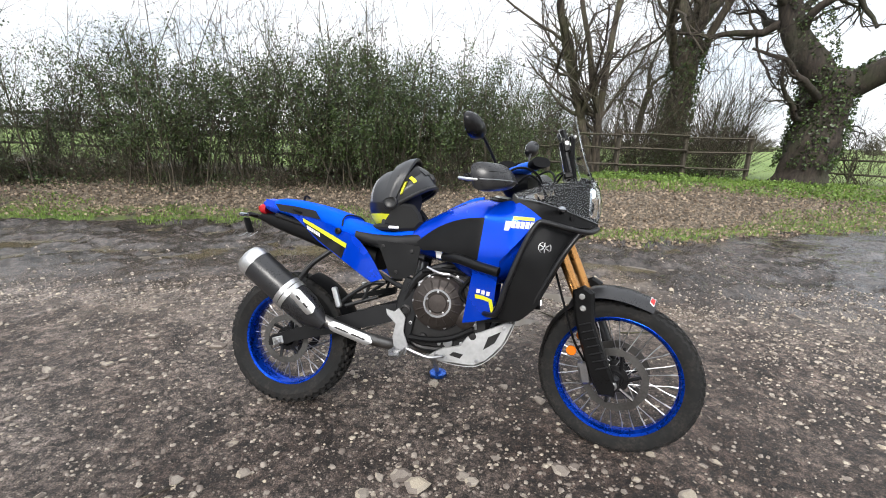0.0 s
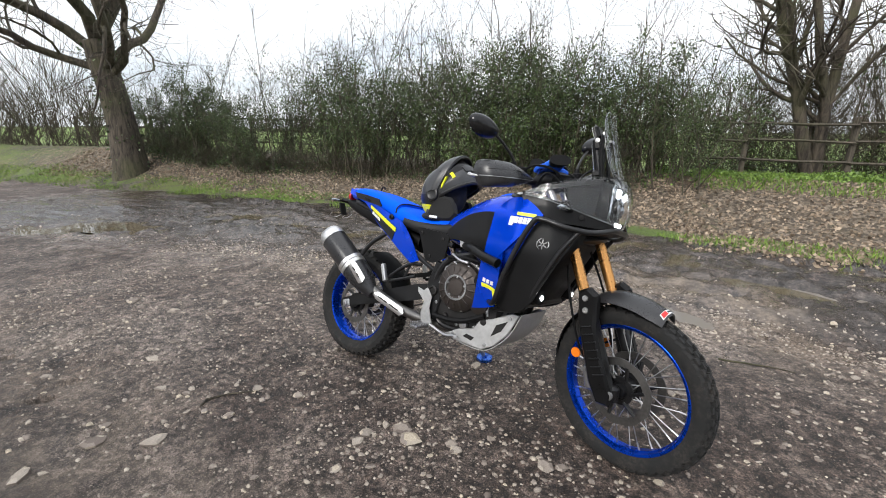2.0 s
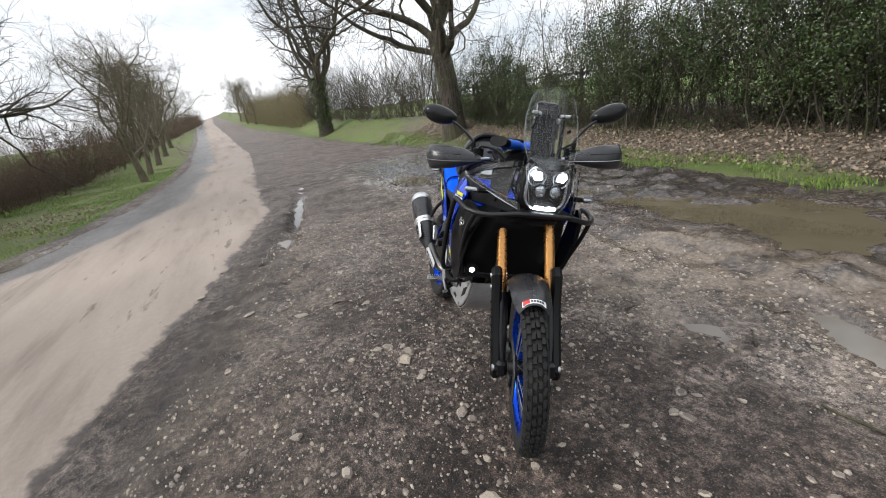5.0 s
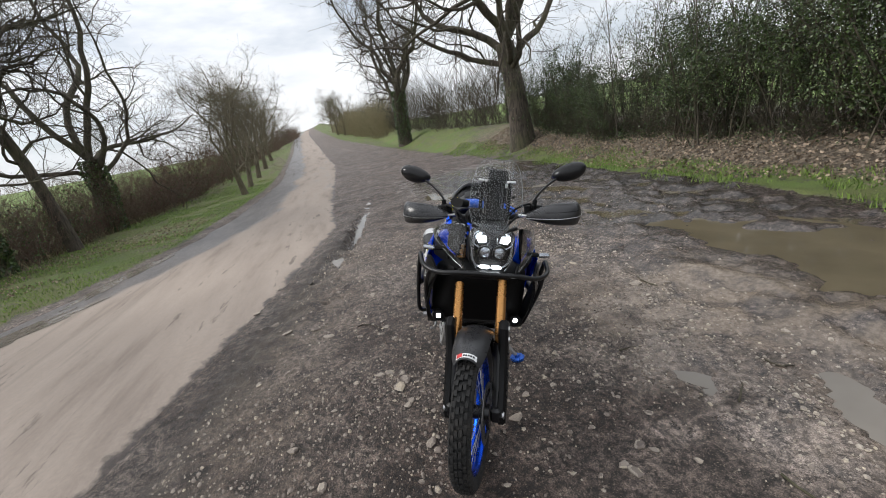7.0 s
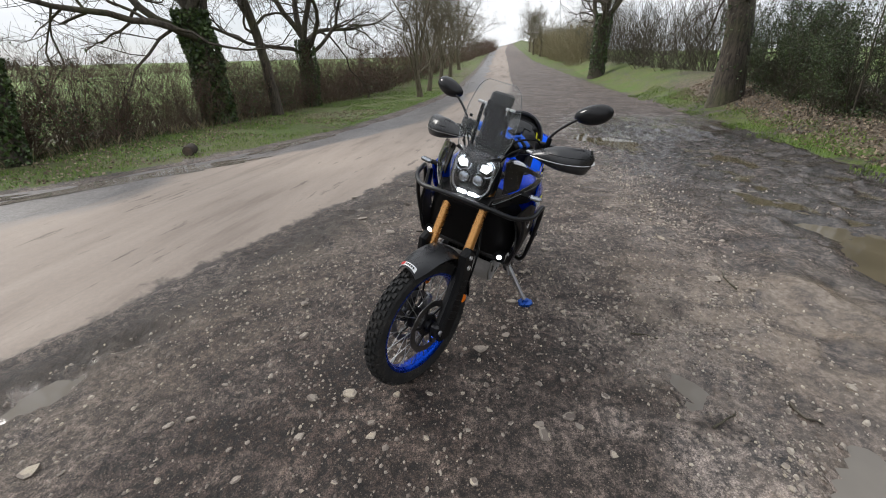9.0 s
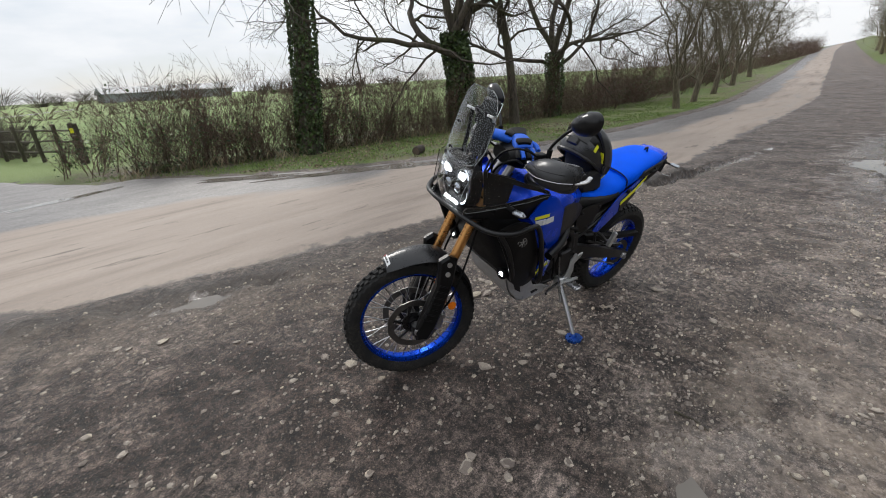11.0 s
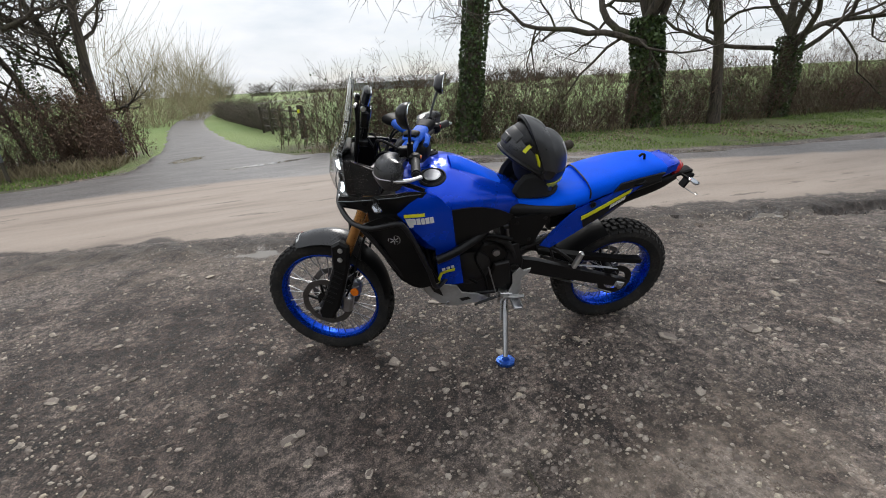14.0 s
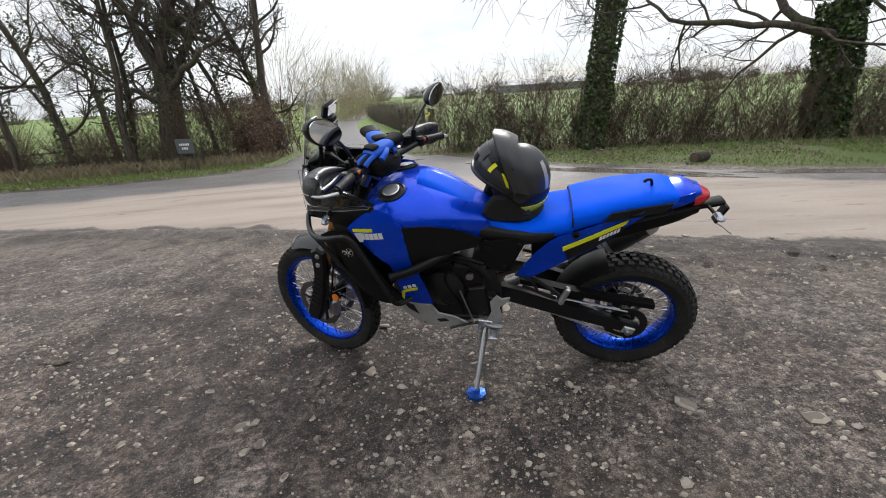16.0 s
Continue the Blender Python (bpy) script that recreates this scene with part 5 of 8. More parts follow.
def wheel(name, c, tyre_r, tyre_w, rim_r, discs, turn, label):
    fix = turn if turn else (lambda p: p)
    hub = MB().lathe([(-0.075, 0.012), (-0.075, 0.03), (-0.05, 0.034), (-0.045, 0.055), (-0.036, 0.055), (-0.03, 0.032), (0.03, 0.032), (0.036, 0.055), (0.045, 0.055), (0.05, 0.034), (0.075, 0.03), (0.075, 0.012)], c, seg=28)
    w = part(name, hub.moved(fix), M_FRAME, bike, label)
    h = tyre_r - rim_r
    prof = [(-0.34, -0.06), (-0.44, 0.18), (-0.5, 0.45), (-0.47, 0.68), (-0.36, 0.79), (-0.18, 0.83), (0, 0.84), (0.18, 0.83), (0.36, 0.79), (0.47, 0.68), (0.5, 0.45), (0.44, 0.18), (0.34, -0.06), (0.2, -0.08), (-0.2, -0.08)]
    body = MB().lathe([(a * tyre_w, rim_r + b * h) for a, b in prof], c, seg=72, closed=True)
    n = int(2 * math.pi * tyre_r / 0.044)
    for i in range(n):
        for v0, v1, r1, shift, drop in ((-0.17, -0.015, 1.0, 0.0, 0.0), (0.015, 0.17, 1.0, 0.12, 0.0), (-0.35, -0.195, 0.965, 0.5, 0.03), (0.195, 0.35, 0.965, 0.62, 0.03), (-0.48, -0.37, 0.86, 0.1, 0.12), (0.37, 0.48, 0.86, 0.25, 0.12)):
            a0 = (i + shift) * 2 * math.pi / n
            da = 2 * math.pi / n * 0.33
            P = []
            for r, k in ((rim_r + h * (r1 - 0.2), 1.0), (rim_r + h * r1, 0.86)):
                for sa, v in ((-1, v0), (1, v0), (1, v1), (-1, v1)):
                    rr = r - (drop * h if abs(v) > 0.3 and r1 < 0.97 and abs(v) > abs(v0 + v1) / 2 else 0)
                    P.append((c[0] + rr * math.cos(a0 + sa * da * k), c[1] + ((v0 + v1) / 2 + (v - (v0 + v1) / 2) * k) * tyre_w, c[2] + rr * math.sin(a0 + sa * da * k)))
            body.add(P, [(4, 5, 6, 7), (0, 1, 5, 4), (1, 2, 6, 5), (2, 3, 7, 6), (3, 0, 4, 7)])
    part("tyre", body.moved(fix), M_TYRE, w, "knobbly black tyre with dried mud", 30)
    rw = tyre_w * 0.34
    rim = MB().lathe([(-rw, rim_r + 0.004), (-rw - 0.003, rim_r - 0.002), (-rw, rim_r - 0.012), (-rw * 0.6, rim_r - 0.016), (-rw * 0.45, rim_r - 0.021), (rw * 0.45, rim_r - 0.021), (rw * 0.6, rim_r - 0.016), (rw, rim_r - 0.012), (rw + 0.003, rim_r - 0.002), (rw, rim_r + 0.004)], c, seg=72, closed=True)
    part("rim", rim.moved(fix), M_RIM, w, "bright blue anodised rim")
    for i in range(32):
        s = 1 if i % 2 else -1
        a = 2 * math.pi * i / 32
        b = a + (0.42 if (i // 2) % 2 else -0.42)
        p = np.array([(c[0] + 0.05 * math.cos(b), s * 0.04, c[2] + 0.05 * math.sin(b)), (c[0] + (rim_r - 0.05) * math.cos(a), s * 0.010, c[2] + (rim_r - 0.05) * math.sin(a)), (c[0] + (rim_r - 0.022) * math.cos(a), s * 0.008, c[2] + (rim_r - 0.022) * math.sin(a))])
        sp = MB().tube(p[:2], 0.0021, 6)
        sp.tube(p[1:], 0.0036, 6)
        part("spoke", sp.moved(fix), M_STEEL, w)
    for v, rad in discs:
        a = np.linspace(0, 2 * np.pi, 96, endpoint=False)
        wave = rad * (1 - 0.022 * (0.5 + 0.5 * np.cos(10 * a)))
        rings = [np.stack([c[0] + k * np.cos(a), np.full(96, v + q), c[2] + k * np.sin(a)], 1) for k, q in ((wave, -0.0025), (wave, 0.0025), (0.76 * rad + 0 * a, 0.0025), (0.76 * rad + 0 * a, -0.0025), (wave, -0.0025))]
        d = MB().rings(rings, True, False)
        part("brake_disc", d.moved(fix), M_DISC, w, "wavy steel brake disc")
        car = MB().lathe([(v * 0.8 - 0.004, 0.06), (v * 0.8 + 0.004, 0.06), (v * 0.8 + 0.004, 0.04), (v * 0.8 - 0.004, 0.04)], c, seg=24, closed=True)
        for i in range(6):
            b = 2 * math.pi * i / 6
            arm = MB().tube([(c[0] + 0.05 * math.cos(b), v * 0.8, c[2] + 0.05 * math.sin(b)), (c[0] + 0.8 * rad * math.cos(b + 0.3), v, c[2] + 0.8 * rad * math.sin(b + 0.3))], 0.008, 6)
            part("carrier_arm", arm.moved(fix), M_FRAME, w)
        part("disc_carrier", car.moved(fix), M_FRAME, w, "black disc carrier")
    return w


wheel("front_wheel", FRONT, 0.348, 0.095, 0.272, ((-0.062, 0.141), (0.062, 0.141)), steer, "black hub of the spoked front wheel, turned to the right")
wheel("rear_wheel", REAR, 0.334, 0.150, 0.238, ((-0.075, 0.122),), None, "black hub of the spoked rear wheel")

# tank, seats and tail
part("fuel_tank", loft([(0.60, 0.10, 0.945, 0.82), (0.70, 0.15, 0.995, 0.80), (0.80, 0.205, 1.045, 0.78), (0.90, 0.25, 1.085, 0.72), (1.0, 0.272, 1.10, 0.70), (1.08, 0.268, 1.088, 0.72), (1.15, 0.245, 1.05, 0.78), (1.2, 0.2, 1.01, 0.82)], 2.9, 36), M_BLUE, bike, "gloss blue fuel tank")
for s in (-1, 1):
    cap = MB().lathe([(0, 0.062), (0.012, 0.062), (0.016, 0.055), (0.012, 0.05), (0.014, 0.046), (0.022, 0.042), (0.022, 0.001)], (1.035, s * 0.125, 1.078), (0.10, s * 0.22, 1), 32)
    k = part("fuel_cap", cap, M_BLACK, bike, "round black and silver fuel cap")
    part("cap_disc", MB().lathe([(0.0225, 0.038), (0.026, 0.034), (0.026, 0.001)], (1.035, s * 0.125, 1.078), (0.10, s * 0.22, 1), 24), M_ALU, k, "silver lid")
part("rider_seat", loft([(0.285, 0.148, 0.968, 0.86), (0.38, 0.158, 0.945, 0.85), (0.5, 0.138, 0.915, 0.835), (0.62, 0.112, 0.950, 0.85), (0.75, 0.100, 1.025, 0.9), (0.88, 0.085, 1.096, 0.97), (0.94, 0.066, 1.112, 1.02)], 3.2), M_SEAT, bike, "blue grained rider's seat")
part("seat_flank", loft([(0.36, 0.163, 0.918, 0.85), (0.46, 0.160, 0.902, 0.83), (0.58, 0.140, 0.905, 0.825), (0.70, 0.135, 0.925, 0.84), (0.78, 0.13, 0.95, 0.86)], 4.0), M_SEATBLACK, bike, "black lower flank of the seat")
part("passenger_seat", loft([(-0.135, 0.085, 1.030, 0.985), (-0.05, 0.118, 1.045, 0.955), (0.1, 0.138, 1.030, 0.93), (0.22, 0.148, 1.002, 0.90), (0.288, 0.148, 0.985, 0.87)], 3.4), M_SEAT, bike, "blue passenger's seat")
part("seat_seam", MB().tube(np.array([hoop(0.287, 0.15, 0.982, 0.86, 3.2, 28)[i % 28] for i in range(0, 15)]), 0.004, 6), M_SEATBLACK, bike)
for s in (-1, 1):
    part("seat_insert", skin([(-0.09, 1.010), (0.03, 1.0), (0.14, 0.985)], [(-0.06, 0.975), (0.03, 0.963), (0.17, 0.945)], lambda u, w: np.interp(u, [-0.1, 0.1, 0.2], [0.112, 0.140, 0.148]), s, 10, 5, 0.009, 0.012), M_SEATBLACK, bike, "black seat insert")
    p = part("side_panel", skin([(-0.17, 1.035), (-0.02, 1.0), (0.12, 0.955), (0.27, 0.905), (0.36, 0.875), (0.44, 0.80), (0.515, 0.690)], [(-0.17, 1.0), (-0.02, 0.965), (0.07, 0.915), (0.16, 0.845), (0.28, 0.775), (0.38, 0.715), (0.46, 0.668)], tail_width, s, 30, 9), M_BLUE, bike, "gloss blue tail side panel")
    part("panel_inset", skin([(0.075, 0.938), (0.20, 0.885), (0.32, 0.832)], [(0.09, 0.905), (0.16, 0.852), (0.30, 0.768)], tail_width, s, 12, 5, 0.004, 0.004), M_BLACKGLOSS, p, "black lower inset")
    part("panel_stripe", skin([(0.072, 0.946), (0.20, 0.893), (0.325, 0.838)], [(0.08, 0.927), (0.20, 0.874), (0.322, 0.817)], tail_width, s, 12, 3, 0.008, 0.004), M_YELLOW, p, "acid yellow stripe")
    for i in range(6):
        u0 = 0.100 + 0.0135 * i
        w0 = 0.912 - 0.0060 * i
        part("lettering_bar", skin([(u0, w0), (u0 + 0.010, w0 - 0.0044)], [(u0 + 0.003, w0 - 0.017), (u0 + 0.013, w0 - 0.0214)], tail_width, s, 3, 2, 0.0075, 0.002), M_WHITE, p, "white bar")
    part("panel_bolt", MB().lathe([(0, 0.016), (0.008, 0.015), (0.01, 0.008), (0.004, 0.006)], (0.275, s * 0.165, 0.895), (0, s, 0), 14), M_BLACK, p)
    part("panel_bolt", MB().lathe([(0, 0.014), (0.008, 0.013), (0.01, 0.007), (0.004, 0.005)], (-0.015, s * 0.122, 0.985), (0, s, 0), 14), M_BLACK, p)
    part("strap_loop", MB().tube(curve([(0.02, s * 0.13, 0.985), (0.03, s * 0.155, 0.985), (0.06, s * 0.155, 0.975), (0.07, s * 0.135, 0.965)], 12), 0.006, 6), M_MATT, p)
part("tail_fairing", loft([(-0.205, 0.05, 1.030, 0.985), (-0.15, 0.085, 1.044, 0.965), (-0.09, 0.10, 1.035, 0.95)], 3.0), M_BLUE, bike, "blue tail end")
part("tail_light", loft([(-0.245, 0.03, 1.005, 0.972), (-0.215, 0.055, 1.018, 0.955), (-0.18, 0.07, 1.02, 0.95)], 2.6), M_TAILRED, bike, "red tail light")
part("undertail", loft([(-0.21, 0.055, 0.965, 0.92), (-0.1, 0.09, 0.96, 0.88), (0.1, 0.11, 0.93, 0.82), (0.3, 0.12, 0.88, 0.76), (0.45, 0.11, 0.82, 0.72)], 3.4), M_MATT, bike, "matt black undertail")
hold = part("plate_holder", MB().box((-0.235, 0, 0.94), (0.16, 0.06, 0.022), 0.006, Euler((0, radians(12), 0)).to_matrix()), M_MATT, bike, "black tail bracket")
part("plate_bracket", MB().box((-0.315, 0, 0.895), (0.012, 0.05, 0.085), 0.004, Euler((0, radians(-24), 0)).to_matrix()), M_MATT, hold)
for s in (-1, 1):
    st = MB().tube([(-0.25, s * 0.03, 0.945), (-0.255, s * 0.085, 0.945)], 0.007, 8)
    i = part("rear_indicator", st, M_MATT, bike, "slim black rear indicator")
    part("indicator_lens", MB().box((-0.262, s * 0.115, 0.945), (0.028, 0.062, 0.018), 0.006), M_SILVER, i)
    part("wire_loop", MB().tube(curve([(-0.30, s * 0.018, 0.86), (-0.34, s * 0.03, 0.835), (-0.345, s * 0.075, 0.84), (-0.315, s * 0.085, 0.865)], 14), 0.0022, 5), M_STEEL, hold, "bent wire loop")
part("luggage_strap", MB().tube(curve([(-0.02, 0.03, 1.045), (-0.015, 0.03, 1.068), (0.0, 0.03, 1.07), (0.012, 0.03, 1.06)], 10), 0.006, 6), M_MATT, bike)

# side panels, shrouds and guards
for s in (-1, 1):
    part("tank_side_panel", skin([(0.66, 0.872), (0.74, 0.93), (0.82, 0.968), (0.90, 0.988), (0.982, 0.995)], [(0.69, 0.835), (0.76, 0.838), (0.83, 0.83), (0.90, 0.815), (0.955, 0.805)], body_width, s, 20, 9, 0.006, 0.008), M_BLACK, bike, "grained black knee panel")
    sh = part("tank_shroud", skin([(0.975, 1.0), (1.03, 1.06), (1.09, 1.072), (1.15, 1.045), (1.205, 1.005)], [(0.955, 0.80), (0.98, 0.79), (1.02, 0.79), (1.06, 0.83), (1.19, 0.985)], body_width, s, 20, 12, 0.012, 0.008), M_BLUE, bike, "gloss blue tank shroud")
    part("lower_shroud", skin([(0.945, 0.81), (0.99, 0.80), (1.05, 0.815)], [(0.905, 0.535), (0.96, 0.548), (1.03, 0.57)], body_width, s, 12, 10, 0.008, 0.008), M_BLUE, bike, "gloss blue lower shroud")
    dec = part("model_number_flash", skin([(0.955, 0.668), (0.99, 0.664), (1.02, 0.655)], [(0.957, 0.652), (0.99, 0.648), (1.012, 0.642)], body_width, s, 8, 3, 0.0125, 0.003), M_YELLOW, bike, "acid yellow flash")
    part("flash_tail", skin([(1.012, 0.655), (1.028, 0.652)], [(1.030, 0.585), (1.046, 0.583)], body_width, s, 4, 6, 0.0125, 0.003), M_YELLOW, dec)
    for i in range(3):
        part("number_bar", skin([(0.962 + 0.021 * i, 0.692 - 0.004 * i), (0.977 + 0.021 * i, 0.691 - 0.004 * i)], [(0.960 + 0.021 * i, 0.675 - 0.004 * i), (0.975 + 0.021 * i, 0.674 - 0.004 * i)], body_width, s, 3, 3, 0.0125, 0.002), M_WHITE, dec, "white bar")
    for i, (a, wd) in enumerate((2.236 - p - q if s > 0 else p, q) for p, q in ((1.062, 0.030), (1.088, 0.016), (1.107, 0.016), (1.126, 0.016), (1.145, 0.016), (1.164, 0.016))):
        hgt = 0.040 if i == 0 else 0.028
        part("name_bar", skin([(a, 0.985), (a + wd, 0.984)], [(a - 0.004, 0.985 - hgt), (a + wd - 0.004 - 0.012 * (i == 0), 0.984 - hgt)], body_width, s, 3, 2, 0.0165, 0.002), M_WHITE, sh, "white bar")
    part("name_underline", skin([(1.092, 1.006), (1.178, 1.004)], [(1.092, 0.992), (1.178, 0.990)], body_width, s, 4, 2, 0.0165, 0.002), M_YELLOW, sh, "yellow bar")
    gd = part("radiator_guard", skin([(1.175, 0.955), (1.21, 0.982), (1.27, 0.990), (1.355, 0.945)], [(1.03, 0.592), (1.08, 0.572), (1.145, 0.575), (1.21, 0.635)], body_width, s, 14, 14, 0.016, 0.012), M_BLACK, bike, "satin black radiator guard")
    part("badge", MB().lathe([(0, 0.027), (0.004, 0.027), (0.005, 0.024), (0.003, 0.022), (0.003, 0.001)], (1.226, s * 0.286, 0.885), (0.12, s, 0.05), 24), M_ALU, gd, "round silver badge")
    part("badge_field", MB().lathe([(0.0035, 0.021), (0.0045, 0.020), (0.0045, 0.001)], (1.226, s * 0.286, 0.885), (0.12, s, 0.05), 20), M_BLACK, gd)
    for b in range(6):
        ang = radians(90 + 60 * b)
        part("badge_spoke", MB().tube([(1.226 + 0.004 * math.cos(ang), s * 0.292, 0.885 + 0.004 * math.sin(ang)), (1.226 + 0.02 * math.cos(ang), s * 0.291, 0.885 + 0.02 * math.sin(ang))], 0.0022, 5), M_ALU, gd)
    f = part("nose_fairing", skin([(1.075, 1.085), (1.16, 1.088), (1.26, 1.068), (1.35, 1.045), (1.445, 1.028)], [(1.17, 0.985), (1.25, 0.985), (1.33, 0.985), (1.40, 0.985), (1.455, 0.995)], nose_width, s, 20, 9, 0.008, 0.006), M_BLACK, bike, "satin black nose fairing")
    part("fairing_brow", skin([(1.08, 1.098), (1.18, 1.135), (1.28, 1.168), (1.37, 1.192)], [(1.085, 1.082), (1.18, 1.115), (1.28, 1.146), (1.37, 1.168)], nose_width, s, 14, 4, 0.004, 0.008), M_BLACK, f)
    part("fairing_web", skin([(1.245, 1.16), (1.30, 1.175), (1.375, 1.19)], [(1.275, 1.06), (1.31, 1.05), (1.37, 1.04)], nose_width, s, 8, 6, -0.012, 0.006), M_MATT, f, "matt black inner web")
    glass = part("fairing_shield", skin([(1.085, 1.102), (1.18, 1.142), (1.28, 1.178), (1.36, 1.20), (1.435, 1.20)], [(1.10, 1.084), (1.18, 1.076), (1.28, 1.055), (1.37, 1.03), (1.452, 1.008)], nose_width, s, 16, 8, 0.020, 0.003), M_CLEAR, f, "clear plastic side shield")
    glass.visible_shadow = False
    low_edge = curve([(1.10, 1.084), (1.18, 1.076), (1.28, 1.055), (1.37, 1.03), (1.452, 1.008)], 16)
    part("shield_edge", MB().tube(np.array([(u, s * (nose_width(u, w) + 0.020), w) for u, w in low_edge]), 0.0012, 6), M_EDGE, f, "pale rim for the glint along the shield's edge")
    i = part("front_indicator", MB().tube([(1.29, s * 0.20, 1.045), (1.285, s * 0.255, 1.045)], 0.012, 8), M_MATT, bike, "slim black front indicator")
    part("indicator_lens", MB().box((1.285, s * 0.285, 1.045), (0.032, 0.062, 0.022), 0.008, Euler((0, 0, s * 0.25)).to_matrix()), M_SILVER, i, "smoked lens")
    part("fairing_bolt", MB().lathe([(0, 0.012), (0.007, 0.011), (0.008, 0.001)], (1.335, s * 0.19, 1.02), (0.3, s, 0), 12), M_MATT, f)
part("chin_panel", MB().slab([(1.20, 1.0), (1.44, 1.0), (1.46, 0.985), (1.36, 0.955), (1.22, 0.96)], -0.145, 0.145, 0.01), M_MATT, bike, "black chin panel")
part("inner_fairing", loft([(1.10, 0.235, 0.97, 0.60), (1.17, 0.245, 0.985, 0.60), (1.22, 0.225, 0.985, 0.68), (1.28, 0.195, 0.985, 0.80), (1.33, 0.16, 0.985, 0.90)], 4.0), M_MATT, bike, "matt black inner fairing")
part("radiator", MB().box((1.12, 0, 0.76), (0.045, 0.34, 0.32), 0.006, Euler((0, radians(-20), 0)).to_matrix()), M_CASE, bike, "black radiator")
for i in range(9):
    part("radiator_slat", MB().box((1.147 - 0.0125 * (i - 4) * 0.7, 0, 0.76 + 0.033 * (i - 4)), (0.006, 0.33, 0.007), 0.002), M_FRAME, bike)

# headlight, screen and dash
hw = lambda w: np.interp(w, [0.985, 1.03, 1.10, 1.17, 1.215], [0.052, 0.080, 0.100, 0.112, 0.092])
hu = lambda w: np.interp(w, [0.985, 1.04, 1.10, 1.17, 1.215], [1.448, 1.472, 1.482, 1.465, 1.438])
ws, vs = np.linspace(0.985, 1.215, 12), np.linspace(-1, 1, 17)
lens = np.array([[(hu(w) - 3.2 * (hw(w) * t) ** 2, hw(w) * t, w) for t in vs] for w in ws])
lamp = part("headlight", MB().rings([hoop(1.36, 0.115, 1.20, 0.99, 3, 24), hoop(1.41, 0.105, 1.195, 0.99, 3, 24), hoop(1.418, 0.085, 1.18, 1.0, 3, 24)]), M_MATT, bike, "twin-lamp headlight unit, switched on")
part("lens", MB().sheet(lens, 0.0025), M_LENS, lamp, "clear rounded lens").visible_shadow = False
part("lens_edge", MB().tube(np.concatenate([lens[::-1, 0], lens[0, 1:], lens[1:, -1]]), 0.0014, 6), M_EDGE, lamp, "pale rim for the glint along the lens edge")
part("reflector", MB().rings([hoop(1.412, 0.098, 1.19, 1.0, 3, 24), hoop(1.420, 0.096, 1.188, 1.002, 3, 24), hoop(1.417, 0.080, 1.17, 1.012, 3, 24)]), M_SILVER, lamp, "silvered lamp bowl")
for s in (-1, 1):
    part("led_lamp", MB().slab([(-0.024, -0.014), (0.010, -0.020), (0.026, 0.002), (0.018, 0.019), (-0.018, 0.015)], 0.0, 0.010, 0.004, lambda q: np.stack([1.424 + q[:, 1] - 0.05 * np.abs(q[:, 0]), s * (0.054 + q[:, 0]), 1.146 + q[:, 2]], 1)), M_SOFTLED, lamp, "glowing white lamp")
    part("led_core", MB().lathe([(0, 0.017), (0.004, 0.014), (0.006, 0.001)], (1.434, s * 0.056, 1.148), (1, 0.1 * s, 0), 16), M_LED, lamp, "glowing white core")
    part("lamp_bezel", MB().lathe([(0, 0.042), (0.012, 0.041), (0.010, 0.037), (0.0, 0.034)], (1.414, s * 0.054, 1.144), (1, 0.1 * s, 0), 20, True), M_SILVER, lamp)
    part("projector", MB().lathe([(0, 0.026), (0.012, 0.023), (0.02, 0.012), (0.022, 0.001)], (1.422, s * 0.034, 1.085), (1, 0, 0), 20), M_SILVER, lamp, "unlit glass projector")
    part("projector_ring", MB().lathe([(0, 0.033), (0.016, 0.032), (0.014, 0.026), (0, 0.025)], (1.42, s * 0.034, 1.085), (1, 0, 0), 20, True), M_BLACK, lamp)
    part("lamp_brow", MB().slab([(0.0, 1.165), (0.045, 1.192), (0.100, 1.212), (0.108, 1.198), (0.055, 1.178), (0.0, 1.146)], 1.425, 1.440, 0.003, lambda q: np.stack([q[:, 1] - 1.6 * q[:, 0] ** 2, s * q[:, 0], q[:, 2]], 1)), M_BLACK, lamp, "black brow over the lamp")
    part("daylight_bar", MB().box((1.435, s * 0.027, 1.016), (0.012, 0.044, 0.016), 0.004), M_LED, lamp, "glowing white light bar")
sh_t = np.linspace(0, 1, 18)
s_w = lambda t: np.interp(t, [0, 0.25, 0.6, 0.85, 0.96, 1.0], [0.098, 0.122, 0.118, 0.100, 0.080, 0.060])
scr = np.array([[(1.432 - 0.115 * t + 0.018 * t * t - 1.6 * (s_w(t) * k) ** 2, s_w(t) * k, 1.195 + 0.30 * t) for k in vs] for t in sh_t])
screen = part("windscreen", MB().sheet(scr, 0.004), M_CLEAR, bike, "tall clear rally windscreen")
screen.visible_shadow = False
rim_line = np.concatenate([scr[:, 0], scr[-1, 1:], scr[::-1, -1]])
part("screen_edge", MB().tube(rim_line, 0.0014, 6), M_EDGE, screen, "pale rim for the glint along the screen's edge")
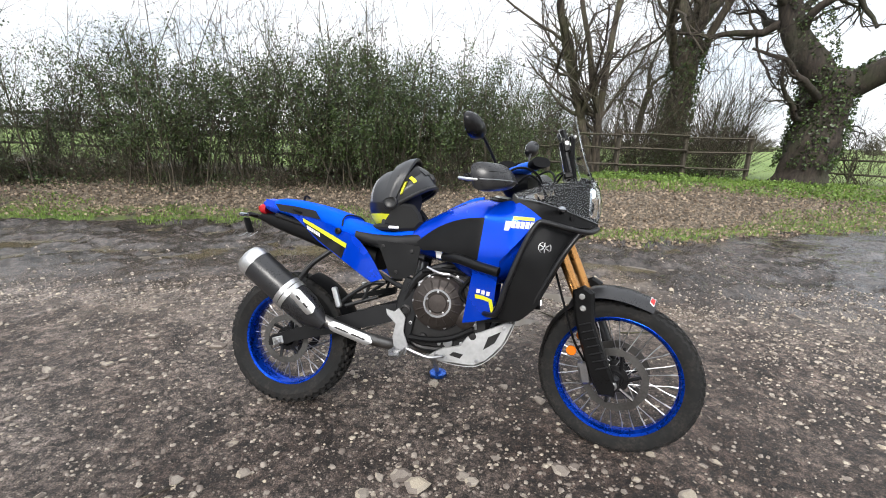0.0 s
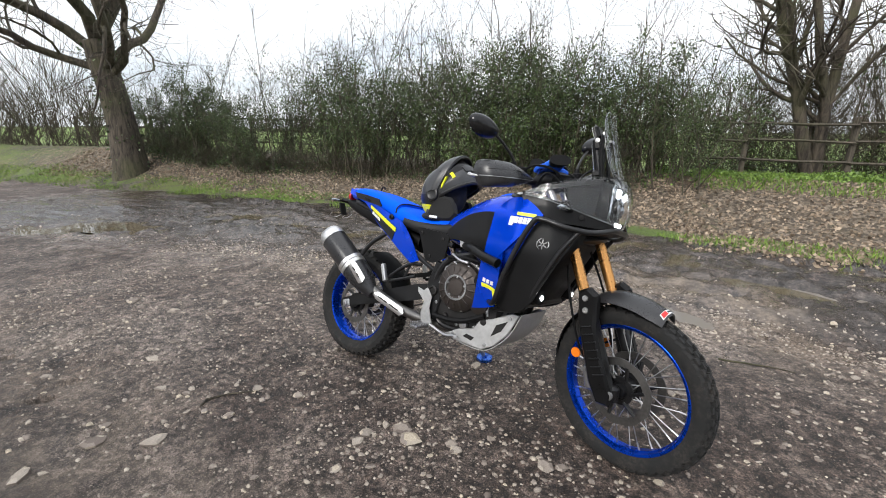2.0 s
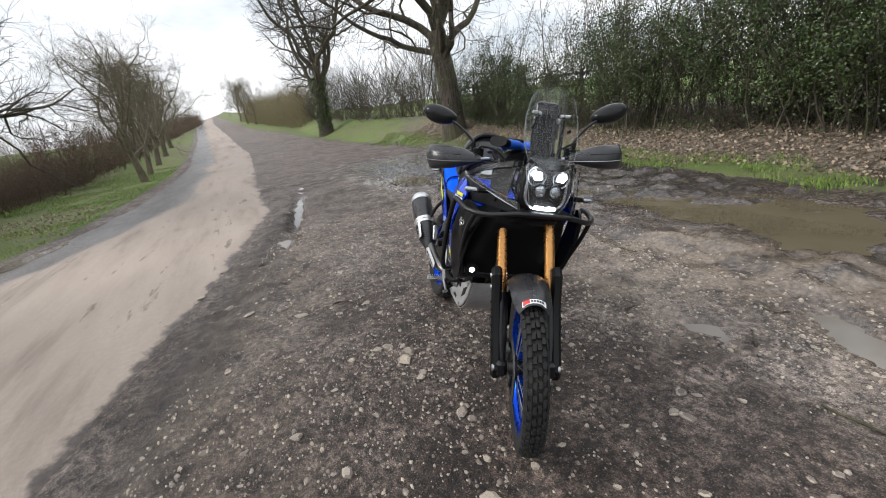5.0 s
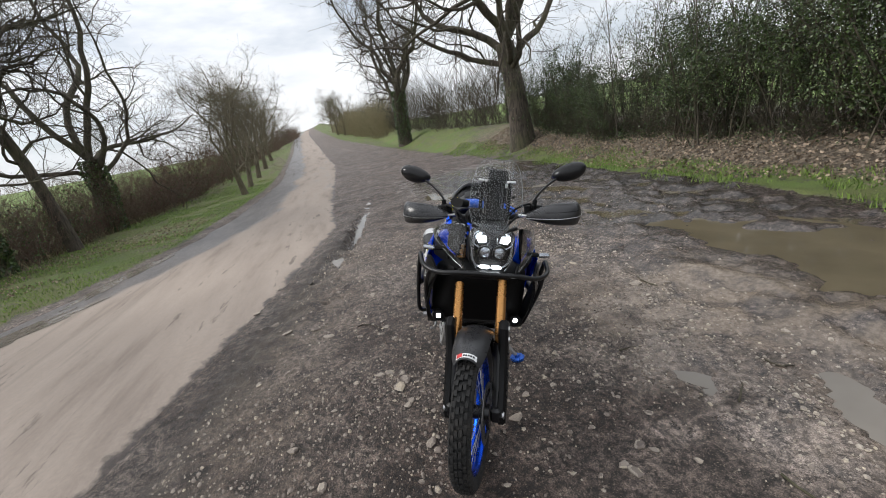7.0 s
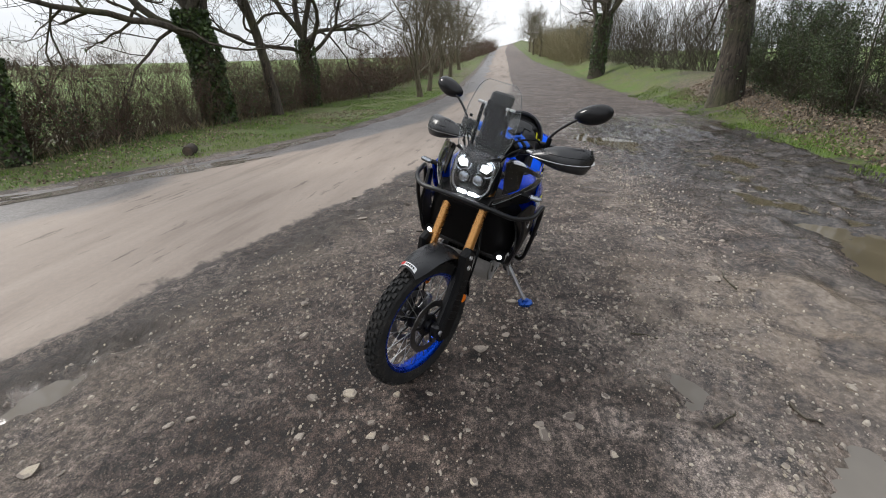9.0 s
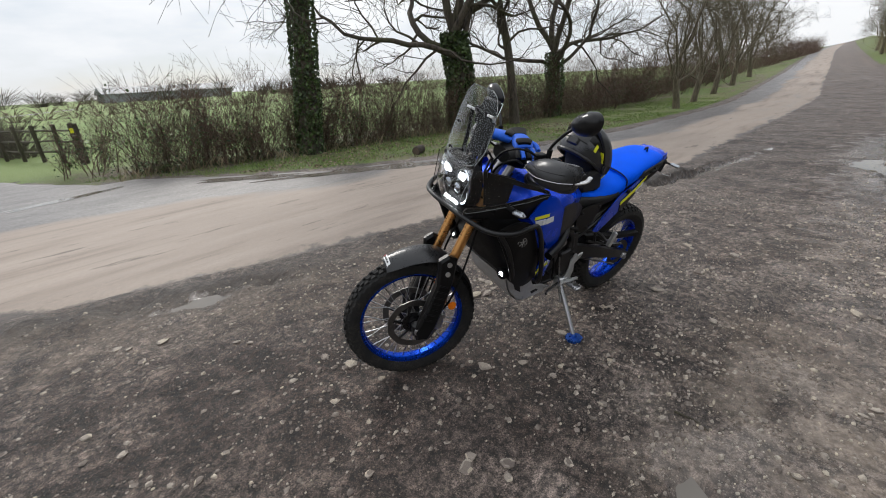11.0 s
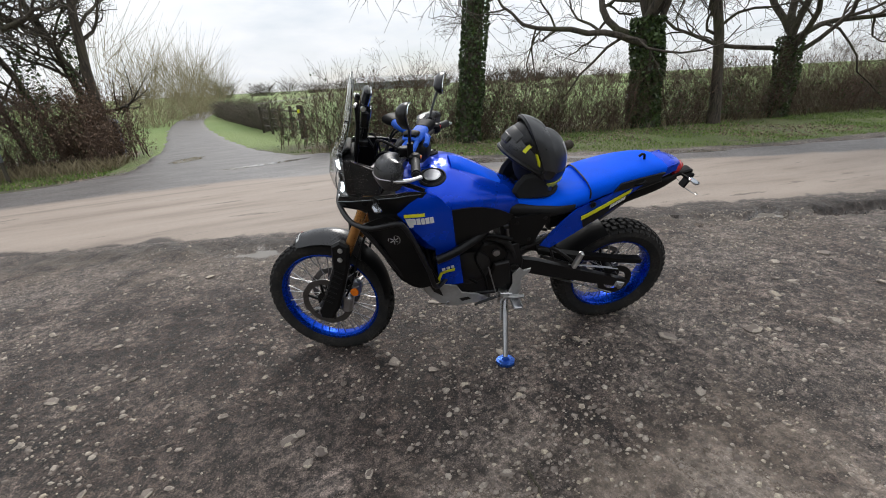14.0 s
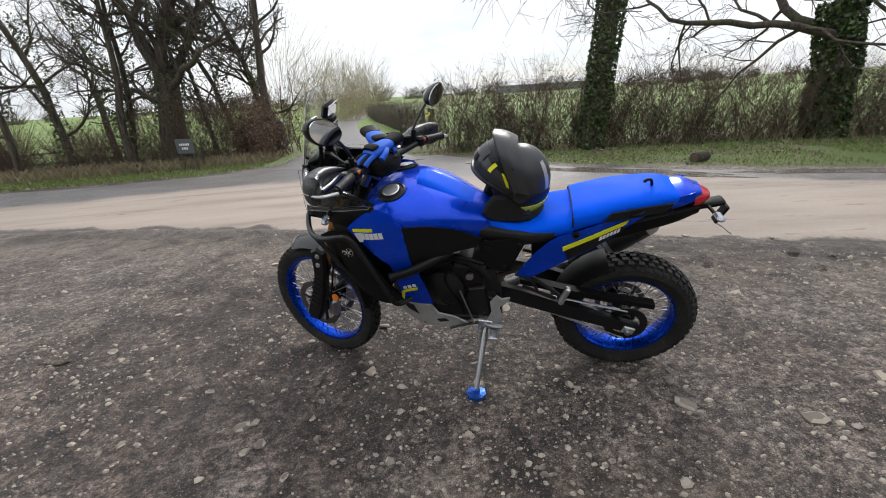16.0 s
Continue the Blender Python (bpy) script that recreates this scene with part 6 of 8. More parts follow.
for s in (-1, 1):
    for t, k in ((0.12, 0.72), (0.5, 0.72)):
        p = scr[int(t * 17)][int((1 + s * k) * 8)]
        part("screen_bolt", MB().lathe([(-0.012, 0.006), (0.004, 0.007), (0.006, 0.004)], p, (1, 0, 0.3), 10), M_MATT, screen)
    part("screen_stay", MB().tube(curve([(1.36, s * 0.06, 1.15), (1.33, s * 0.065, 1.30), (1.325, s * 0.06, 1.40)], 10), 0.009, 8), M_MATT, bike, "black screen stay")
    part("stay_clip", MB().tube([(1.326, s * 0.045, 1.395), (1.332, s * 0.085, 1.398)], 0.006, 8), M_ALU, bike)
part("screen_brace", MB().box((1.395, 0, 1.205), (0.05, 0.13, 0.02), 0.006, Euler((0, radians(20), 0)).to_matrix()), M_MATT, bike)
dash = part("dash_tower", MB().box((1.305, 0, 1.300), (0.032, 0.070, 0.19), 0.010, Euler((0, radians(-14), 0)).to_matrix()), M_MATT, bike, "upright black dash tower")
part("display", MB().box((1.285, 0, 1.300), (0.006, 0.058, 0.13), 0.004, Euler((0, radians(-14), 0)).to_matrix()), M_SILVER, dash, "glossy grey display")
nav = part("phone_mount", MB().box((1.285, 0.005, 1.415), (0.026, 0.105, 0.070), 0.012, Euler((0, radians(-22), 0)).to_matrix()), M_BLACK, bike, "black phone on a mount above the dash")
part("phone_screen", MB().box((1.270, 0.005, 1.410), (0.004, 0.094, 0.058), 0.003, Euler((0, radians(-22), 0)).to_matrix()), M_MIRROR, nav, "shiny dark glass")
for k, (u, v, w, sz) in enumerate(((1.30, -0.045, 1.36, (0.03, 0.02, 0.05)), (1.30, 0.048, 1.33, (0.03, 0.018, 0.07)), (1.318, 0.0, 1.23, (0.04, 0.11, 0.03)), (1.32, -0.03, 1.40, (0.02, 0.03, 0.03)))):
    part("tower_bracket", MB().box((u, v, w), sz, 0.006, Euler((0, radians(-14), 0)).to_matrix()), M_BLACK, dash)
for s in (-1, 1):
    part("tower_rail", MB().tube(curve([(1.345, s * 0.04, 1.19), (1.31, s * 0.042, 1.30), (1.285, s * 0.04, 1.40)], 8), 0.006, 7), M_FRAME, dash)
    part("tower_knob", MB().lathe([(0, 0.011), (0.012, 0.010), (0.014, 0.001)], (1.30, s * 0.045, 1.375), (0, s, 0), 10), M_ALU, dash, "silver knob")
part("tower_wire", MB().tube(curve([(1.30, 0.02, 1.25), (1.27, 0.05, 1.20), (1.24, 0.03, 1.12), (1.22, 0.06, 1.06)], 14), 0.005, 6), M_MATT, dash)
part("tower_wire", MB().tube(curve([(1.30, -0.02, 1.25), (1.26, -0.05, 1.21), (1.24, -0.04, 1.10), (1.2, -0.07, 1.05)], 14), 0.005, 6), M_MATT, dash)
part("mount_arm", MB().tube([(1.29, 0, 1.40), (1.30, 0, 1.34)], 0.014, 10), M_MATT, nav)

# frame and engine
for s in (-1, 1):
    for pts, r in (([(1.17, 0.035, 1.01), (1.03, 0.12, 0.90), (0.86, 0.150, 0.79), (0.70, 0.155, 0.73), (0.625, 0.140, 0.60), (0.615, 0.13, 0.47)], 0.019), ([(1.165, 0.03, 0.97), (1.08, 0.09, 0.72), (1.03, 0.125, 0.50), (0.95, 0.13, 0.415), (0.72, 0.13, 0.385), (0.63, 0.125, 0.44)], 0.015), ([(0.70, 0.145, 0.80), (0.45, 0.135, 0.845), (0.15, 0.115, 0.90), (-0.10, 0.085, 0.955)], 0.013), ([(0.635, 0.14, 0.64), (0.47, 0.145, 0.72), (0.25, 0.125, 0.845)], 0.012)):
        part("frame_tube", MB().tube(curve([(a, b * s, c) for a, b, c in pts], 22), r, 9), M_FRAME, bike, "black frame tube")
    part("pivot_plate", MB().slab([(0.585, 0.42), (0.66, 0.40), (0.685, 0.55), (0.665, 0.70), (0.62, 0.71), (0.585, 0.60)], s * 0.128, s * 0.158, 0.006), M_FRAME, bike)
    piv = part("pivot_cap", MB().lathe([(0, 0.026), (0.012, 0.025), (0.014, 0.018), (0.008, 0.014), (0.008, 0.001)], (0.632, s * 0.156, 0.555), (0, s, 0), 20), M_CASE, bike)
    part("airbox_cover", skin([(0.47, 0.865), (0.56, 0.862), (0.68, 0.85)], [(0.545, 0.70), (0.60, 0.695), (0.665, 0.73)], lambda u, w: 0.158 + 0 * u, s, 10, 6, 0.0, 0.01), M_BLACK, bike, "black side cover below the seat")
    for q in ((0.50, 0.84), (0.64, 0.825), (0.57, 0.725)):
        part("cover_bolt", MB().lathe([(0, 0.010), (0.005, 0.009), (0.006, 0.004), (0.003, 0.003)], (q[0], s * 0.158, q[1]), (0, s, 0), 12), M_CASE, bike)
    sw = part("swingarm_beam", MB().rings([np.array([(u, s * (v + a * 0.016), w + b) for a, b in ((-1, -h), (1, -h), (1, h), (-1, h))]) for u, v, w, h in ((0.66, 0.105, 0.56, 0.038), (0.5, 0.115, 0.515, 0.045), (0.2, 0.122, 0.415, 0.036), (-0.02, 0.122, 0.340, 0.028), (-0.055, 0.122, 0.330, 0.022))]), M_FRAME, bike, "black swingarm beam")
    part("axle_adjuster", MB().box((-0.005, s * 0.142, 0.337), (0.055, 0.012, 0.04), 0.004, Euler((0, radians(-18), 0)).to_matrix()), M_ALU, sw, "silver axle block")
    part("axle_nut", MB().lathe([(0, 0.016), (0.014, 0.016), (0.018, 0.011), (0.018, 0.001)], (-0.0, s * 0.146, 0.334), (0, s, 0), 6), M_STEEL, sw)
    peg = part("foot_peg", MB().box((0.625, s * 0.225, 0.372), (0.05, 0.10, 0.016), 0.004), M_STEEL, bike, "toothed steel foot peg")
    for j in range(7):
        for e in (-1, 1):
            part("peg_tooth", MB().box((0.625 + e * 0.023, s * (0.185 + 0.014 * j), 0.384), (0.006, 0.006, 0.014), 0.002), M_STEEL, peg)
    part("heel_plate", MB().slab([(0.545, 0.555), (0.585, 0.545), (0.605, 0.565), (0.64, 0.525), (0.635, 0.46), (0.665, 0.39), (0.65, 0.355), (0.60, 0.365), (0.585, 0.43), (0.595, 0.49), (0.55, 0.53)], s * 0.170, s * 0.180, 0.003), M_PLATE, bike, "cast aluminium heel plate")
    pb = part("passenger_peg_bracket", MB().tube(curve([(0.52, s * 0.145, 0.67), (0.44, s * 0.155, 0.655), (0.33, s * 0.165, 0.57), (0.325, s * 0.165, 0.545)], 14), 0.010, 8), M_FRAME, bike, "black passenger peg hanger")
    part("hanger_stay", MB().tube([(0.49, s * 0.145, 0.60), (0.34, s * 0.163, 0.545)], 0.009, 8), M_FRAME, pb)
    part("hanger_web", MB().tube([(0.45, s * 0.152, 0.655), (0.42, s * 0.155, 0.575)], 0.007, 8), M_FRAME, pb)
    part("passenger_peg", MB().box((0.305, s * 0.19, 0.585), (0.024, 0.03, 0.10), 0.006, Euler((0, radians(-20), 0)).to_matrix()), M_ALU, bike, "folded silver passenger peg")
crank = part("engine", MB().slab([(0.62, 0.42), (0.70, 0.385), (0.93, 0.385), (1.02, 0.46), (1.02, 0.56), (0.97, 0.66), (0.88, 0.72), (0.72, 0.72), (0.63, 0.62)], -0.145, 0.145, 0.02), M_CASE, bike, "black twin-cylinder engine")
part("cylinder_block", MB().slab([(0.80, 0.70), (0.95, 0.66), (1.03, 0.84), (0.98, 0.92), (0.86, 0.90)], -0.145, 0.145, 0.012), M_CASE, crank)
for j in range(4):
    part("cylinder_fin", MB().slab([(0.805 + 0.014 * j, 0.735 + 0.035 * j), (0.965 + 0.014 * j, 0.69 + 0.035 * j), (0.968 + 0.014 * j, 0.70 + 0.035 * j), (0.808 + 0.014 * j, 0.745 + 0.035 * j)], -0.152, 0.152, 0.002), M_CASE, crank)
cv = part("clutch_cover", MB().lathe([(0, 0.125), (0.02, 0.122), (0.03, 0.108), (0.036, 0.10), (0.04, 0.085), (0.046, 0.08), (0.05, 0.062), (0.047, 0.058), (0.047, 0.045), (0.053, 0.04), (0.055, 0.001)], (0.785, -0.145, 0.605), (0, -1, 0), 44), M_ENGINE, crank, "dark bronze clutch cover")
for j in range(10):
    b = 2 * math.pi * j / 10
    part("cover_screw", MB().lathe([(0, 0.008), (0.008, 0.007), (0.009, 0.001)], (0.785 + 0.116 * math.cos(b), -0.160, 0.605 + 0.116 * math.sin(b)), (0, -1, 0), 8), M_STEEL, crank)
for j in range(16):
    b = 2 * math.pi * j / 16
    part("cover_rib", MB().tube([(0.785 + r0 * math.cos(b), -0.145 - d0, 0.605 + r0 * math.sin(b)) for r0, d0 in ((0.06, 0.0475), (0.082, 0.044), (0.104, 0.034))], 0.0045, 6), M_ENGINE, crank)
part("cover_ring", MB().lathe([(0.044, 0.064), (0.054, 0.063), (0.054, 0.055), (0.044, 0.054)], (0.785, -0.145, 0.605), (0, -1, 0), 36, True), M_STEEL, crank, "machined ring")
for j in range(5):
    b = 2 * math.pi * j / 5 + 0.3
    part("cover_screw", MB().lathe([(0, 0.006), (0.007, 0.005), (0.008, 0.001)], (0.785 + 0.05 * math.cos(b), -0.192, 0.605 + 0.05 * math.sin(b)), (0, -1, 0), 8), M_STEEL, crank)
part("case_seam", MB().tube(curve([(0.66, -0.150, 0.47), (0.70, -0.152, 0.70), (0.82, -0.152, 0.735), (0.93, -0.152, 0.66), (0.96, -0.15, 0.50)], 26), 0.006, 6), M_STEEL, crank, "pale gasket seam")
for q in ((0.66, 0.50), (0.675, 0.62), (0.73, 0.72), (0.86, 0.725), (0.945, 0.62), (0.955, 0.52), (0.80, 0.42), (0.90, 0.43)):
    part("case_bolt", MB().lathe([(0, 0.009), (0.012, 0.0085), (0.013, 0.004), (0.008, 0.003)], (q[0], -0.148, q[1]), (0, -1, 0), 8), M_STEEL, crank)
part("clutch_arm", MB().tube(curve([(0.72, -0.165, 0.76), (0.78, -0.185, 0.74), (0.83, -0.185, 0.735)], 8), 0.008, 7), M_STEEL, crank)
part("oil_filter", MB().lathe([(0, 0.036), (0.05, 0.035), (0.06, 0.028), (0.06, 0.001)], (1.0, -0.03, 0.48), (1, 0, -0.15), 22), M_CASE, crank)
part("pump_cover", MB().lathe([(0, 0.05), (0.02, 0.047), (0.028, 0.03), (0.03, 0.001)], (0.91, -0.145, 0.545), (0, -1, 0), 28), M_ENGINE, crank, "dark bronze pump cover")
part("stator_cover", MB().lathe([(0, 0.105), (0.022, 0.10), (0.03, 0.085), (0.036, 0.06), (0.04, 0.055), (0.042, 0.001)], (0.86, 0.145, 0.585), (0, 1, 0), 40), M_CASE, crank, "black generator cover")
part("sprocket_cover", MB().slab([(0.64, 0.46), (0.72, 0.44), (0.76, 0.52), (0.74, 0.60), (0.66, 0.61)], 0.145, 0.175, 0.01), M_CASE, crank)
for k, (a, b, c, r) in enumerate(((0.72, -0.16, 0.44, 0.02), (0.84, -0.165, 0.43, 0.024), (0.95, -0.165, 0.47, 0.018), (0.73, 0.165, 0.66, 0.02), (0.93, 0.16, 0.70, 0.016), (0.70, -0.165, 0.68, 0.02))):
    part("engine_boss", MB().lathe([(0, r), (0.012, r * 0.9), (0.014, 0.001)], (a, b * 0.92, c), (0, math.copysign(1, b), 0), 14), M_STEEL if k % 2 else M_CASE, crank)
for pts, r in (([(0.66, -0.165, 0.435), (0.76, -0.175, 0.435), (0.86, -0.175, 0.455), (0.95, -0.165, 0.50)], 0.014), ([(0.70, -0.168, 0.74), (0.80, -0.175, 0.755), (0.90, -0.165, 0.745)], 0.010), ([(0.93, -0.16, 0.74), (0.88, -0.175, 0.66), (0.93, -0.17, 0.60)], 0.009), ([(0.80, 0.17, 0.74), (0.84, 0.185, 0.66), (0.79, 0.18, 0.53), (0.77, 0.175, 0.44)], 0.007), ([(0.66, 0.165, 0.74), (0.78, 0.17, 0.775), (0.9, 0.165, 0.74)], 0.011), ([(0.90, 0.165, 0.78), (0.95, 0.17, 0.68), (0.92, 0.17, 0.58), (0.83, 0.185, 0.50)], 0.008)):
    part("hose", MB().tube(curve(pts, 18), r, 7), M_MATT, bike, "black rubber hose")
part("gear_rod", MB().tube([(0.775, 0.19, 0.60), (0.72, 0.195, 0.40)], 0.004, 6), M_STEEL, bike, "thin steel gear rod")
part("gear_lever", MB().tube(curve([(0.70, 0.185, 0.395), (0.80, 0.195, 0.375), (0.84, 0.215, 0.378)], 10), 0.007, 7), M_FRAME, bike, "black gear lever")
part("brake_pedal", MB().tube(curve([(0.66, -0.185, 0.385), (0.76, -0.19, 0.36), (0.83, -0.20, 0.375), (0.845, -0.225, 0.378)], 12), 0.008, 7), M_STEEL, bike, "steel brake pedal")

# exhaust
for v in (-0.05, 0.05):
    part("header_pipe", MB().tube(curve([(1.0, v, 0.80), (1.08, v, 0.72), (1.085, v, 0.58), (1.02, v * 0.8, 0.45), (0.90, -0.06, 0.395)], 20), 0.021, 10), M_DISC, bike, "dark steel header pipe")
part("exhaust_pipe", MB().tube(curve([(0.90, -0.06, 0.395), (0.70, -0.08, 0.375), (0.56, -0.13, 0.385), (0.46, -0.175, 0.41), (0.33, -0.19, 0.445), (0.25, -0.195, 0.475)], 30), 0.027, 12), M_DISC, bike, "dark steel exhaust pipe")
m0, m1 = np.array([0.235, -0.205, 0.470]), np.array([-0.125, -0.235, 0.735])
ax = (m1 - m0) / np.linalg.norm(m1 - m0)
ln = float(np.linalg.norm(m1 - m0))
muf = part("silencer", MB().lathe([(-0.03, 0.030), (0.0, 0.040), (0.04, 0.058), (0.09, 0.070), (0.13, 0.0735), (ln - 0.05, 0.0745), (ln - 0.04, 0.072)], m0, ax, 32), M_GUARD, bike, "satin black silencer")
part("end_cap", MB().lathe([(ln - 0.05, 0.076), (ln - 0.015, 0.074), (ln + 0.010, 0.060), (ln + 0.020, 0.038), (ln + 0.016, 0.030), (ln - 0.02, 0.028)], m0, ax, 32), M_ALU, muf, "rounded silver end cap")
for q in (0.40, 0.46):
    part("silencer_clamp", MB().lathe([(ln * q - 0.011, 0.073), (ln * q - 0.011, 0.0775), (ln * q + 0.011, 0.078), (ln * q + 0.011, 0.074)], m0, ax, 32, True), M_ALU, muf, "silver clamp band")


def shield(a, b, wide, lift, name, slots):
    """A slotted plate along a pipe."""
    a, b = np.array(a), np.array(b)
    d = (b - a) / np.linalg.norm(b - a)
    nrm = np.array([0.05, -1.0, 0.15])
    nrm = nrm - nrm.dot(d) * d
    nrm /= np.linalg.norm(nrm)
    up = np.cross(d, nrm)
    L = np.linalg.norm(b - a)
    g = []
    for t in np.linspace(0, 1, 13):
        k = wide * math.sqrt(max(0.05, 1 - max(0, abs(t - 0.5) - 0.36) ** 2 / 0.0196))
        g.append([a + d * L * t + up * k * e + nrm * (lift - 0.35 * (k * e) ** 2 / wide) for e in np.linspace(-1, 1, 7)])
    p = part(name, MB().sheet(np.array(g), 0.003), M_ALU, bike, "slotted silver heat shield")
    for t0, t1 in slots:
        part("slot", MB().tube([a + d * L * t0 + nrm * (lift + 0.001), a + d * L * t1 + nrm * (lift + 0.001)], wide * 0.20, 8, True, 1.0), M_CASE, p, "dark slot")
    return p


shield((0.50, -0.195, 0.398), (0.29, -0.212, 0.462), 0.022, 0.022, "pipe_shield", ((0.16, 0.46), (0.54, 0.84)))
shield((0.235, -0.272, 0.515), (0.13, -0.279, 0.605), 0.026, 0.008, "silencer_shield", ((0.25, 0.45), (0.6, 0.78)))
part("silencer_hanger", MB().tube(curve([(0.10, -0.19, 0.64), (0.16, -0.17, 0.73), (0.24, -0.145, 0.80)], 10), 0.012, 8), M_FRAME, bike, "black silencer hanger")

# skid plate, stand and drive
for s in (-1, 1):
    sk = part("skid_plate_side", MB().slab([(0.75, 0.362), (0.80, 0.342), (0.96, 0.338), (1.02, 0.372), (1.085, 0.445), (1.125, 0.545), (1.09, 0.548), (0.99, 0.495), (0.93, 0.475), (0.90, 0.425), (0.82, 0.405)], s * 0.150, s * 0.162, 0.004), M_PLATE, bike, "pale aluminium skid plate cheek")
    part("skid_slot", MB().slab([(1.0, 0.415), (1.05, 0.452), (1.075, 0.505), (1.02, 0.475)], s * 0.160, s * 0.1645, 0.002), M_CASE, sk, "dark cut-out")
    part("skid_slot", MB().slab([(0.85, 0.375), (0.90, 0.365), (0.915, 0.385), (0.87, 0.392)], s * 0.160, s * 0.1645, 0.002), M_CASE, sk, "dark cut-out")
    for q in ((0.79, 0.372), (0.975, 0.365), (1.085, 0.52)):
        part("skid_bolt", MB().lathe([(0, 0.009), (0.005, 0.008), (0.006, 0.001)], (q[0], s * 0.162, q[1]), (0, s, 0), 10), M_STEEL, sk)
bot = curve([(0.74, 0.36), (0.84, 0.338), (0.96, 0.336), (1.03, 0.378), (1.09, 0.45), (1.13, 0.55)], 20)
part("skid_plate_floor", MB().sheet(np.array([[(q[0], v, q[1]) for v in np.linspace(-0.152, 0.152, 9)] for q in bot]), 0.004), M_PLATE, bike, "pale aluminium skid plate floor")
foot_w = BIKE_M.inverted() @ Vector((-0.004, 2.125, 0.022))
st = part("side_stand", MB().tube([(0.665, 0.165, 0.365), tuple(foot_w)], [0.016, 0.012], 10), M_STEEL, bike, "bare steel side stand")
part("stand_bracket", MB().slab([(0.63, 0.40), (0.70, 0.41), (0.71, 0.34), (0.655, 0.325)], 0.14, 0.185, 0.006), M_ALU, st)
part("stand_spring", MB().tube([(0.69, 0.185, 0.36), (0.70, 0.235, 0.27)], 0.008, 8), M_STEEL, st)
down = BIKE_M.to_3x3().inverted() @ Vector((0, 0, 1))
part("stand_foot", MB().lathe([(-0.018, 0.046), (-0.006, 0.052), (0.002, 0.050), (0.006, 0.02), (0.02, 0.018)], foot_w, down, 8), M_BLUEFOOT, st, "wide blue anodised stand foot")
hug = [(0.334 + 0.022) * np.array([math.cos(a), 0, math.sin(a)]) + REAR for a in np.linspace(radians(2), radians(72), 14)]
part("rear_mudguard", MB().sheet(np.array([[(p + (p - REAR) / np.linalg.norm(p - REAR) * (-0.025 * k * k)) + np.array([0, 0.09 * k, 0]) for k in np.linspace(-1, 1, 9)] for p in hug]), 0.004), M_MATT, bike, "matt black rear mudguard")
part("chain_guard", MB().rings([np.array([(u, 0.115 + a, w + b) for a, b in ((-0.02, -0.015), (0.022, -0.015), (0.022, 0.012), (-0.02, 0.012))]) for u, w in ((0.50, 0.62), (0.30, 0.565), (0.05, 0.51), (-0.10, 0.485))]), M_MATT, bike, "black chain guard")
for off in (0.065, -0.075):
    part("chain_run", MB().tube([(0.66, 0.095, 0.55 + 0.35 * off), (0.0, 0.095, 0.334 + 1.25 * off)], 0.008, 6, True, 0.6), M_STEEL, bike, "steel drive chain")
part("sprocket", MB().lathe([(-0.003, 0.1), (0.003, 0.1), (0.003, 0.065), (-0.003, 0.065)], (0, 0.095, 0.334), (0, 1, 0), 46, True), M_CASE, bike, "dark rear sprocket")
part("rear_caliper", MB().box((0.10, -0.085, 0.44), (0.075, 0.05, 0.05), 0.008, Euler((0, radians(35), 0)).to_matrix()), M_CASE, bike, "black rear brake caliper")
part("shock_absorber", MB().tube([(0.60, 0, 0.46), (0.66, 0, 0.78)], 0.03, 12), M_STEEL, bike)
part("clip_bracket", MB().tube([(0.70, 0.165, 0.345), (0.655, 0.20, 0.395), (0.58, 0.215, 0.40)], 0.010, 8), M_ALU, bike)

# crash bars and spot lamps
for s in (-1, 1):
    part("crash_bar", MB().tube(curve([(0.97, s * 0.20, 0.59), (1.05, s * 0.295, 0.60), (1.085, s * 0.318, 0.72), (1.14, s * 0.325, 0.88), (1.185, s * 0.325, 0.972), (1.22, s * 0.322, 0.985), (1.32, s * 0.305, 0.965), (1.40, s * 0.235, 0.962), (1.45, s * 0.12, 0.985), (1.455, s * 0.0, 0.987)], 60), 0.0115, 10), M_FRAME, bike, "black tubular crash bar")
    part("crash_bar_strut", MB().tube(curve([(1.365, s * 0.275, 0.962), (1.30, s * 0.285, 0.86), (1.23, s * 0.27, 0.72), (1.17, s * 0.24, 0.605), (1.09, s * 0.2, 0.565), (1.0, s * 0.17, 0.55)], 30), 0.0105, 10), M_FRAME, bike, "black crash bar strut")
    bumper = part("crash_bar_slider", MB().tube(curve([(0.80, s * 0.185, 0.815), (0.87, s * 0.245, 0.812), (0.96, s * 0.29, 0.79), (1.05, s * 0.315, 0.772)], 20), 0.021, 12), M_BLACK, bike, "thick black plastic slider")
    part("slider_bracket", MB().slab([(0.73, 0.865), (0.76, 0.872), (0.83, 0.835), (0.82, 0.80), (0.76, 0.805), (0.755, 0.83)], s * 0.170, s * 0.178, 0.003), M_ALU, bike, "machined silver bracket")
    part("bracket_arm", MB().tube([(0.735, s * 0.18, 0.862), (0.80, s * 0.195, 0.842)], 0.008, 8), M_ALU, bike)
    fl = part("spot_lamp", MB().lathe([(-0.05, 0.015), (-0.04, 0.026), (0.0, 0.032), (0.006, 0.030)], (1.225, s * 0.205, 0.655), (1, s * 0.08, 0), 20), M_MATT, bike, "small black spot lamp, switched on")
    part("spot_glass", MB().lathe([(0.0065, 0.013), (0.009, 0.010), (0.010, 0.001)], (1.225, s * 0.205, 0.655), (1, s * 0.08, 0), 18), M_LED, fl, "glowing white glass")
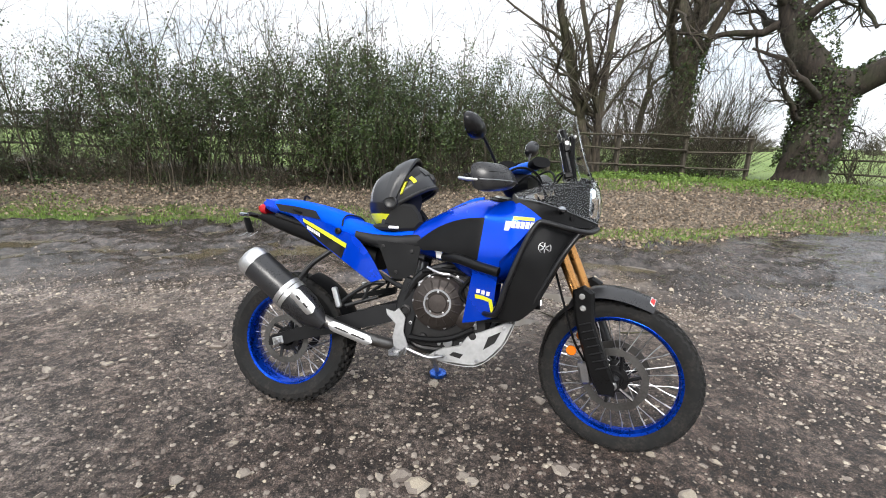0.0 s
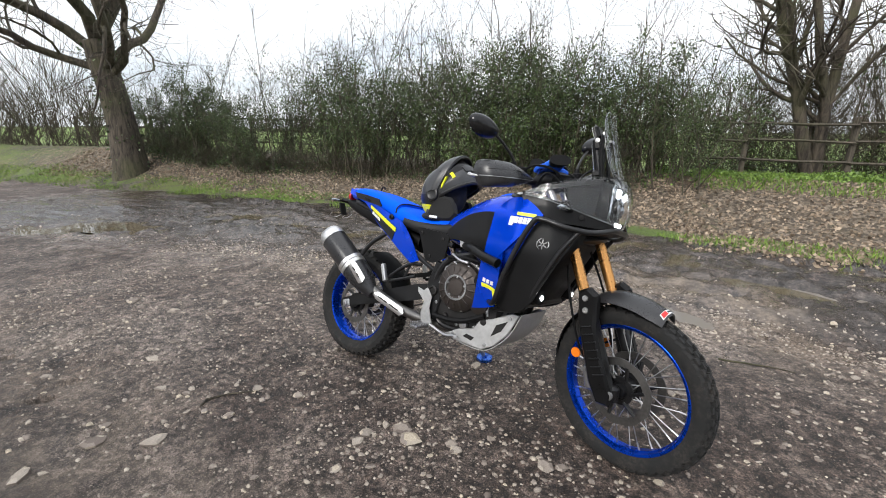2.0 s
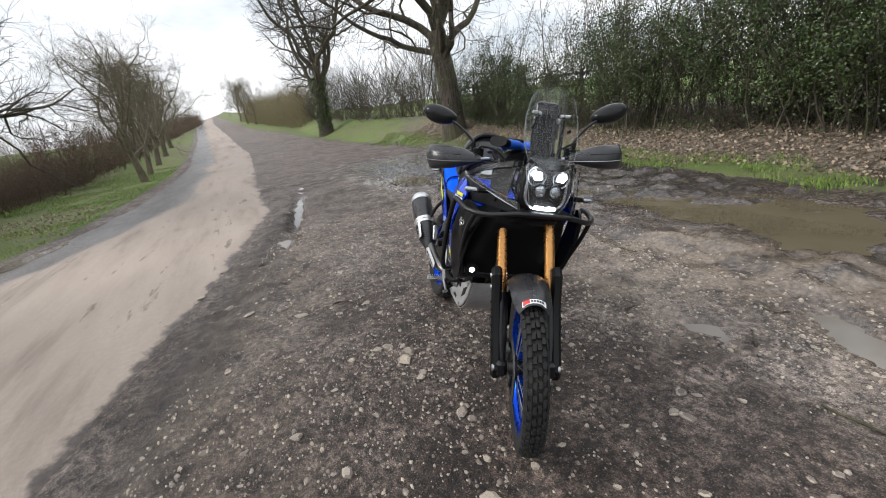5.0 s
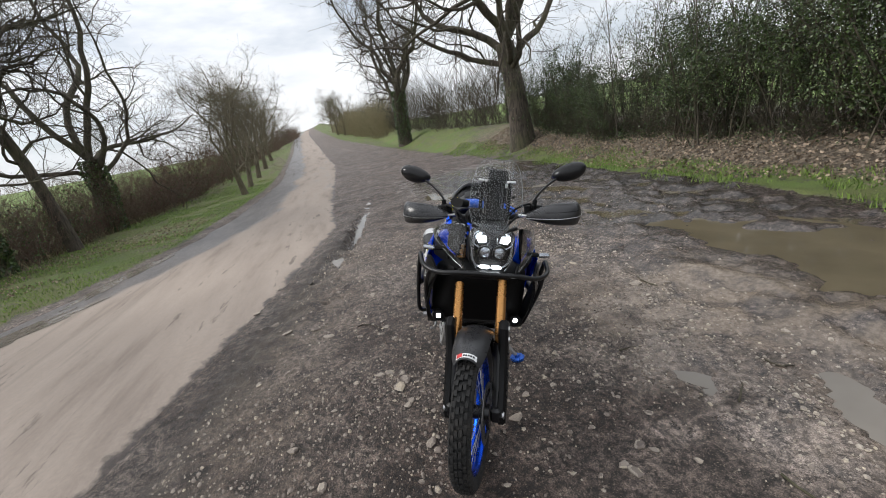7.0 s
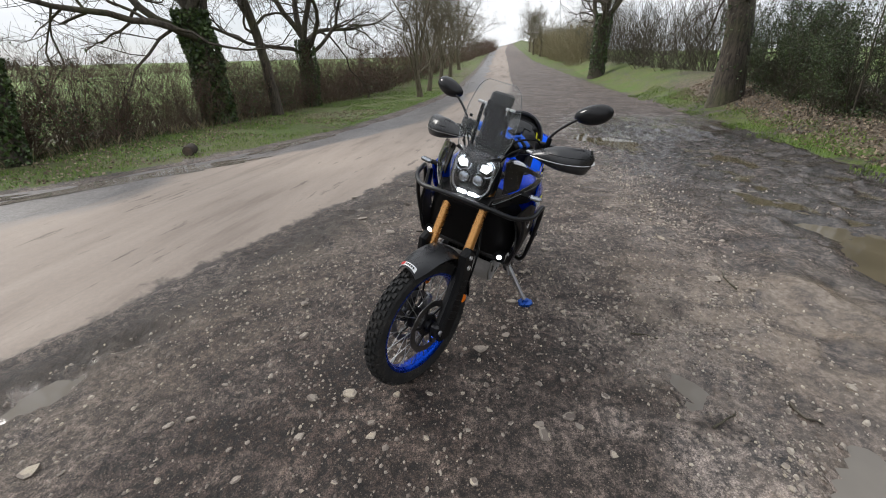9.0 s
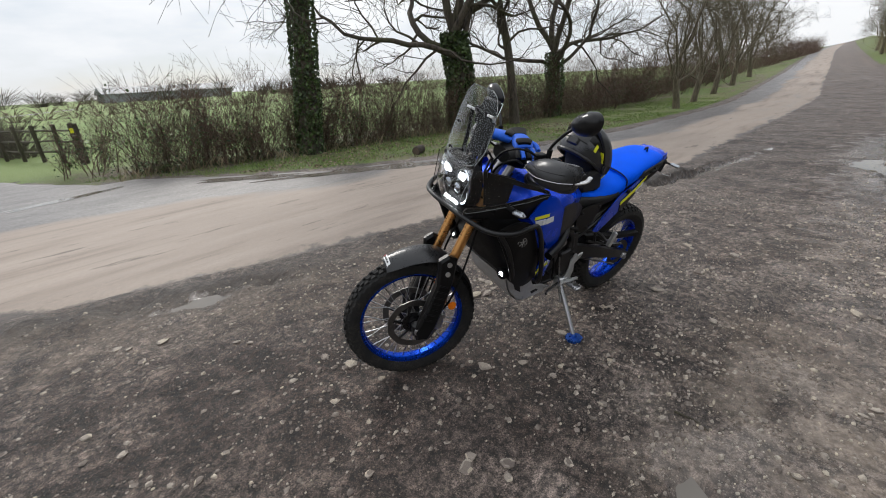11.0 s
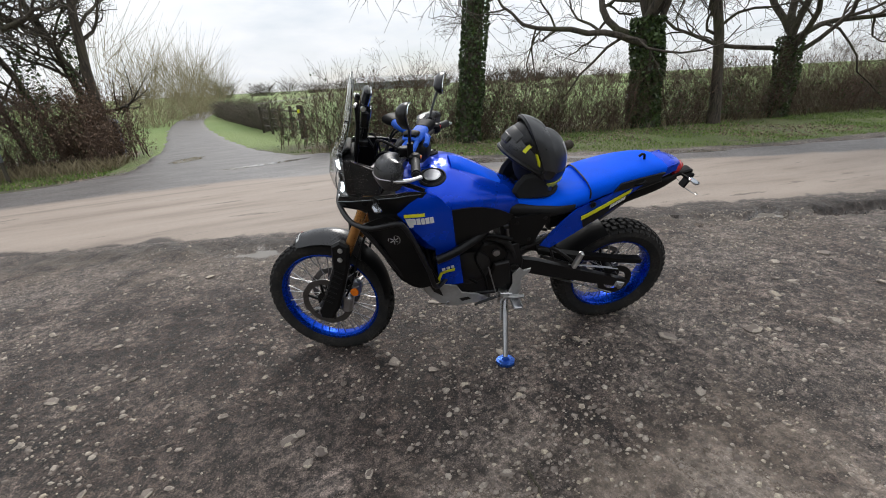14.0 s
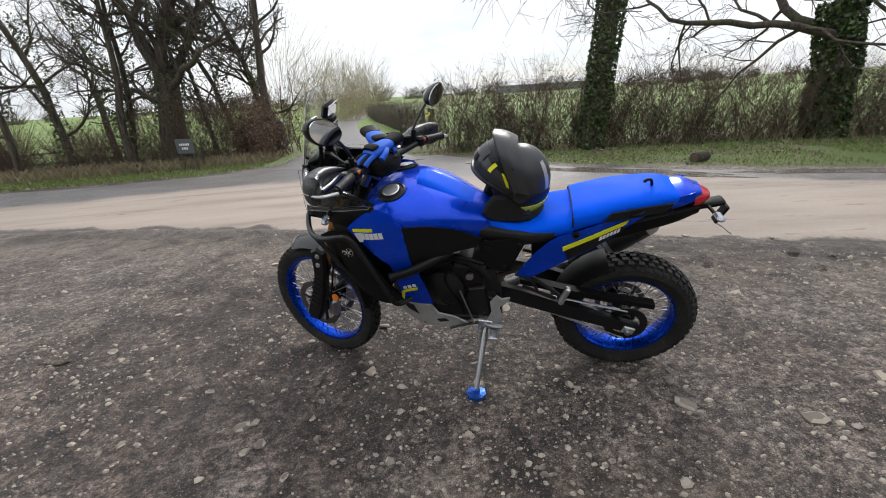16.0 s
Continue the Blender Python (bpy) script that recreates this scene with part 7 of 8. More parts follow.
part("lower_cross_bar", MB().tube([(1.17, -0.24, 0.605), (1.17, 0.24, 0.605)], 0.0095, 9), M_FRAME, bike, "black cross bar")

# fork, front guard and handlebar, all turned with the steering
for s in (-1, 1):
    up_w, lo_w = 0.97, 0.60
    part("fork_tube", MB().tube([(fork_u(w), s * 0.105, w) for w in (lo_w - 0.06, up_w + 0.12)], 0.0235, 20).moved(steer), M_GOLD, bike, "gold anodised fork tube")
    part("fork_slider", MB().tube([(fork_u(w), s * 0.105, w) for w in (0.36, 0.5, 0.64)], [0.020, 0.027, 0.031], 18).moved(steer), M_FRAME, bike, "black fork leg")
    fg = part("fork_guard", MB().slab([(1.405, 0.735), (1.45, 0.760), (1.495, 0.735), (1.505, 0.60), (1.56, 0.46), (1.615, 0.345), (1.605, 0.30), (1.545, 0.295), (1.50, 0.37), (1.455, 0.50), (1.42, 0.62)], s * 0.105, s * 0.150, 0.012).moved(steer), M_BLACK, bike, "ribbed black fork guard")
    for j in range(7):
        w0 = 0.42 + 0.03 * j
        part("guard_rib", MB().tube([(fork_u(w0) - 0.026, s * 0.151, w0 - 0.012), (fork_u(w0) + 0.022, s * 0.151, w0 + 0.008)], 0.0045, 6).moved(steer), M_BLACK, fg)
    for q in ((1.448, 0.715), (1.455, 0.665)):
        part("guard_bolt", MB().lathe([(0, 0.013), (0.005, 0.012), (0.006, 0.006), (0.003, 0.005)], (q[0], s * 0.150, q[1]), (0, s, 0), 14).moved(steer), M_ALU, fg, "silver bolt")
    part("axle_clamp", MB().box((1.588, s * 0.105, 0.345), (0.06, 0.05, 0.075), 0.012).moved(steer), M_FRAME, bike)
    part("axle_end", MB().lathe([(0, 0.02), (0.01, 0.019), (0.012, 0.012), (0.006, 0.010)], (1.595, s * 0.135, 0.348), (0, s, 0), 16).moved(steer), M_STEEL, bike)
    cal = part("front_caliper", MB().box((1.475, s * 0.075, 0.365), (0.055, 0.055, 0.11), 0.012, Euler((0, radians(-12), 0)).to_matrix()).moved(steer), M_STEEL, bike, "grey front brake caliper")
    part("caliper_pin", MB().tube([(1.455, s * 0.10, 0.40), (1.455, s * 0.115, 0.40)], 0.011, 10).moved(steer), M_STEEL, cal)
    part("fork_reflector", MB().lathe([(0, 0.022), (0.006, 0.021), (0.008, 0.001)], (1.415, s * 0.118, 0.462), (0, s, 0), 20).moved(steer), M_AMBER, bike, "round amber reflector")
    part("reflector_stay", MB().tube([(1.415, s * 0.112, 0.462), (1.47, s * 0.112, 0.50)], 0.006, 6).moved(steer), M_FRAME, bike)
    part("brake_hose", MB().tube(curve([(1.47, s * 0.10, 0.42), (1.42, s * 0.125, 0.52), (1.36, s * 0.13, 0.70), (1.26, s * 0.08, 0.95), (1.16, s * 0.12, 1.13)], 26), 0.0055, 6).moved(steer), M_MATT, bike, "black brake hose")
fend = curve([(1.385, 0.675), (1.44, 0.722), (1.52, 0.750), (1.62, 0.745), (1.70, 0.722), (1.735, 0.706)], 26)
fw = np.interp(np.linspace(0, 1, len(fend)), [0, 0.3, 0.7, 1], [0.085, 0.088, 0.078, 0.055])
fender = part("front_mudguard", MB().sheet(np.array([[(p[0] - 0.01 * k * k, b * k, p[1] - 0.045 * abs(k) ** 2.4) for k in np.linspace(-1, 1, 13)] for p, b in zip(fend, fw)]), 0.004).moved(steer), M_GUARD, bike, "dusty black front mudguard")
flap = curve([(1.40, 0.655), (1.335, 0.60), (1.285, 0.52), (1.262, 0.43), (1.262, 0.39)], 18)
part("mud_flap", MB().sheet(np.array([[(p[0] + 0.02 * k * k, 0.064 * k, p[1]) for k in np.linspace(-1, 1, 9)] for p in flap]), 0.004).moved(steer), M_MATT, bike, "matt black mud flap")


def on_fender(t0, t1, v0, v1, lift):
    g = []
    for t in np.linspace(t0, t1, 4):
        i = t * (len(fend) - 1)
        a = int(min(i, len(fend) - 2))
        p, b = fend[a] + (fend[a + 1] - fend[a]) * (i - a), np.interp(t, [0, 0.3, 0.7, 1], [0.085, 0.088, 0.078, 0.055])
        g.append([(p[0] - 0.01 * (v / b) ** 2 + 0.3 * lift, v, p[1] - 0.045 * abs(v / b) ** 2.4 + lift) for v in np.linspace(v0, v1, 6)])
    return MB().sheet(np.array(g), 0.0008).moved(steer)


part("sticker", on_fender(0.84, 0.955, -0.045, 0.045, 0.0025), M_WHITE, fender, "small white sticker")
part("sticker_patch", on_fender(0.85, 0.945, -0.042, -0.018, 0.0042), M_RED, fender, "red sticker square")
for j in range(5):
    part("sticker_bar", on_fender(0.875, 0.92, -0.013 + 0.0105 * j, -0.006 + 0.0105 * j, 0.0042), M_BLACK, fender, "black bar")
part("steering_yoke", MB().box((fork_u(0.93), 0, 0.93), (0.07, 0.27, 0.035), 0.010, Euler((0, radians(-25), 0)).to_matrix()).moved(steer), M_FRAME, bike, "black lower yoke")
part("top_yoke", MB().box((fork_u(1.08), 0, 1.085), (0.075, 0.27, 0.03), 0.010, Euler((0, radians(-25), 0)).to_matrix()).moved(steer), M_FRAME, bike, "black top yoke")
for s in (-1, 1):
    part("bar_riser", MB().tube([(1.17, s * 0.05, 1.08), (1.115, s * 0.05, 1.165)], 0.018, 12).moved(steer), M_STEEL, bike, "silver handlebar riser")
bar = [(1.005, -0.425, 1.195), (1.035, -0.29, 1.205), (1.09, -0.13, 1.175), (1.11, 0, 1.172), (1.09, 0.13, 1.175), (1.035, 0.29, 1.205), (1.005, 0.425, 1.195)]
part("handlebar", MB().tube(curve(bar, 48), 0.0135, 12).moved(steer), M_FRAME, bike, "black tapered handlebar")
for s in (-1, 1):
    ga, gb = np.array((1.033, s * 0.295, 1.2045)), np.array((1.007, s * 0.415, 1.196))
    gr = MB()
    tt = np.linspace(0, 1, 25)
    gr.tube([ga + (gb - ga) * t for t in tt], [0.0185 if i in (0, 1, 24) else 0.0165 + 0.001 * (i % 2) for i in range(25)], 14)
    part("grip", gr.moved(steer), M_SEATBLACK, bike, "black rubber grip")
    part("switch_cube", MB().box((1.04, s * 0.262, 1.205), (0.045, 0.05, 0.045), 0.010).moved(steer), M_MATT, bike, "black switch cube")
    part("switch_button", MB().box((1.018, s * 0.262, 1.215), (0.006, 0.016, 0.014), 0.003).moved(steer), M_RED if s < 0 else M_AMBER, bike)
    part("lever", MB().tube(curve([(1.085, s * 0.235, 1.20), (1.105, s * 0.27, 1.20), (1.085, s * 0.34, 1.195), (1.07, s * 0.42, 1.19)], 16), 0.0075, 8).moved(steer), M_STEEL, bike, "silver lever")
    part("reservoir", MB().lathe([(-0.02, 0.024), (0.016, 0.026), (0.02, 0.022), (0.02, 0.001)], (1.09, s * 0.215, 1.22), (0, 0, 1), 16).moved(steer), M_MATT, bike)
    part("handguard_stay", MB().tube(curve([(0.985, s * 0.432, 1.194), (1.03, s * 0.462, 1.188), (1.085, s * 0.455, 1.186), (1.135, s * 0.37, 1.186), (1.145, s * 0.26, 1.190), (1.11, s * 0.165, 1.19)], 26), 0.010, 9, True, 0.65).moved(steer), M_ALU, bike, "silver handguard stay")
    shell, ang, line = [], np.linspace(0, 2 * np.pi, 26, endpoint=False), []
    for k in np.linspace(0, 1, 18):
        full = math.sin(math.pi / 2 * min(1, k / 0.62))
        blunt = math.sqrt(max(0.09, 1 - max(0, (k - 0.90) / 0.105) ** 2))
        up_h, dn_h, deep = (0.014 + 0.046 * full) * blunt, (0.012 + 0.030 * full + 0.016 * k * k) * blunt, (0.014 + 0.030 * full) * blunt
        cu, cw = 1.150 - 0.26 * max(0, k - 0.5) ** 2, 1.190 + 0.006 * k
        ca, sa = np.cos(ang), np.sin(ang)
        sq = lambda t, e: np.sign(t) * np.abs(t) ** (2 / e)
        shell.append(np.stack([cu - 0.012 + deep * sq(ca, 2.3) - 0.020 * np.maximum(0, sa), np.full(26, s * (0.205 + 0.265 * k)), cw + np.where(sa > 0, up_h, dn_h) * sq(sa, 2.5)], 1))
        line.append((cu - 0.011 + deep, s * (0.205 + 0.265 * k), cw - 0.008))
    hg = part("handguard", MB().rings(shell if s > 0 else shell[::-1]).moved(steer), M_GUARD, bike, "moulded black plastic handguard")
    part("guard_line", MB().tube(np.array(line), 0.002, 5).moved(steer), M_STEEL, hg, "pale edge between the two shells")
    for dk, dw in ((0.03, 0.030), (0.05, 0.018)):
        part("guard_crease", MB().tube(np.array([(q[0] - dk * 0.35, q[1], q[2] + dw) for q in line[6:17]]), 0.0022, 5).moved(steer), M_MATT, hg)
    part("mirror_stem", MB().tube(curve([(1.065, s * 0.235, 1.215), (1.062, s * 0.245, 1.27), (1.05, s * 0.30, 1.33), (1.04, s * 0.36, 1.375)], 18), 0.0065, 8).moved(steer), M_FRAME, bike, "black mirror stem")
    part("stem_boot", MB().tube([(1.065, s * 0.235, 1.205), (1.062, s * 0.243, 1.262)], 0.012, 10).moved(steer), M_MATT, bike)
    mc, a = np.array([1.03, s * 0.405, 1.395]), np.linspace(0, 2 * np.pi, 28, endpoint=False)
    shape = lambda k, du: np.stack([np.full(28, mc[0] + du), mc[1] + s * k * (0.083 * np.cos(a) + 0.008 * np.sin(a)), mc[2] + k * (0.047 * np.sin(a) * (1 + 0.14 * np.cos(a)) + 0.014 * np.cos(a))], 1)
    mir = part("mirror", MB().rings([shape(0.93, -0.014), shape(1.0, -0.012), shape(1.0, -0.002), shape(0.90, 0.014), shape(0.66, 0.028), shape(0.3, 0.036)]).moved(steer), M_BLACKGLOSS, bike, "gloss black rear-view mirror")
    part("mirror_glass", MB().rings([shape(0.90, -0.0165), shape(0.91, -0.0145)]).moved(steer), M_MIRROR, mir, "silvered mirror glass", 20)
for pts in ([(1.10, 0.10, 1.16), (1.18, 0.16, 1.20), (1.24, 0.12, 1.16), (1.25, 0.05, 1.05)], [(1.10, -0.12, 1.16), (1.19, -0.15, 1.22), (1.25, -0.10, 1.15), (1.26, -0.04, 1.03)], [(1.08, -0.22, 1.21), (1.16, -0.20, 1.25), (1.22, -0.12, 1.22), (1.25, -0.05, 1.10)], [(1.08, 0.22, 1.21), (1.17, 0.22, 1.26), (1.23, 0.14, 1.23), (1.26, 0.06, 1.12)]):
    part("control_cable", MB().tube(curve(pts, 20), 0.0055, 6).moved(steer), M_MATT, bike, "black control cable")
part("bar_bag", loft([(1.03, 0.05, 1.20, 1.14), (1.06, 0.10, 1.225, 1.12), (1.12, 0.115, 1.235, 1.13), (1.165, 0.09, 1.22, 1.15)], 2.4).moved(steer), M_MATT, bike, "small black bar bag")


# ---- the helmet on the seat, and the gloves ----
def dome(cx, cz, ru, rv, rw, lat0, lat1, lon0, lon1, n=22, m=30, squash=0.0):
    """A piece of an egg-shaped shell; lon 0 looks ahead, lat 90 is the crown."""
    g = []
    for la in np.linspace(radians(lat0), radians(lat1), n):
        row = []
        for lo in np.linspace(radians(lon0), radians(lon1), m):
            u = ru * math.cos(la) * math.cos(lo)
            v = rv * math.cos(la) * math.sin(lo)
            w = rw * math.sin(la)
            row.append((cx + u * (1 - squash * (w < 0) * abs(w)), v, cz + w))
        g.append(row)
    return np.array(g)


helmet = tagged(new("helmet"), "grey, black and yellow flip-up helmet resting on the seat", "helmet")
helmet.matrix_world = BIKE_M @ pose(0.500, -0.012, 1.050, 0, 0, 3)
CZ = 0.018


def hood(hinge, way, up, reach, half, n=29, m=11, wide=0.128, bulge=0.0, flat=1.0):
    """A band that runs from one hinge round the front to the other."""
    g = []
    for f in np.linspace(-1, 1, n):
        a = f * math.pi / 2
        fore = max(0.0, math.cos(a)) ** 0.72
        h = half[0] + (half[1] - half[0]) * fore
        row = []
        for k in np.linspace(-1, 1, m):
            p = np.array(hinge) + np.array(way) * (reach * fore + bulge * (1 - k * k)) + np.array(up) * k * h
            row.append((p[0], wide * math.copysign(abs(math.sin(a)) ** 0.9, f) * (1 - 0.10 * abs(k) * flat), p[1]))
        g.append(row)
    return np.array(g)


part("shell", MB().sheet(dome(0, CZ, 0.126, 0.126, 0.152, -52, 89.5, 58, 302, 26, 40), -0.012), M_GREYHELM, helmet, "matt graphite grey shell")
part("brow", MB().sheet(dome(0.002, CZ, 0.126, 0.127, 0.153, 42, 89.5, -60, 60, 14, 24), -0.012), M_GREYHELM, helmet)
part("lower_shell", MB().sheet(dome(0.0, CZ, 0.130, 0.131, 0.157, -58, -8, 66, 294, 12, 40), -0.010), M_DARKHELM, helmet, "black lower shell")
part("lining", MB().sheet(dome(0.012, CZ - 0.004, 0.118, 0.108, 0.135, -64, 80, -179, 180, 22, 40), -0.004), M_LINING, helmet, "black padded lining")
for s in (-1, 1):
    pad = np.array([(0.150, -0.045), (0.165, -0.085), (0.135, -0.125), (0.03, -0.135), (-0.02, -0.10), (0.0, -0.03), (0.06, 0.0), (0.115, -0.005)])
    part("cheek_guard", MB().slab(pad, s * 0.085, s * 0.121, 0.014), M_LINING, helmet, "black cheek pad")
    part("cheek_shell", MB().slab([(0.075, -0.06), (0.065, -0.125), (0.0, -0.135), (-0.04, -0.11), (-0.03, -0.03), (0.03, 0.02)], s * 0.088, s * 0.103, 0.010), M_GREYHELM, helmet, "graphite cheek of the shell")
part("neck_roll", MB().tube([(0.02 + 0.108 * math.cos(a), 0.102 * math.sin(a), -0.116 + 0.006 * math.cos(a)) for a in np.linspace(0.5, 2 * math.pi - 0.5, 30)], 0.018, 8), M_LINING, helmet)
d1, u1 = (0.78, 0.626), (-0.626, 0.78)
chin = part("chin_bar", MB().sheet(hood((0.018, 0.020), d1, u1, 0.188, (0.032, 0.056), bulge=0.012), 0.016), M_GREYHELM, helmet, "raised graphite chin bar")
part("chin_edge", MB().tube(hood((0.018, 0.020), d1, u1, 0.188, (0.032, 0.056))[:, 0], 0.0105, 8), M_DARKHELM, chin, "black rubber edge")
for i0, i1 in ((4, 7), (22, 25)):
    part("chin_flash", MB().sheet(hood((0.018, 0.020), d1, u1, 0.1915, (0.032, 0.056), wide=0.1325, bulge=0.013)[i0:i0 + 2, 5:10], -0.003), M_YELLOW, chin, "acid yellow flash")
part("chin_panel", MB().sheet(hood((0.018, 0.020), d1, u1, 0.1905, (0.032, 0.056), wide=0.1305, bulge=0.013)[9:20, 6:11], -0.003), M_DARKHELM, chin, "black chin panel")
part("chin_vent", MB().box((0.176, 0, 0.142), (0.02, 0.07, 0.045), 0.008, Euler((0, radians(-38), 0)).to_matrix()), M_DARKHELM, chin, "black chin vent")
part("visor", MB().sheet(hood((0.028, 0.05), (0.52, 0.854), (-0.854, 0.52), 0.168, (0.026, 0.036), wide=0.127), 0.004), M_BLACKGLOSS, helmet, "dark gloss visor")
d2, u2 = (0.30, 0.954), (0.93, 0.36)
part("peak", MB().sheet(hood((0.0, 0.012), d2, u2, 0.205, (0.032, 0.048), wide=0.134, bulge=0.008, flat=0.5), 0.010), M_GREYHELM, helmet, "black peak wrapping over the crown")
part("peak_edge", MB().tube(hood((0.0, 0.012), d2, u2, 0.205, (0.032, 0.048), wide=0.134, flat=0.5)[:, -1], 0.006, 8), M_DARKHELM, helmet, "black peak edge")
for s in (-1, 1):
    part("hinge_disc", MB().lathe([(0, 0.036), (0.008, 0.034), (0.011, 0.026), (0.008, 0.02), (0.008, 0.001)], (0.005, s * 0.127, 0.0), (0, s, 0), 24), M_DARKHELM, helmet, "black hinge disc")
    part("peak_slot", MB().slab([(0.028, 0.125), (0.042, 0.13), (0.022, 0.075), (0.012, 0.08)], s * 0.113, s * 0.134, 0.004), M_LINING, helmet, "dark slot")
    lo, hi = (84, 172) if s > 0 else (188, 276)
    part("yellow_flash", MB().sheet(dome(0.0, CZ, 0.1335, 0.1345, 0.1605, -50, -28, lo, hi, 5, 18), -0.003), M_YELLOW, helmet, "acid yellow flash")
    part("yellow_flash", MB().slab([(0.068, 0.098), (0.078, 0.102), (0.062, 0.045), (0.050, 0.035), (0.052, 0.06)], s * 0.110, s * 0.131, 0.003), M_YELLOW, helmet, "acid yellow flash")
    lo, hi = (140, 152) if s > 0 else (208, 220)
    part("silver_flash", MB().sheet(dome(0.0, CZ, 0.1275, 0.1275, 0.1535, -6, 40, lo, hi, 8, 4), -0.003), M_PLATE, helmet, "silver flash")
part("chin_tab", MB().box((0.03, -0.125, -0.118), (0.05, 0.006, 0.014), 0.003), M_WHITE, helmet, "small pale tab")


def glove(at, turn):
    g = tagged(new("glove"), "blue and black riding glove lying over the handlebar", "glove", "gloves")
    g.matrix_world = BIKE_M @ pose(*at, *turn)
    palm = MB().rings([hoop(u, hw_, t, b, 2.4, 18) for u, hw_, t, b in ((-0.09, 0.032, 0.018, -0.014), (-0.06, 0.042, 0.024, -0.018), (-0.01, 0.046, 0.028, -0.018), (0.03, 0.043, 0.024, -0.016), (0.045, 0.036, 0.016, -0.012))])
    part("palm", palm, M_BLUECLOTH, g, "bright blue cloth back")
    part("cuff", MB().rings([hoop(u, hw_, t, b, 2.6, 18) for u, hw_, t, b in ((-0.135, 0.046, 0.026, -0.02), (-0.11, 0.044, 0.024, -0.02), (-0.08, 0.036, 0.022, -0.018))]), M_MATT, g, "black cuff")
    part("knuckle_guard", MB().rings([hoop(u, hw_, t, b, 2.6, 18) for u, hw_, t, b in ((0.0, 0.034, 0.036, 0.02), (0.02, 0.038, 0.038, 0.02), (0.035, 0.03, 0.032, 0.016))]), M_MATT, g, "black knuckle guard")
    for i in range(4):
        v = -0.030 + 0.020 * i
        part("finger", MB().tube(curve([(0.035, v, 0.0), (0.06, v * 1.15, 0.0), (0.085, v * 1.2, -0.006), (0.10, v * 1.2, -0.014)], 10), 0.0105, 8), M_BLUECLOTH if i % 2 else M_MATT, g)
    part("thumb", MB().tube(curve([(-0.03, 0.038, 0), (0.0, 0.062, -0.002), (0.035, 0.068, -0.012)], 8), 0.012, 8), M_BLUECLOTH, g)
    return g


glove((1.10, 0.05, 1.240), (4, 6, 60))
glove((1.115, -0.055, 1.242), (-4, 6, 125))


# ---- fences, sign, bin, stump, barn ----
def rail_fence(label, a, b, rails, gap=1.9, tall=1.25):
    """A post-and-rail fence between two points of the plan."""
    a, b = np.array(a, float), np.array(b, float)
    L = float(np.linalg.norm(b - a))
    n = max(1, round(L / gap))
    d = (b - a) / L
    f = tagged(new("field_fence"), label, "fence", "field fences")
    at = lambda t: np.array([*(a + d * t), float(land(*(a + d * t)))])
    for i in range(n + 1):
        p = at(i * L / n)
        part("post", MB().box(p + np.array([0, 0, tall / 2 - 0.15]), (0.09, 0.11, tall + 0.3), 0.012, Euler((rnd.uniform(-0.03, 0.03), rnd.uniform(-0.03, 0.03), math.atan2(d[1], d[0]))).to_matrix()), M_RAIL, f)
    for i in range(n):
        p, q = at(i * L / n), at((i + 1) * L / n)
        for h in rails:
            e = np.array([-d[1], d[0], 0]) * 0.07
            g = [x + np.array([0, 0, h + rnd.uniform(-0.03, 0.03)]) - e for x in (p, q)]
            mid = (g[0] + g[1]) / 2 + np.array([0, 0, rnd.uniform(-0.015, 0.015)])
            part("rail", MB().tube([g[0], mid, g[1]], [0.05, 0.054, 0.05], 6, True, 0.6), M_RAIL, f)
    return f


rail_fence("weathered wooden post-and-rail fence behind the tall hedge", (-19, 12.0), (1.0, 11.6), (0.35, 0.75, 1.12))
rail_fence("weathered wooden post-and-rail fence at the field's edge", (1.2, 11.0), (8.6, 11.4), (0.35, 0.75, 1.12))
rail_fence("low wooden rails beyond the burred oak", (11.5, 12.6), (17.5, 10.6), (0.3, 0.7), 2.0, 0.9)
rail_fence("wooden rails by the field gateway beside the lane", (-21.5, 11.6), (-17.4, 11.9), (0.4, 0.8, 1.15))
rail_fence("wooden fence and stile at the farm track", (-0.4, -14.8), (1.2, -20.0), (0.35, 0.7, 1.05), 1.4)
rail_fence("low wooden rails beyond the roadside clump", (11.5, -13.6), (17, -12.4), (0.3, 0.65), 2.2, 0.85)
gx, gy = -0.25, -14.5
gate = tagged(new("waymark_post"), "wooden gatepost with a yellow marker disc", "post")
gz = float(land(gx, gy))
part("post", MB().box((gx, gy, gz + 0.6), (0.14, 0.14, 1.35), 0.02), M_RAIL, gate)
part("marker", MB().box((gx + 0.02, gy + 0.075, gz + 1.05), (0.10, 0.012, 0.14), 0.004), M_YELLOW, gate, "yellow marker plate")

M_SLATE = plain("grey_slate_board", (0.075, 0.082, 0.085), 0.55, grain=50, vary=0.25, bump=0.1)
M_BIN = plain("dark_blue_box_paint", (0.012, 0.022, 0.065), 0.45, grain=80, vary=0.25, bump=0.05)
M_STUMP = bark_material("wet_stump_bark", (0.016, 0.012, 0.010), (0.06, 0.045, 0.035), (0.04, 0.04, 0.02))
M_CUT = plain("cut_wood_face", (0.085, 0.062, 0.045), 0.8, grain=40, vary=0.5, bump=0.3)
M_BARN = plain("grey_barn_roof", (0.26, 0.27, 0.28), 0.6, grain=3, vary=0.2, bump=0.0)
sx, sy = 7.2, -9.6
sz = float(land(sx, sy))
sign = tagged(new("farm_sign"), "grey slate name board with two pale lines of writing", "sign")
sign.matrix_world = pose(sx, sy, sz, 0, 0, -16)
part("board", MB().box((0, 0, 0.72), (0.62, 0.035, 0.42), 0.006), M_SLATE, sign, "grey slate board")
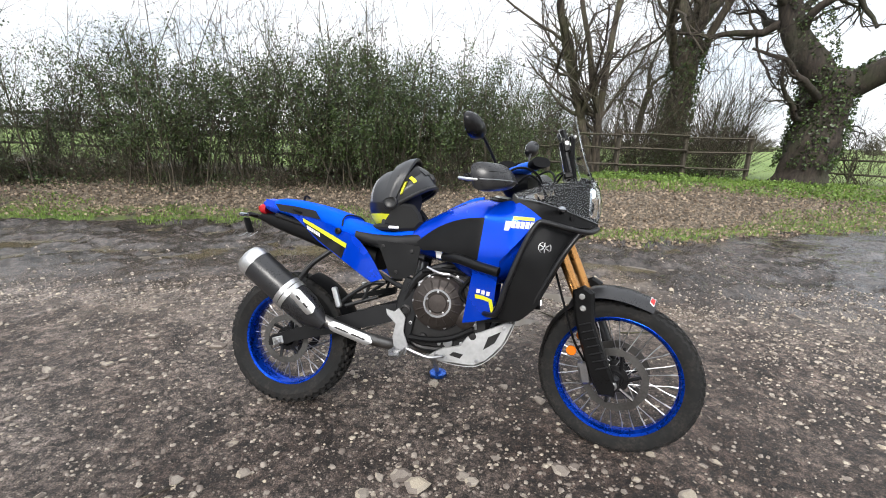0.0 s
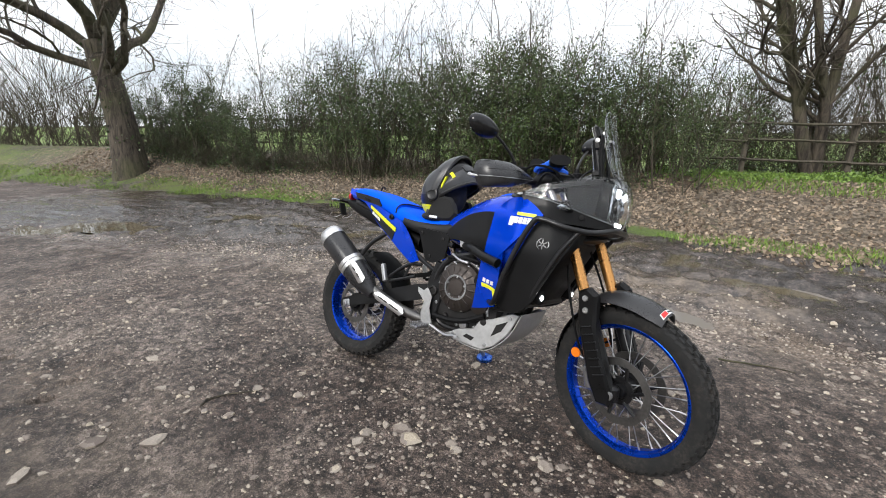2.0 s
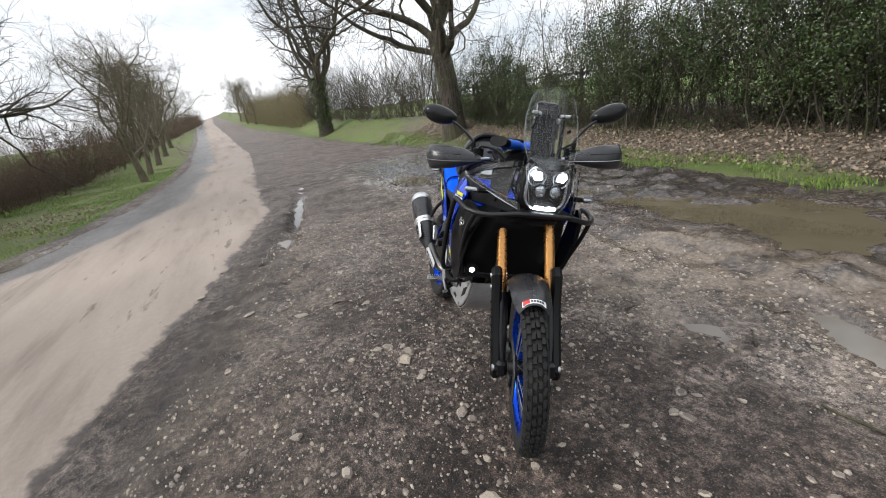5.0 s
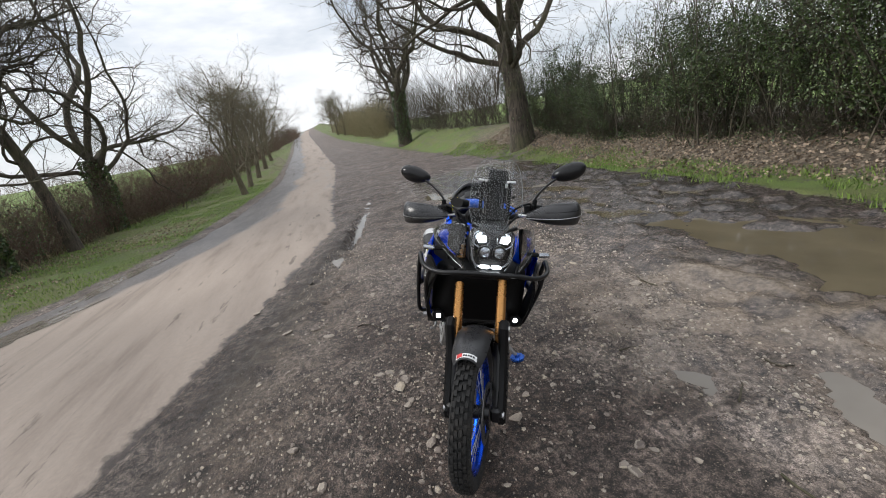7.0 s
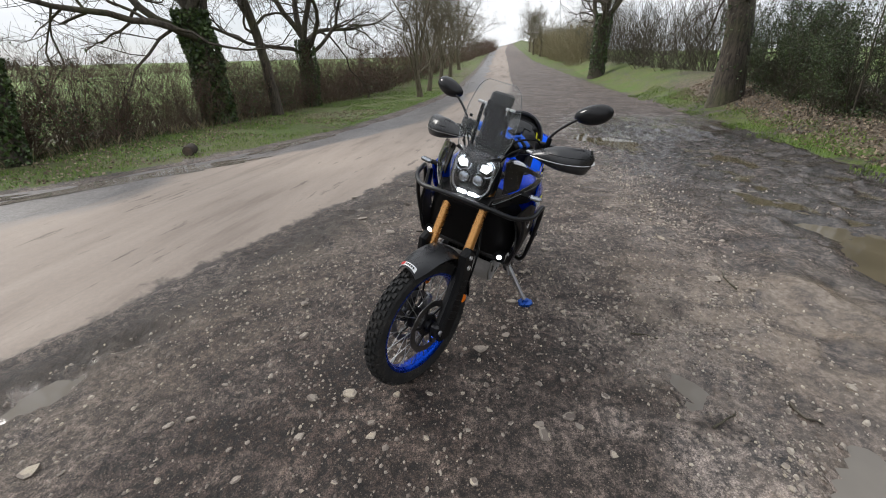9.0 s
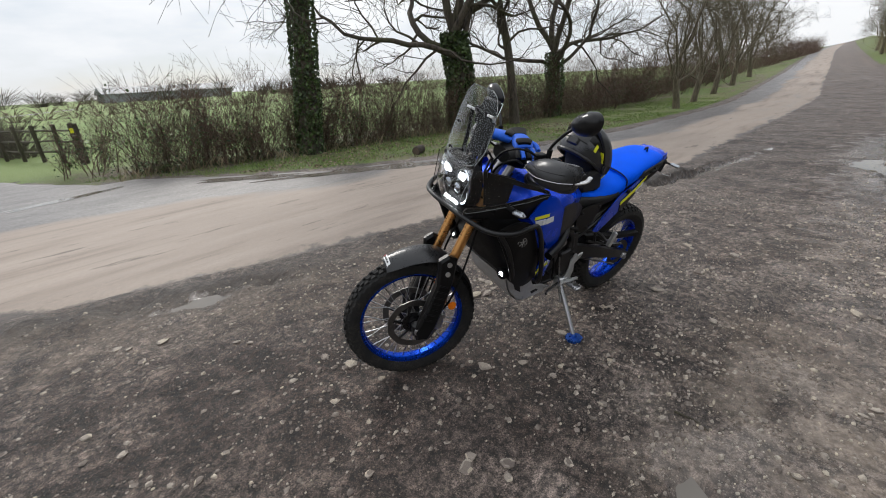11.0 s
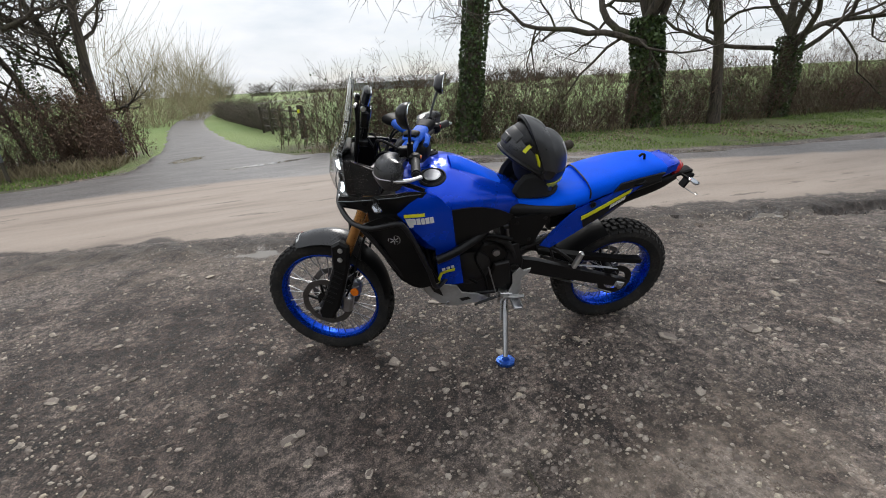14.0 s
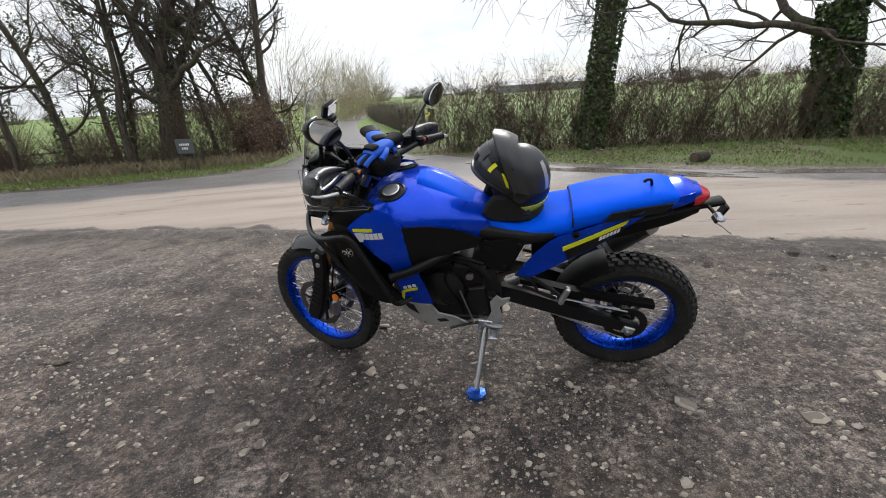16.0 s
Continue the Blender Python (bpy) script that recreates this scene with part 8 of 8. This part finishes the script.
for i, (w, n) in enumerate(((0.36, 6), (0.22, 4))):
    for j in range(n):
        part("lettering_bar", MB().box((w * (0.5 - (j + 0.5) / n), 0.0185, 0.775 - 0.115 * i), (w / n * 0.62, 0.004, 0.062), 0.001), M_WHITE, sign, "white bar")
for s in (-1, 1):
    part("post", MB().box((s * 0.22, -0.04, 0.32), (0.07, 0.05, 0.95), 0.008), M_RAIL, sign)
bx, by = 6.1, -15.0
bz = float(land(bx, by))
bin_ = tagged(new("post_box"), "dark blue lidded box on a post beside the track", "box")
part("body", MB().box((bx, by, bz + 0.55), (0.46, 0.42, 1.05), 0.03), M_BIN, bin_)
part("lid", MB().rings([[(bx + a * 0.26 * k, by + b * 0.24 * k, bz + h) for a, b in ((-1, -1), (1, -1), (1, 1), (-1, 1))] for k, h in ((1.0, 1.08), (1.0, 1.13), (0.75, 1.20), (0.2, 1.23))]), M_BIN, bin_, "sloping lid")
part("plaque", MB().box((bx - 0.05, by + 0.213, bz + 0.75), (0.2, 0.008, 0.14), 0.002), M_PLATE, bin_)
tx, ty = -5.5, -4.75
tz = float(land(tx, ty))
stump = tagged(new("log_stump"), "short dark sawn log lying on the grass verge", "log")
stump.matrix_world = pose(tx, ty, tz + 0.095, 0, 0, 24) @ Matrix.Scale(0.75, 4)
part("bark", MB().lathe([(-0.26, 0.135), (-0.2, 0.15), (-0.05, 0.142), (0.1, 0.155), (0.24, 0.14), (0.26, 0.13)], (0, 0, 0), (1, 0, 0), 20), M_STUMP, stump)
part("cut_face", MB().lathe([(0.2605, 0.122), (0.264, 0.118), (0.262, 0.001)], (0, 0, 0), (1, 0, 0), 20), M_CUT, stump, "dark sawn face")
barn = tagged(new("barn"), "long low grey farm building on the skyline", "barn")
bz = float(land(-60, -205))
part("wall", MB().box((-60, -205, bz + 1.6), (46, 12, 3.2), 0.05), M_BARN, barn)
part("roof", MB().rings([[(x, -205 + y, bz + z) for y, z in ((-6.6, 3.1), (0, 5.4), (6.6, 3.1), (0, 2.9))] for x in (-83.6, -36.4)]), M_BARN, barn)


# ---- grass, fallen leaves, stones and sticks ----
def scatter_grass(name, label, area, count, tall, seed, mat, keep):
    r = np.random.RandomState(seed)
    x, y = r.uniform(area[0], area[1], count), r.uniform(area[2], area[3], count)
    ok = keep(x, y, r)
    x, y = x[ok], y[ok]
    n = len(x)
    z = height(x, y) - 0.01
    a, h = r.uniform(0, 2 * np.pi, n), tall * r.uniform(0.4, 1.3, n)
    w, lean = 0.006 + 0.004 * r.uniform(0, 1, n), r.normal(0, 0.35, (n, 2)) * h[:, None]
    s = np.stack([np.cos(a), np.sin(a)], 1) * w[:, None]
    P = np.stack([x, y, z], 1)
    V = np.stack([P + np.c_[s, 0 * h], P - np.c_[s, 0 * h], P + np.c_[lean * 0.4 - s * 0.6, h * 0.6], P + np.c_[lean, h]], 1)
    idx = np.arange(n * 4).reshape(n, 4)
    mb = MB().add(V.reshape(-1, 3), np.concatenate([idx[:, [0, 1, 2]], idx[:, [0, 2, 3]]]).tolist())
    return thing(name, mb, mat, label, "grass", kind="stuff", sharp=0)


def north_edge(x):
    return np.interp(x, GRASS_N[:, 0], GRASS_N[:, 1])


def south_edge(x):
    return np.interp(x, ROAD_FAR[:, 0], ROAD_FAR[:, 1])


def off_drive(x, y):
    return (np.abs(x - np.interp(-y, -DRIVE[:, 1], DRIVE[:, 0])) > np.interp(-y, -DRIVE[:, 1], DRIVE[:, 2]) + 0.2) | (y > -9)


scatter_grass("verge_grass", "rough green grass along the muddy verge", (-22, 12, 5.8, 9.5), 52000, 0.075, 601, M_GRASS, lambda x, y, r: (y > north_edge(x) - 0.15 + 0.35 * fbm(x, y, 11, 0.6)) & (y < north_edge(x) + 1.0 + 0.8 * fbm(x, y, 13, 0.5)) & (fbm(x, y, 12, 1.1) > -0.12))
scatter_grass("verge_grass", "short winter grass on the verge across the lane", (-30, 0.5, -10, -2.6), 60000, 0.06, 602, M_GRASS, lambda x, y, r: (y < south_edge(x) - 0.25) & (fbm(x, y, 12, 0.9) > -0.2))
scatter_grass("verge_grass", "green grass below the farm sign", (4.2, 18, -10.6, -7.4), 20000, 0.075, 603, M_GRASS, lambda x, y, r: (y < south_edge(x) - 0.15) & off_drive(x, y))
scatter_grass("dry_grass", "pale dead grass stalks at the hedge foot", (-24, 0, -9.9, -6.9), 8000, 0.26, 604, M_STRAW, lambda x, y, r: np.abs(y - np.interp(x, [-30, -12, -4, -0.5], [-7.0, -7.7, -8.2, -9.2])) < 0.5 * r.uniform(0.2, 1, len(x)))
scatter_grass("dry_grass", "pale dead grass stalks under the roadside clump", (4.6, 15, -12, -9.6), 4000, 0.3, 605, M_STRAW, lambda x, y, r: off_drive(x, y))
scatter_grass("ground_ivy", "low bright green weeds at the foot of the fence", (2.0, 13, 9.4, 11.4), 9000, 0.11, 606, M_GRASS, lambda x, y, r: fbm(x, y, 14, 0.9) > -0.1)


def fallen_leaves(area, count, seed, keep, size=0.055):
    r = np.random.RandomState(seed)
    x, y = r.uniform(area[0], area[1], count), r.uniform(area[2], area[3], count)
    ok = keep(x, y, r)
    x, y = x[ok], y[ok]
    P = np.stack([x, y, height(x, y) + r.uniform(0.004, 0.03, len(x))], 1)
    return thing("fallen_leaves", leaves(P, size, r, up=2.2), M_LITTER, "brown fallen oak leaves strewn on the bank", "leaves", kind="stuff", sharp=0)


fallen_leaves((-18, 2, 7.2, 10.2), 15000, 611, lambda x, y, r: y > north_edge(x) + 0.55 + 0.6 * fbm(x, y, 15, 0.5))
fallen_leaves((1.5, 12, 5.6, 10.4), 11000, 612, lambda x, y, r: y > north_edge(x) - 0.2 + 0.5 * fbm(x, y, 15, 0.5))
fallen_leaves((-16, -1, -9.6, -3.2), 7000, 613, lambda x, y, r: (y < south_edge(x) - 0.3) & (fbm(x, y, 16, 0.5) > -0.05))
fallen_leaves((5, 13, -11, -7.8), 3000, 614, lambda x, y, r: y < south_edge(x) - 0.1)


def pebble(seed):
    r = np.random.RandomState(seed)
    n = 7
    a = np.linspace(0, 2 * np.pi, n, endpoint=False) + r.uniform(-0.2, 0.2, n)
    k = r.uniform(0.75, 1.2, n)
    lo = np.stack([k * np.cos(a), 0.75 * k * np.sin(a), np.full(n, -0.35)], 1)
    mid = lo * np.array([1.05, 1.05, 0]) + np.array([0, 0, 0.05])
    hi = lo * np.array([0.62, 0.62, 0]) + np.c_[np.zeros((n, 2)), 0.30 + r.uniform(-0.1, 0.1, n)]
    return MB().rings([lo, mid, hi])


stone_meshes = [pebble(700 + i).mesh("stone", M_STONE, 25) for i in range(10)]
r = np.random.RandomState(720)
big = 0
while big < 300:
    x, y = r.uniform(-3.2, 3.4), r.uniform(-0.3, 3.9)
    if r.uniform() > 0.25 + 0.9 * math.exp(-((y - 1.8) / 1.5) ** 2) or puddle_depth(np.array(x), np.array(y)) > 0.004:
        continue
    s = min(0.050, 0.014 * math.exp(abs(r.normal(0, 0.55))))
    ob = new("stone", stone_meshes[r.randint(10)])
    ob.parent = ground
    ob.matrix_basis = pose(x, y, float(height(x, y)) + 0.15 * s, r.uniform(-12, 12), r.uniform(-12, 12), r.uniform(0, 360)) @ Matrix.Diagonal((s, s, s * 0.6, 1))
    big += 1
chips = MB()
for area, count, lo in (((-4.5, 4.5, -0.9, 4.0), 44000, 0.0050), ((-11, 6, -0.6, 5.6), 12000, 0.0062)):
    x, y = r.uniform(area[0], area[1], count), r.uniform(area[2], area[3], count)
    kerb = np.interp(x, ROAD_NEAR[:, 0], ROAD_NEAR[:, 1])
    dry = (1 - 0.75 * sst(3.2, 4.0, y)) * (0.55 + 0.45 * sst(0.3, 1.6, y))
    ok = (fbm(x, y, 17, 0.8) > r.uniform(-0.5, 0.3, count)) & (y > kerb + 0.15) & (r.uniform(0, 1, count) < dry) & (puddle_depth(x, y) < 0.004)
    x, y = x[ok], y[ok]
    m, n = len(x), 5
    size = np.minimum(0.021, lo * np.exp(np.abs(r.normal(0, 0.62, m))))[:, None]
    a = np.linspace(0, 2 * np.pi, n, endpoint=False)[None] + r.uniform(0, 6, (m, 1))
    k = size * r.uniform(0.65, 1.3, (m, n))
    squeeze = r.uniform(0.55, 1.0, (m, 1))
    base = np.stack([x[:, None] + k * np.cos(a), y[:, None] + k * np.sin(a) * squeeze, np.repeat(-0.3 * size, n, 1)], -1)
    top = np.stack([x[:, None] + 0.6 * k * np.cos(a), y[:, None] + 0.6 * k * np.sin(a) * squeeze, np.repeat(0.42 * size, n, 1)], -1)
    idx = np.arange(m * 2 * n).reshape(m, 2, n)
    nxt = np.roll(idx, -1, 2)
    sides = np.stack([idx[:, 0], nxt[:, 0], nxt[:, 1], idx[:, 1]], -1).reshape(-1, 4)
    chips.add(np.stack([base, top], 1).reshape(-1, 3), sides.tolist() + idx[:, 1].tolist())
allv = np.concatenate(chips.v)
allv[:, 2] += height(allv[:, 0], allv[:, 1])
chips.v = [allv]
gravel = thing("gravel", chips, M_STONE, "small pale gravel pressed into the mud", "gravel", kind="stuff", sharp=0)
for i, (x, y, ln, turn) in enumerate(((0.75, 3.35, 0.30, 20), (0.25, 2.75, 0.16, 60), (1.35, 2.72, 0.42, 15), (0.95, 2.95, 0.20, 130), (-1.2, 1.1, 0.35, 100), (2.4, 1.5, 0.22, 40), (-0.4, 3.6, 0.3, 170))):
    g = Growth(800 + i)
    pts, _ = g.line((0, 0, 0), (math.cos(radians(turn)), math.sin(radians(turn)), 0), ln, 6, 0.25, 0)
    pts[:, 0] += x
    pts[:, 1] += y
    pts[:, 2] = height(pts[:, 0], pts[:, 1]) + 0.006
    thing("stick", MB().tube(pts, np.linspace(0.006, 0.003, 7), 6), M_TWIG, "thin fallen stick lying on the wet gravel", "stick", "sticks")
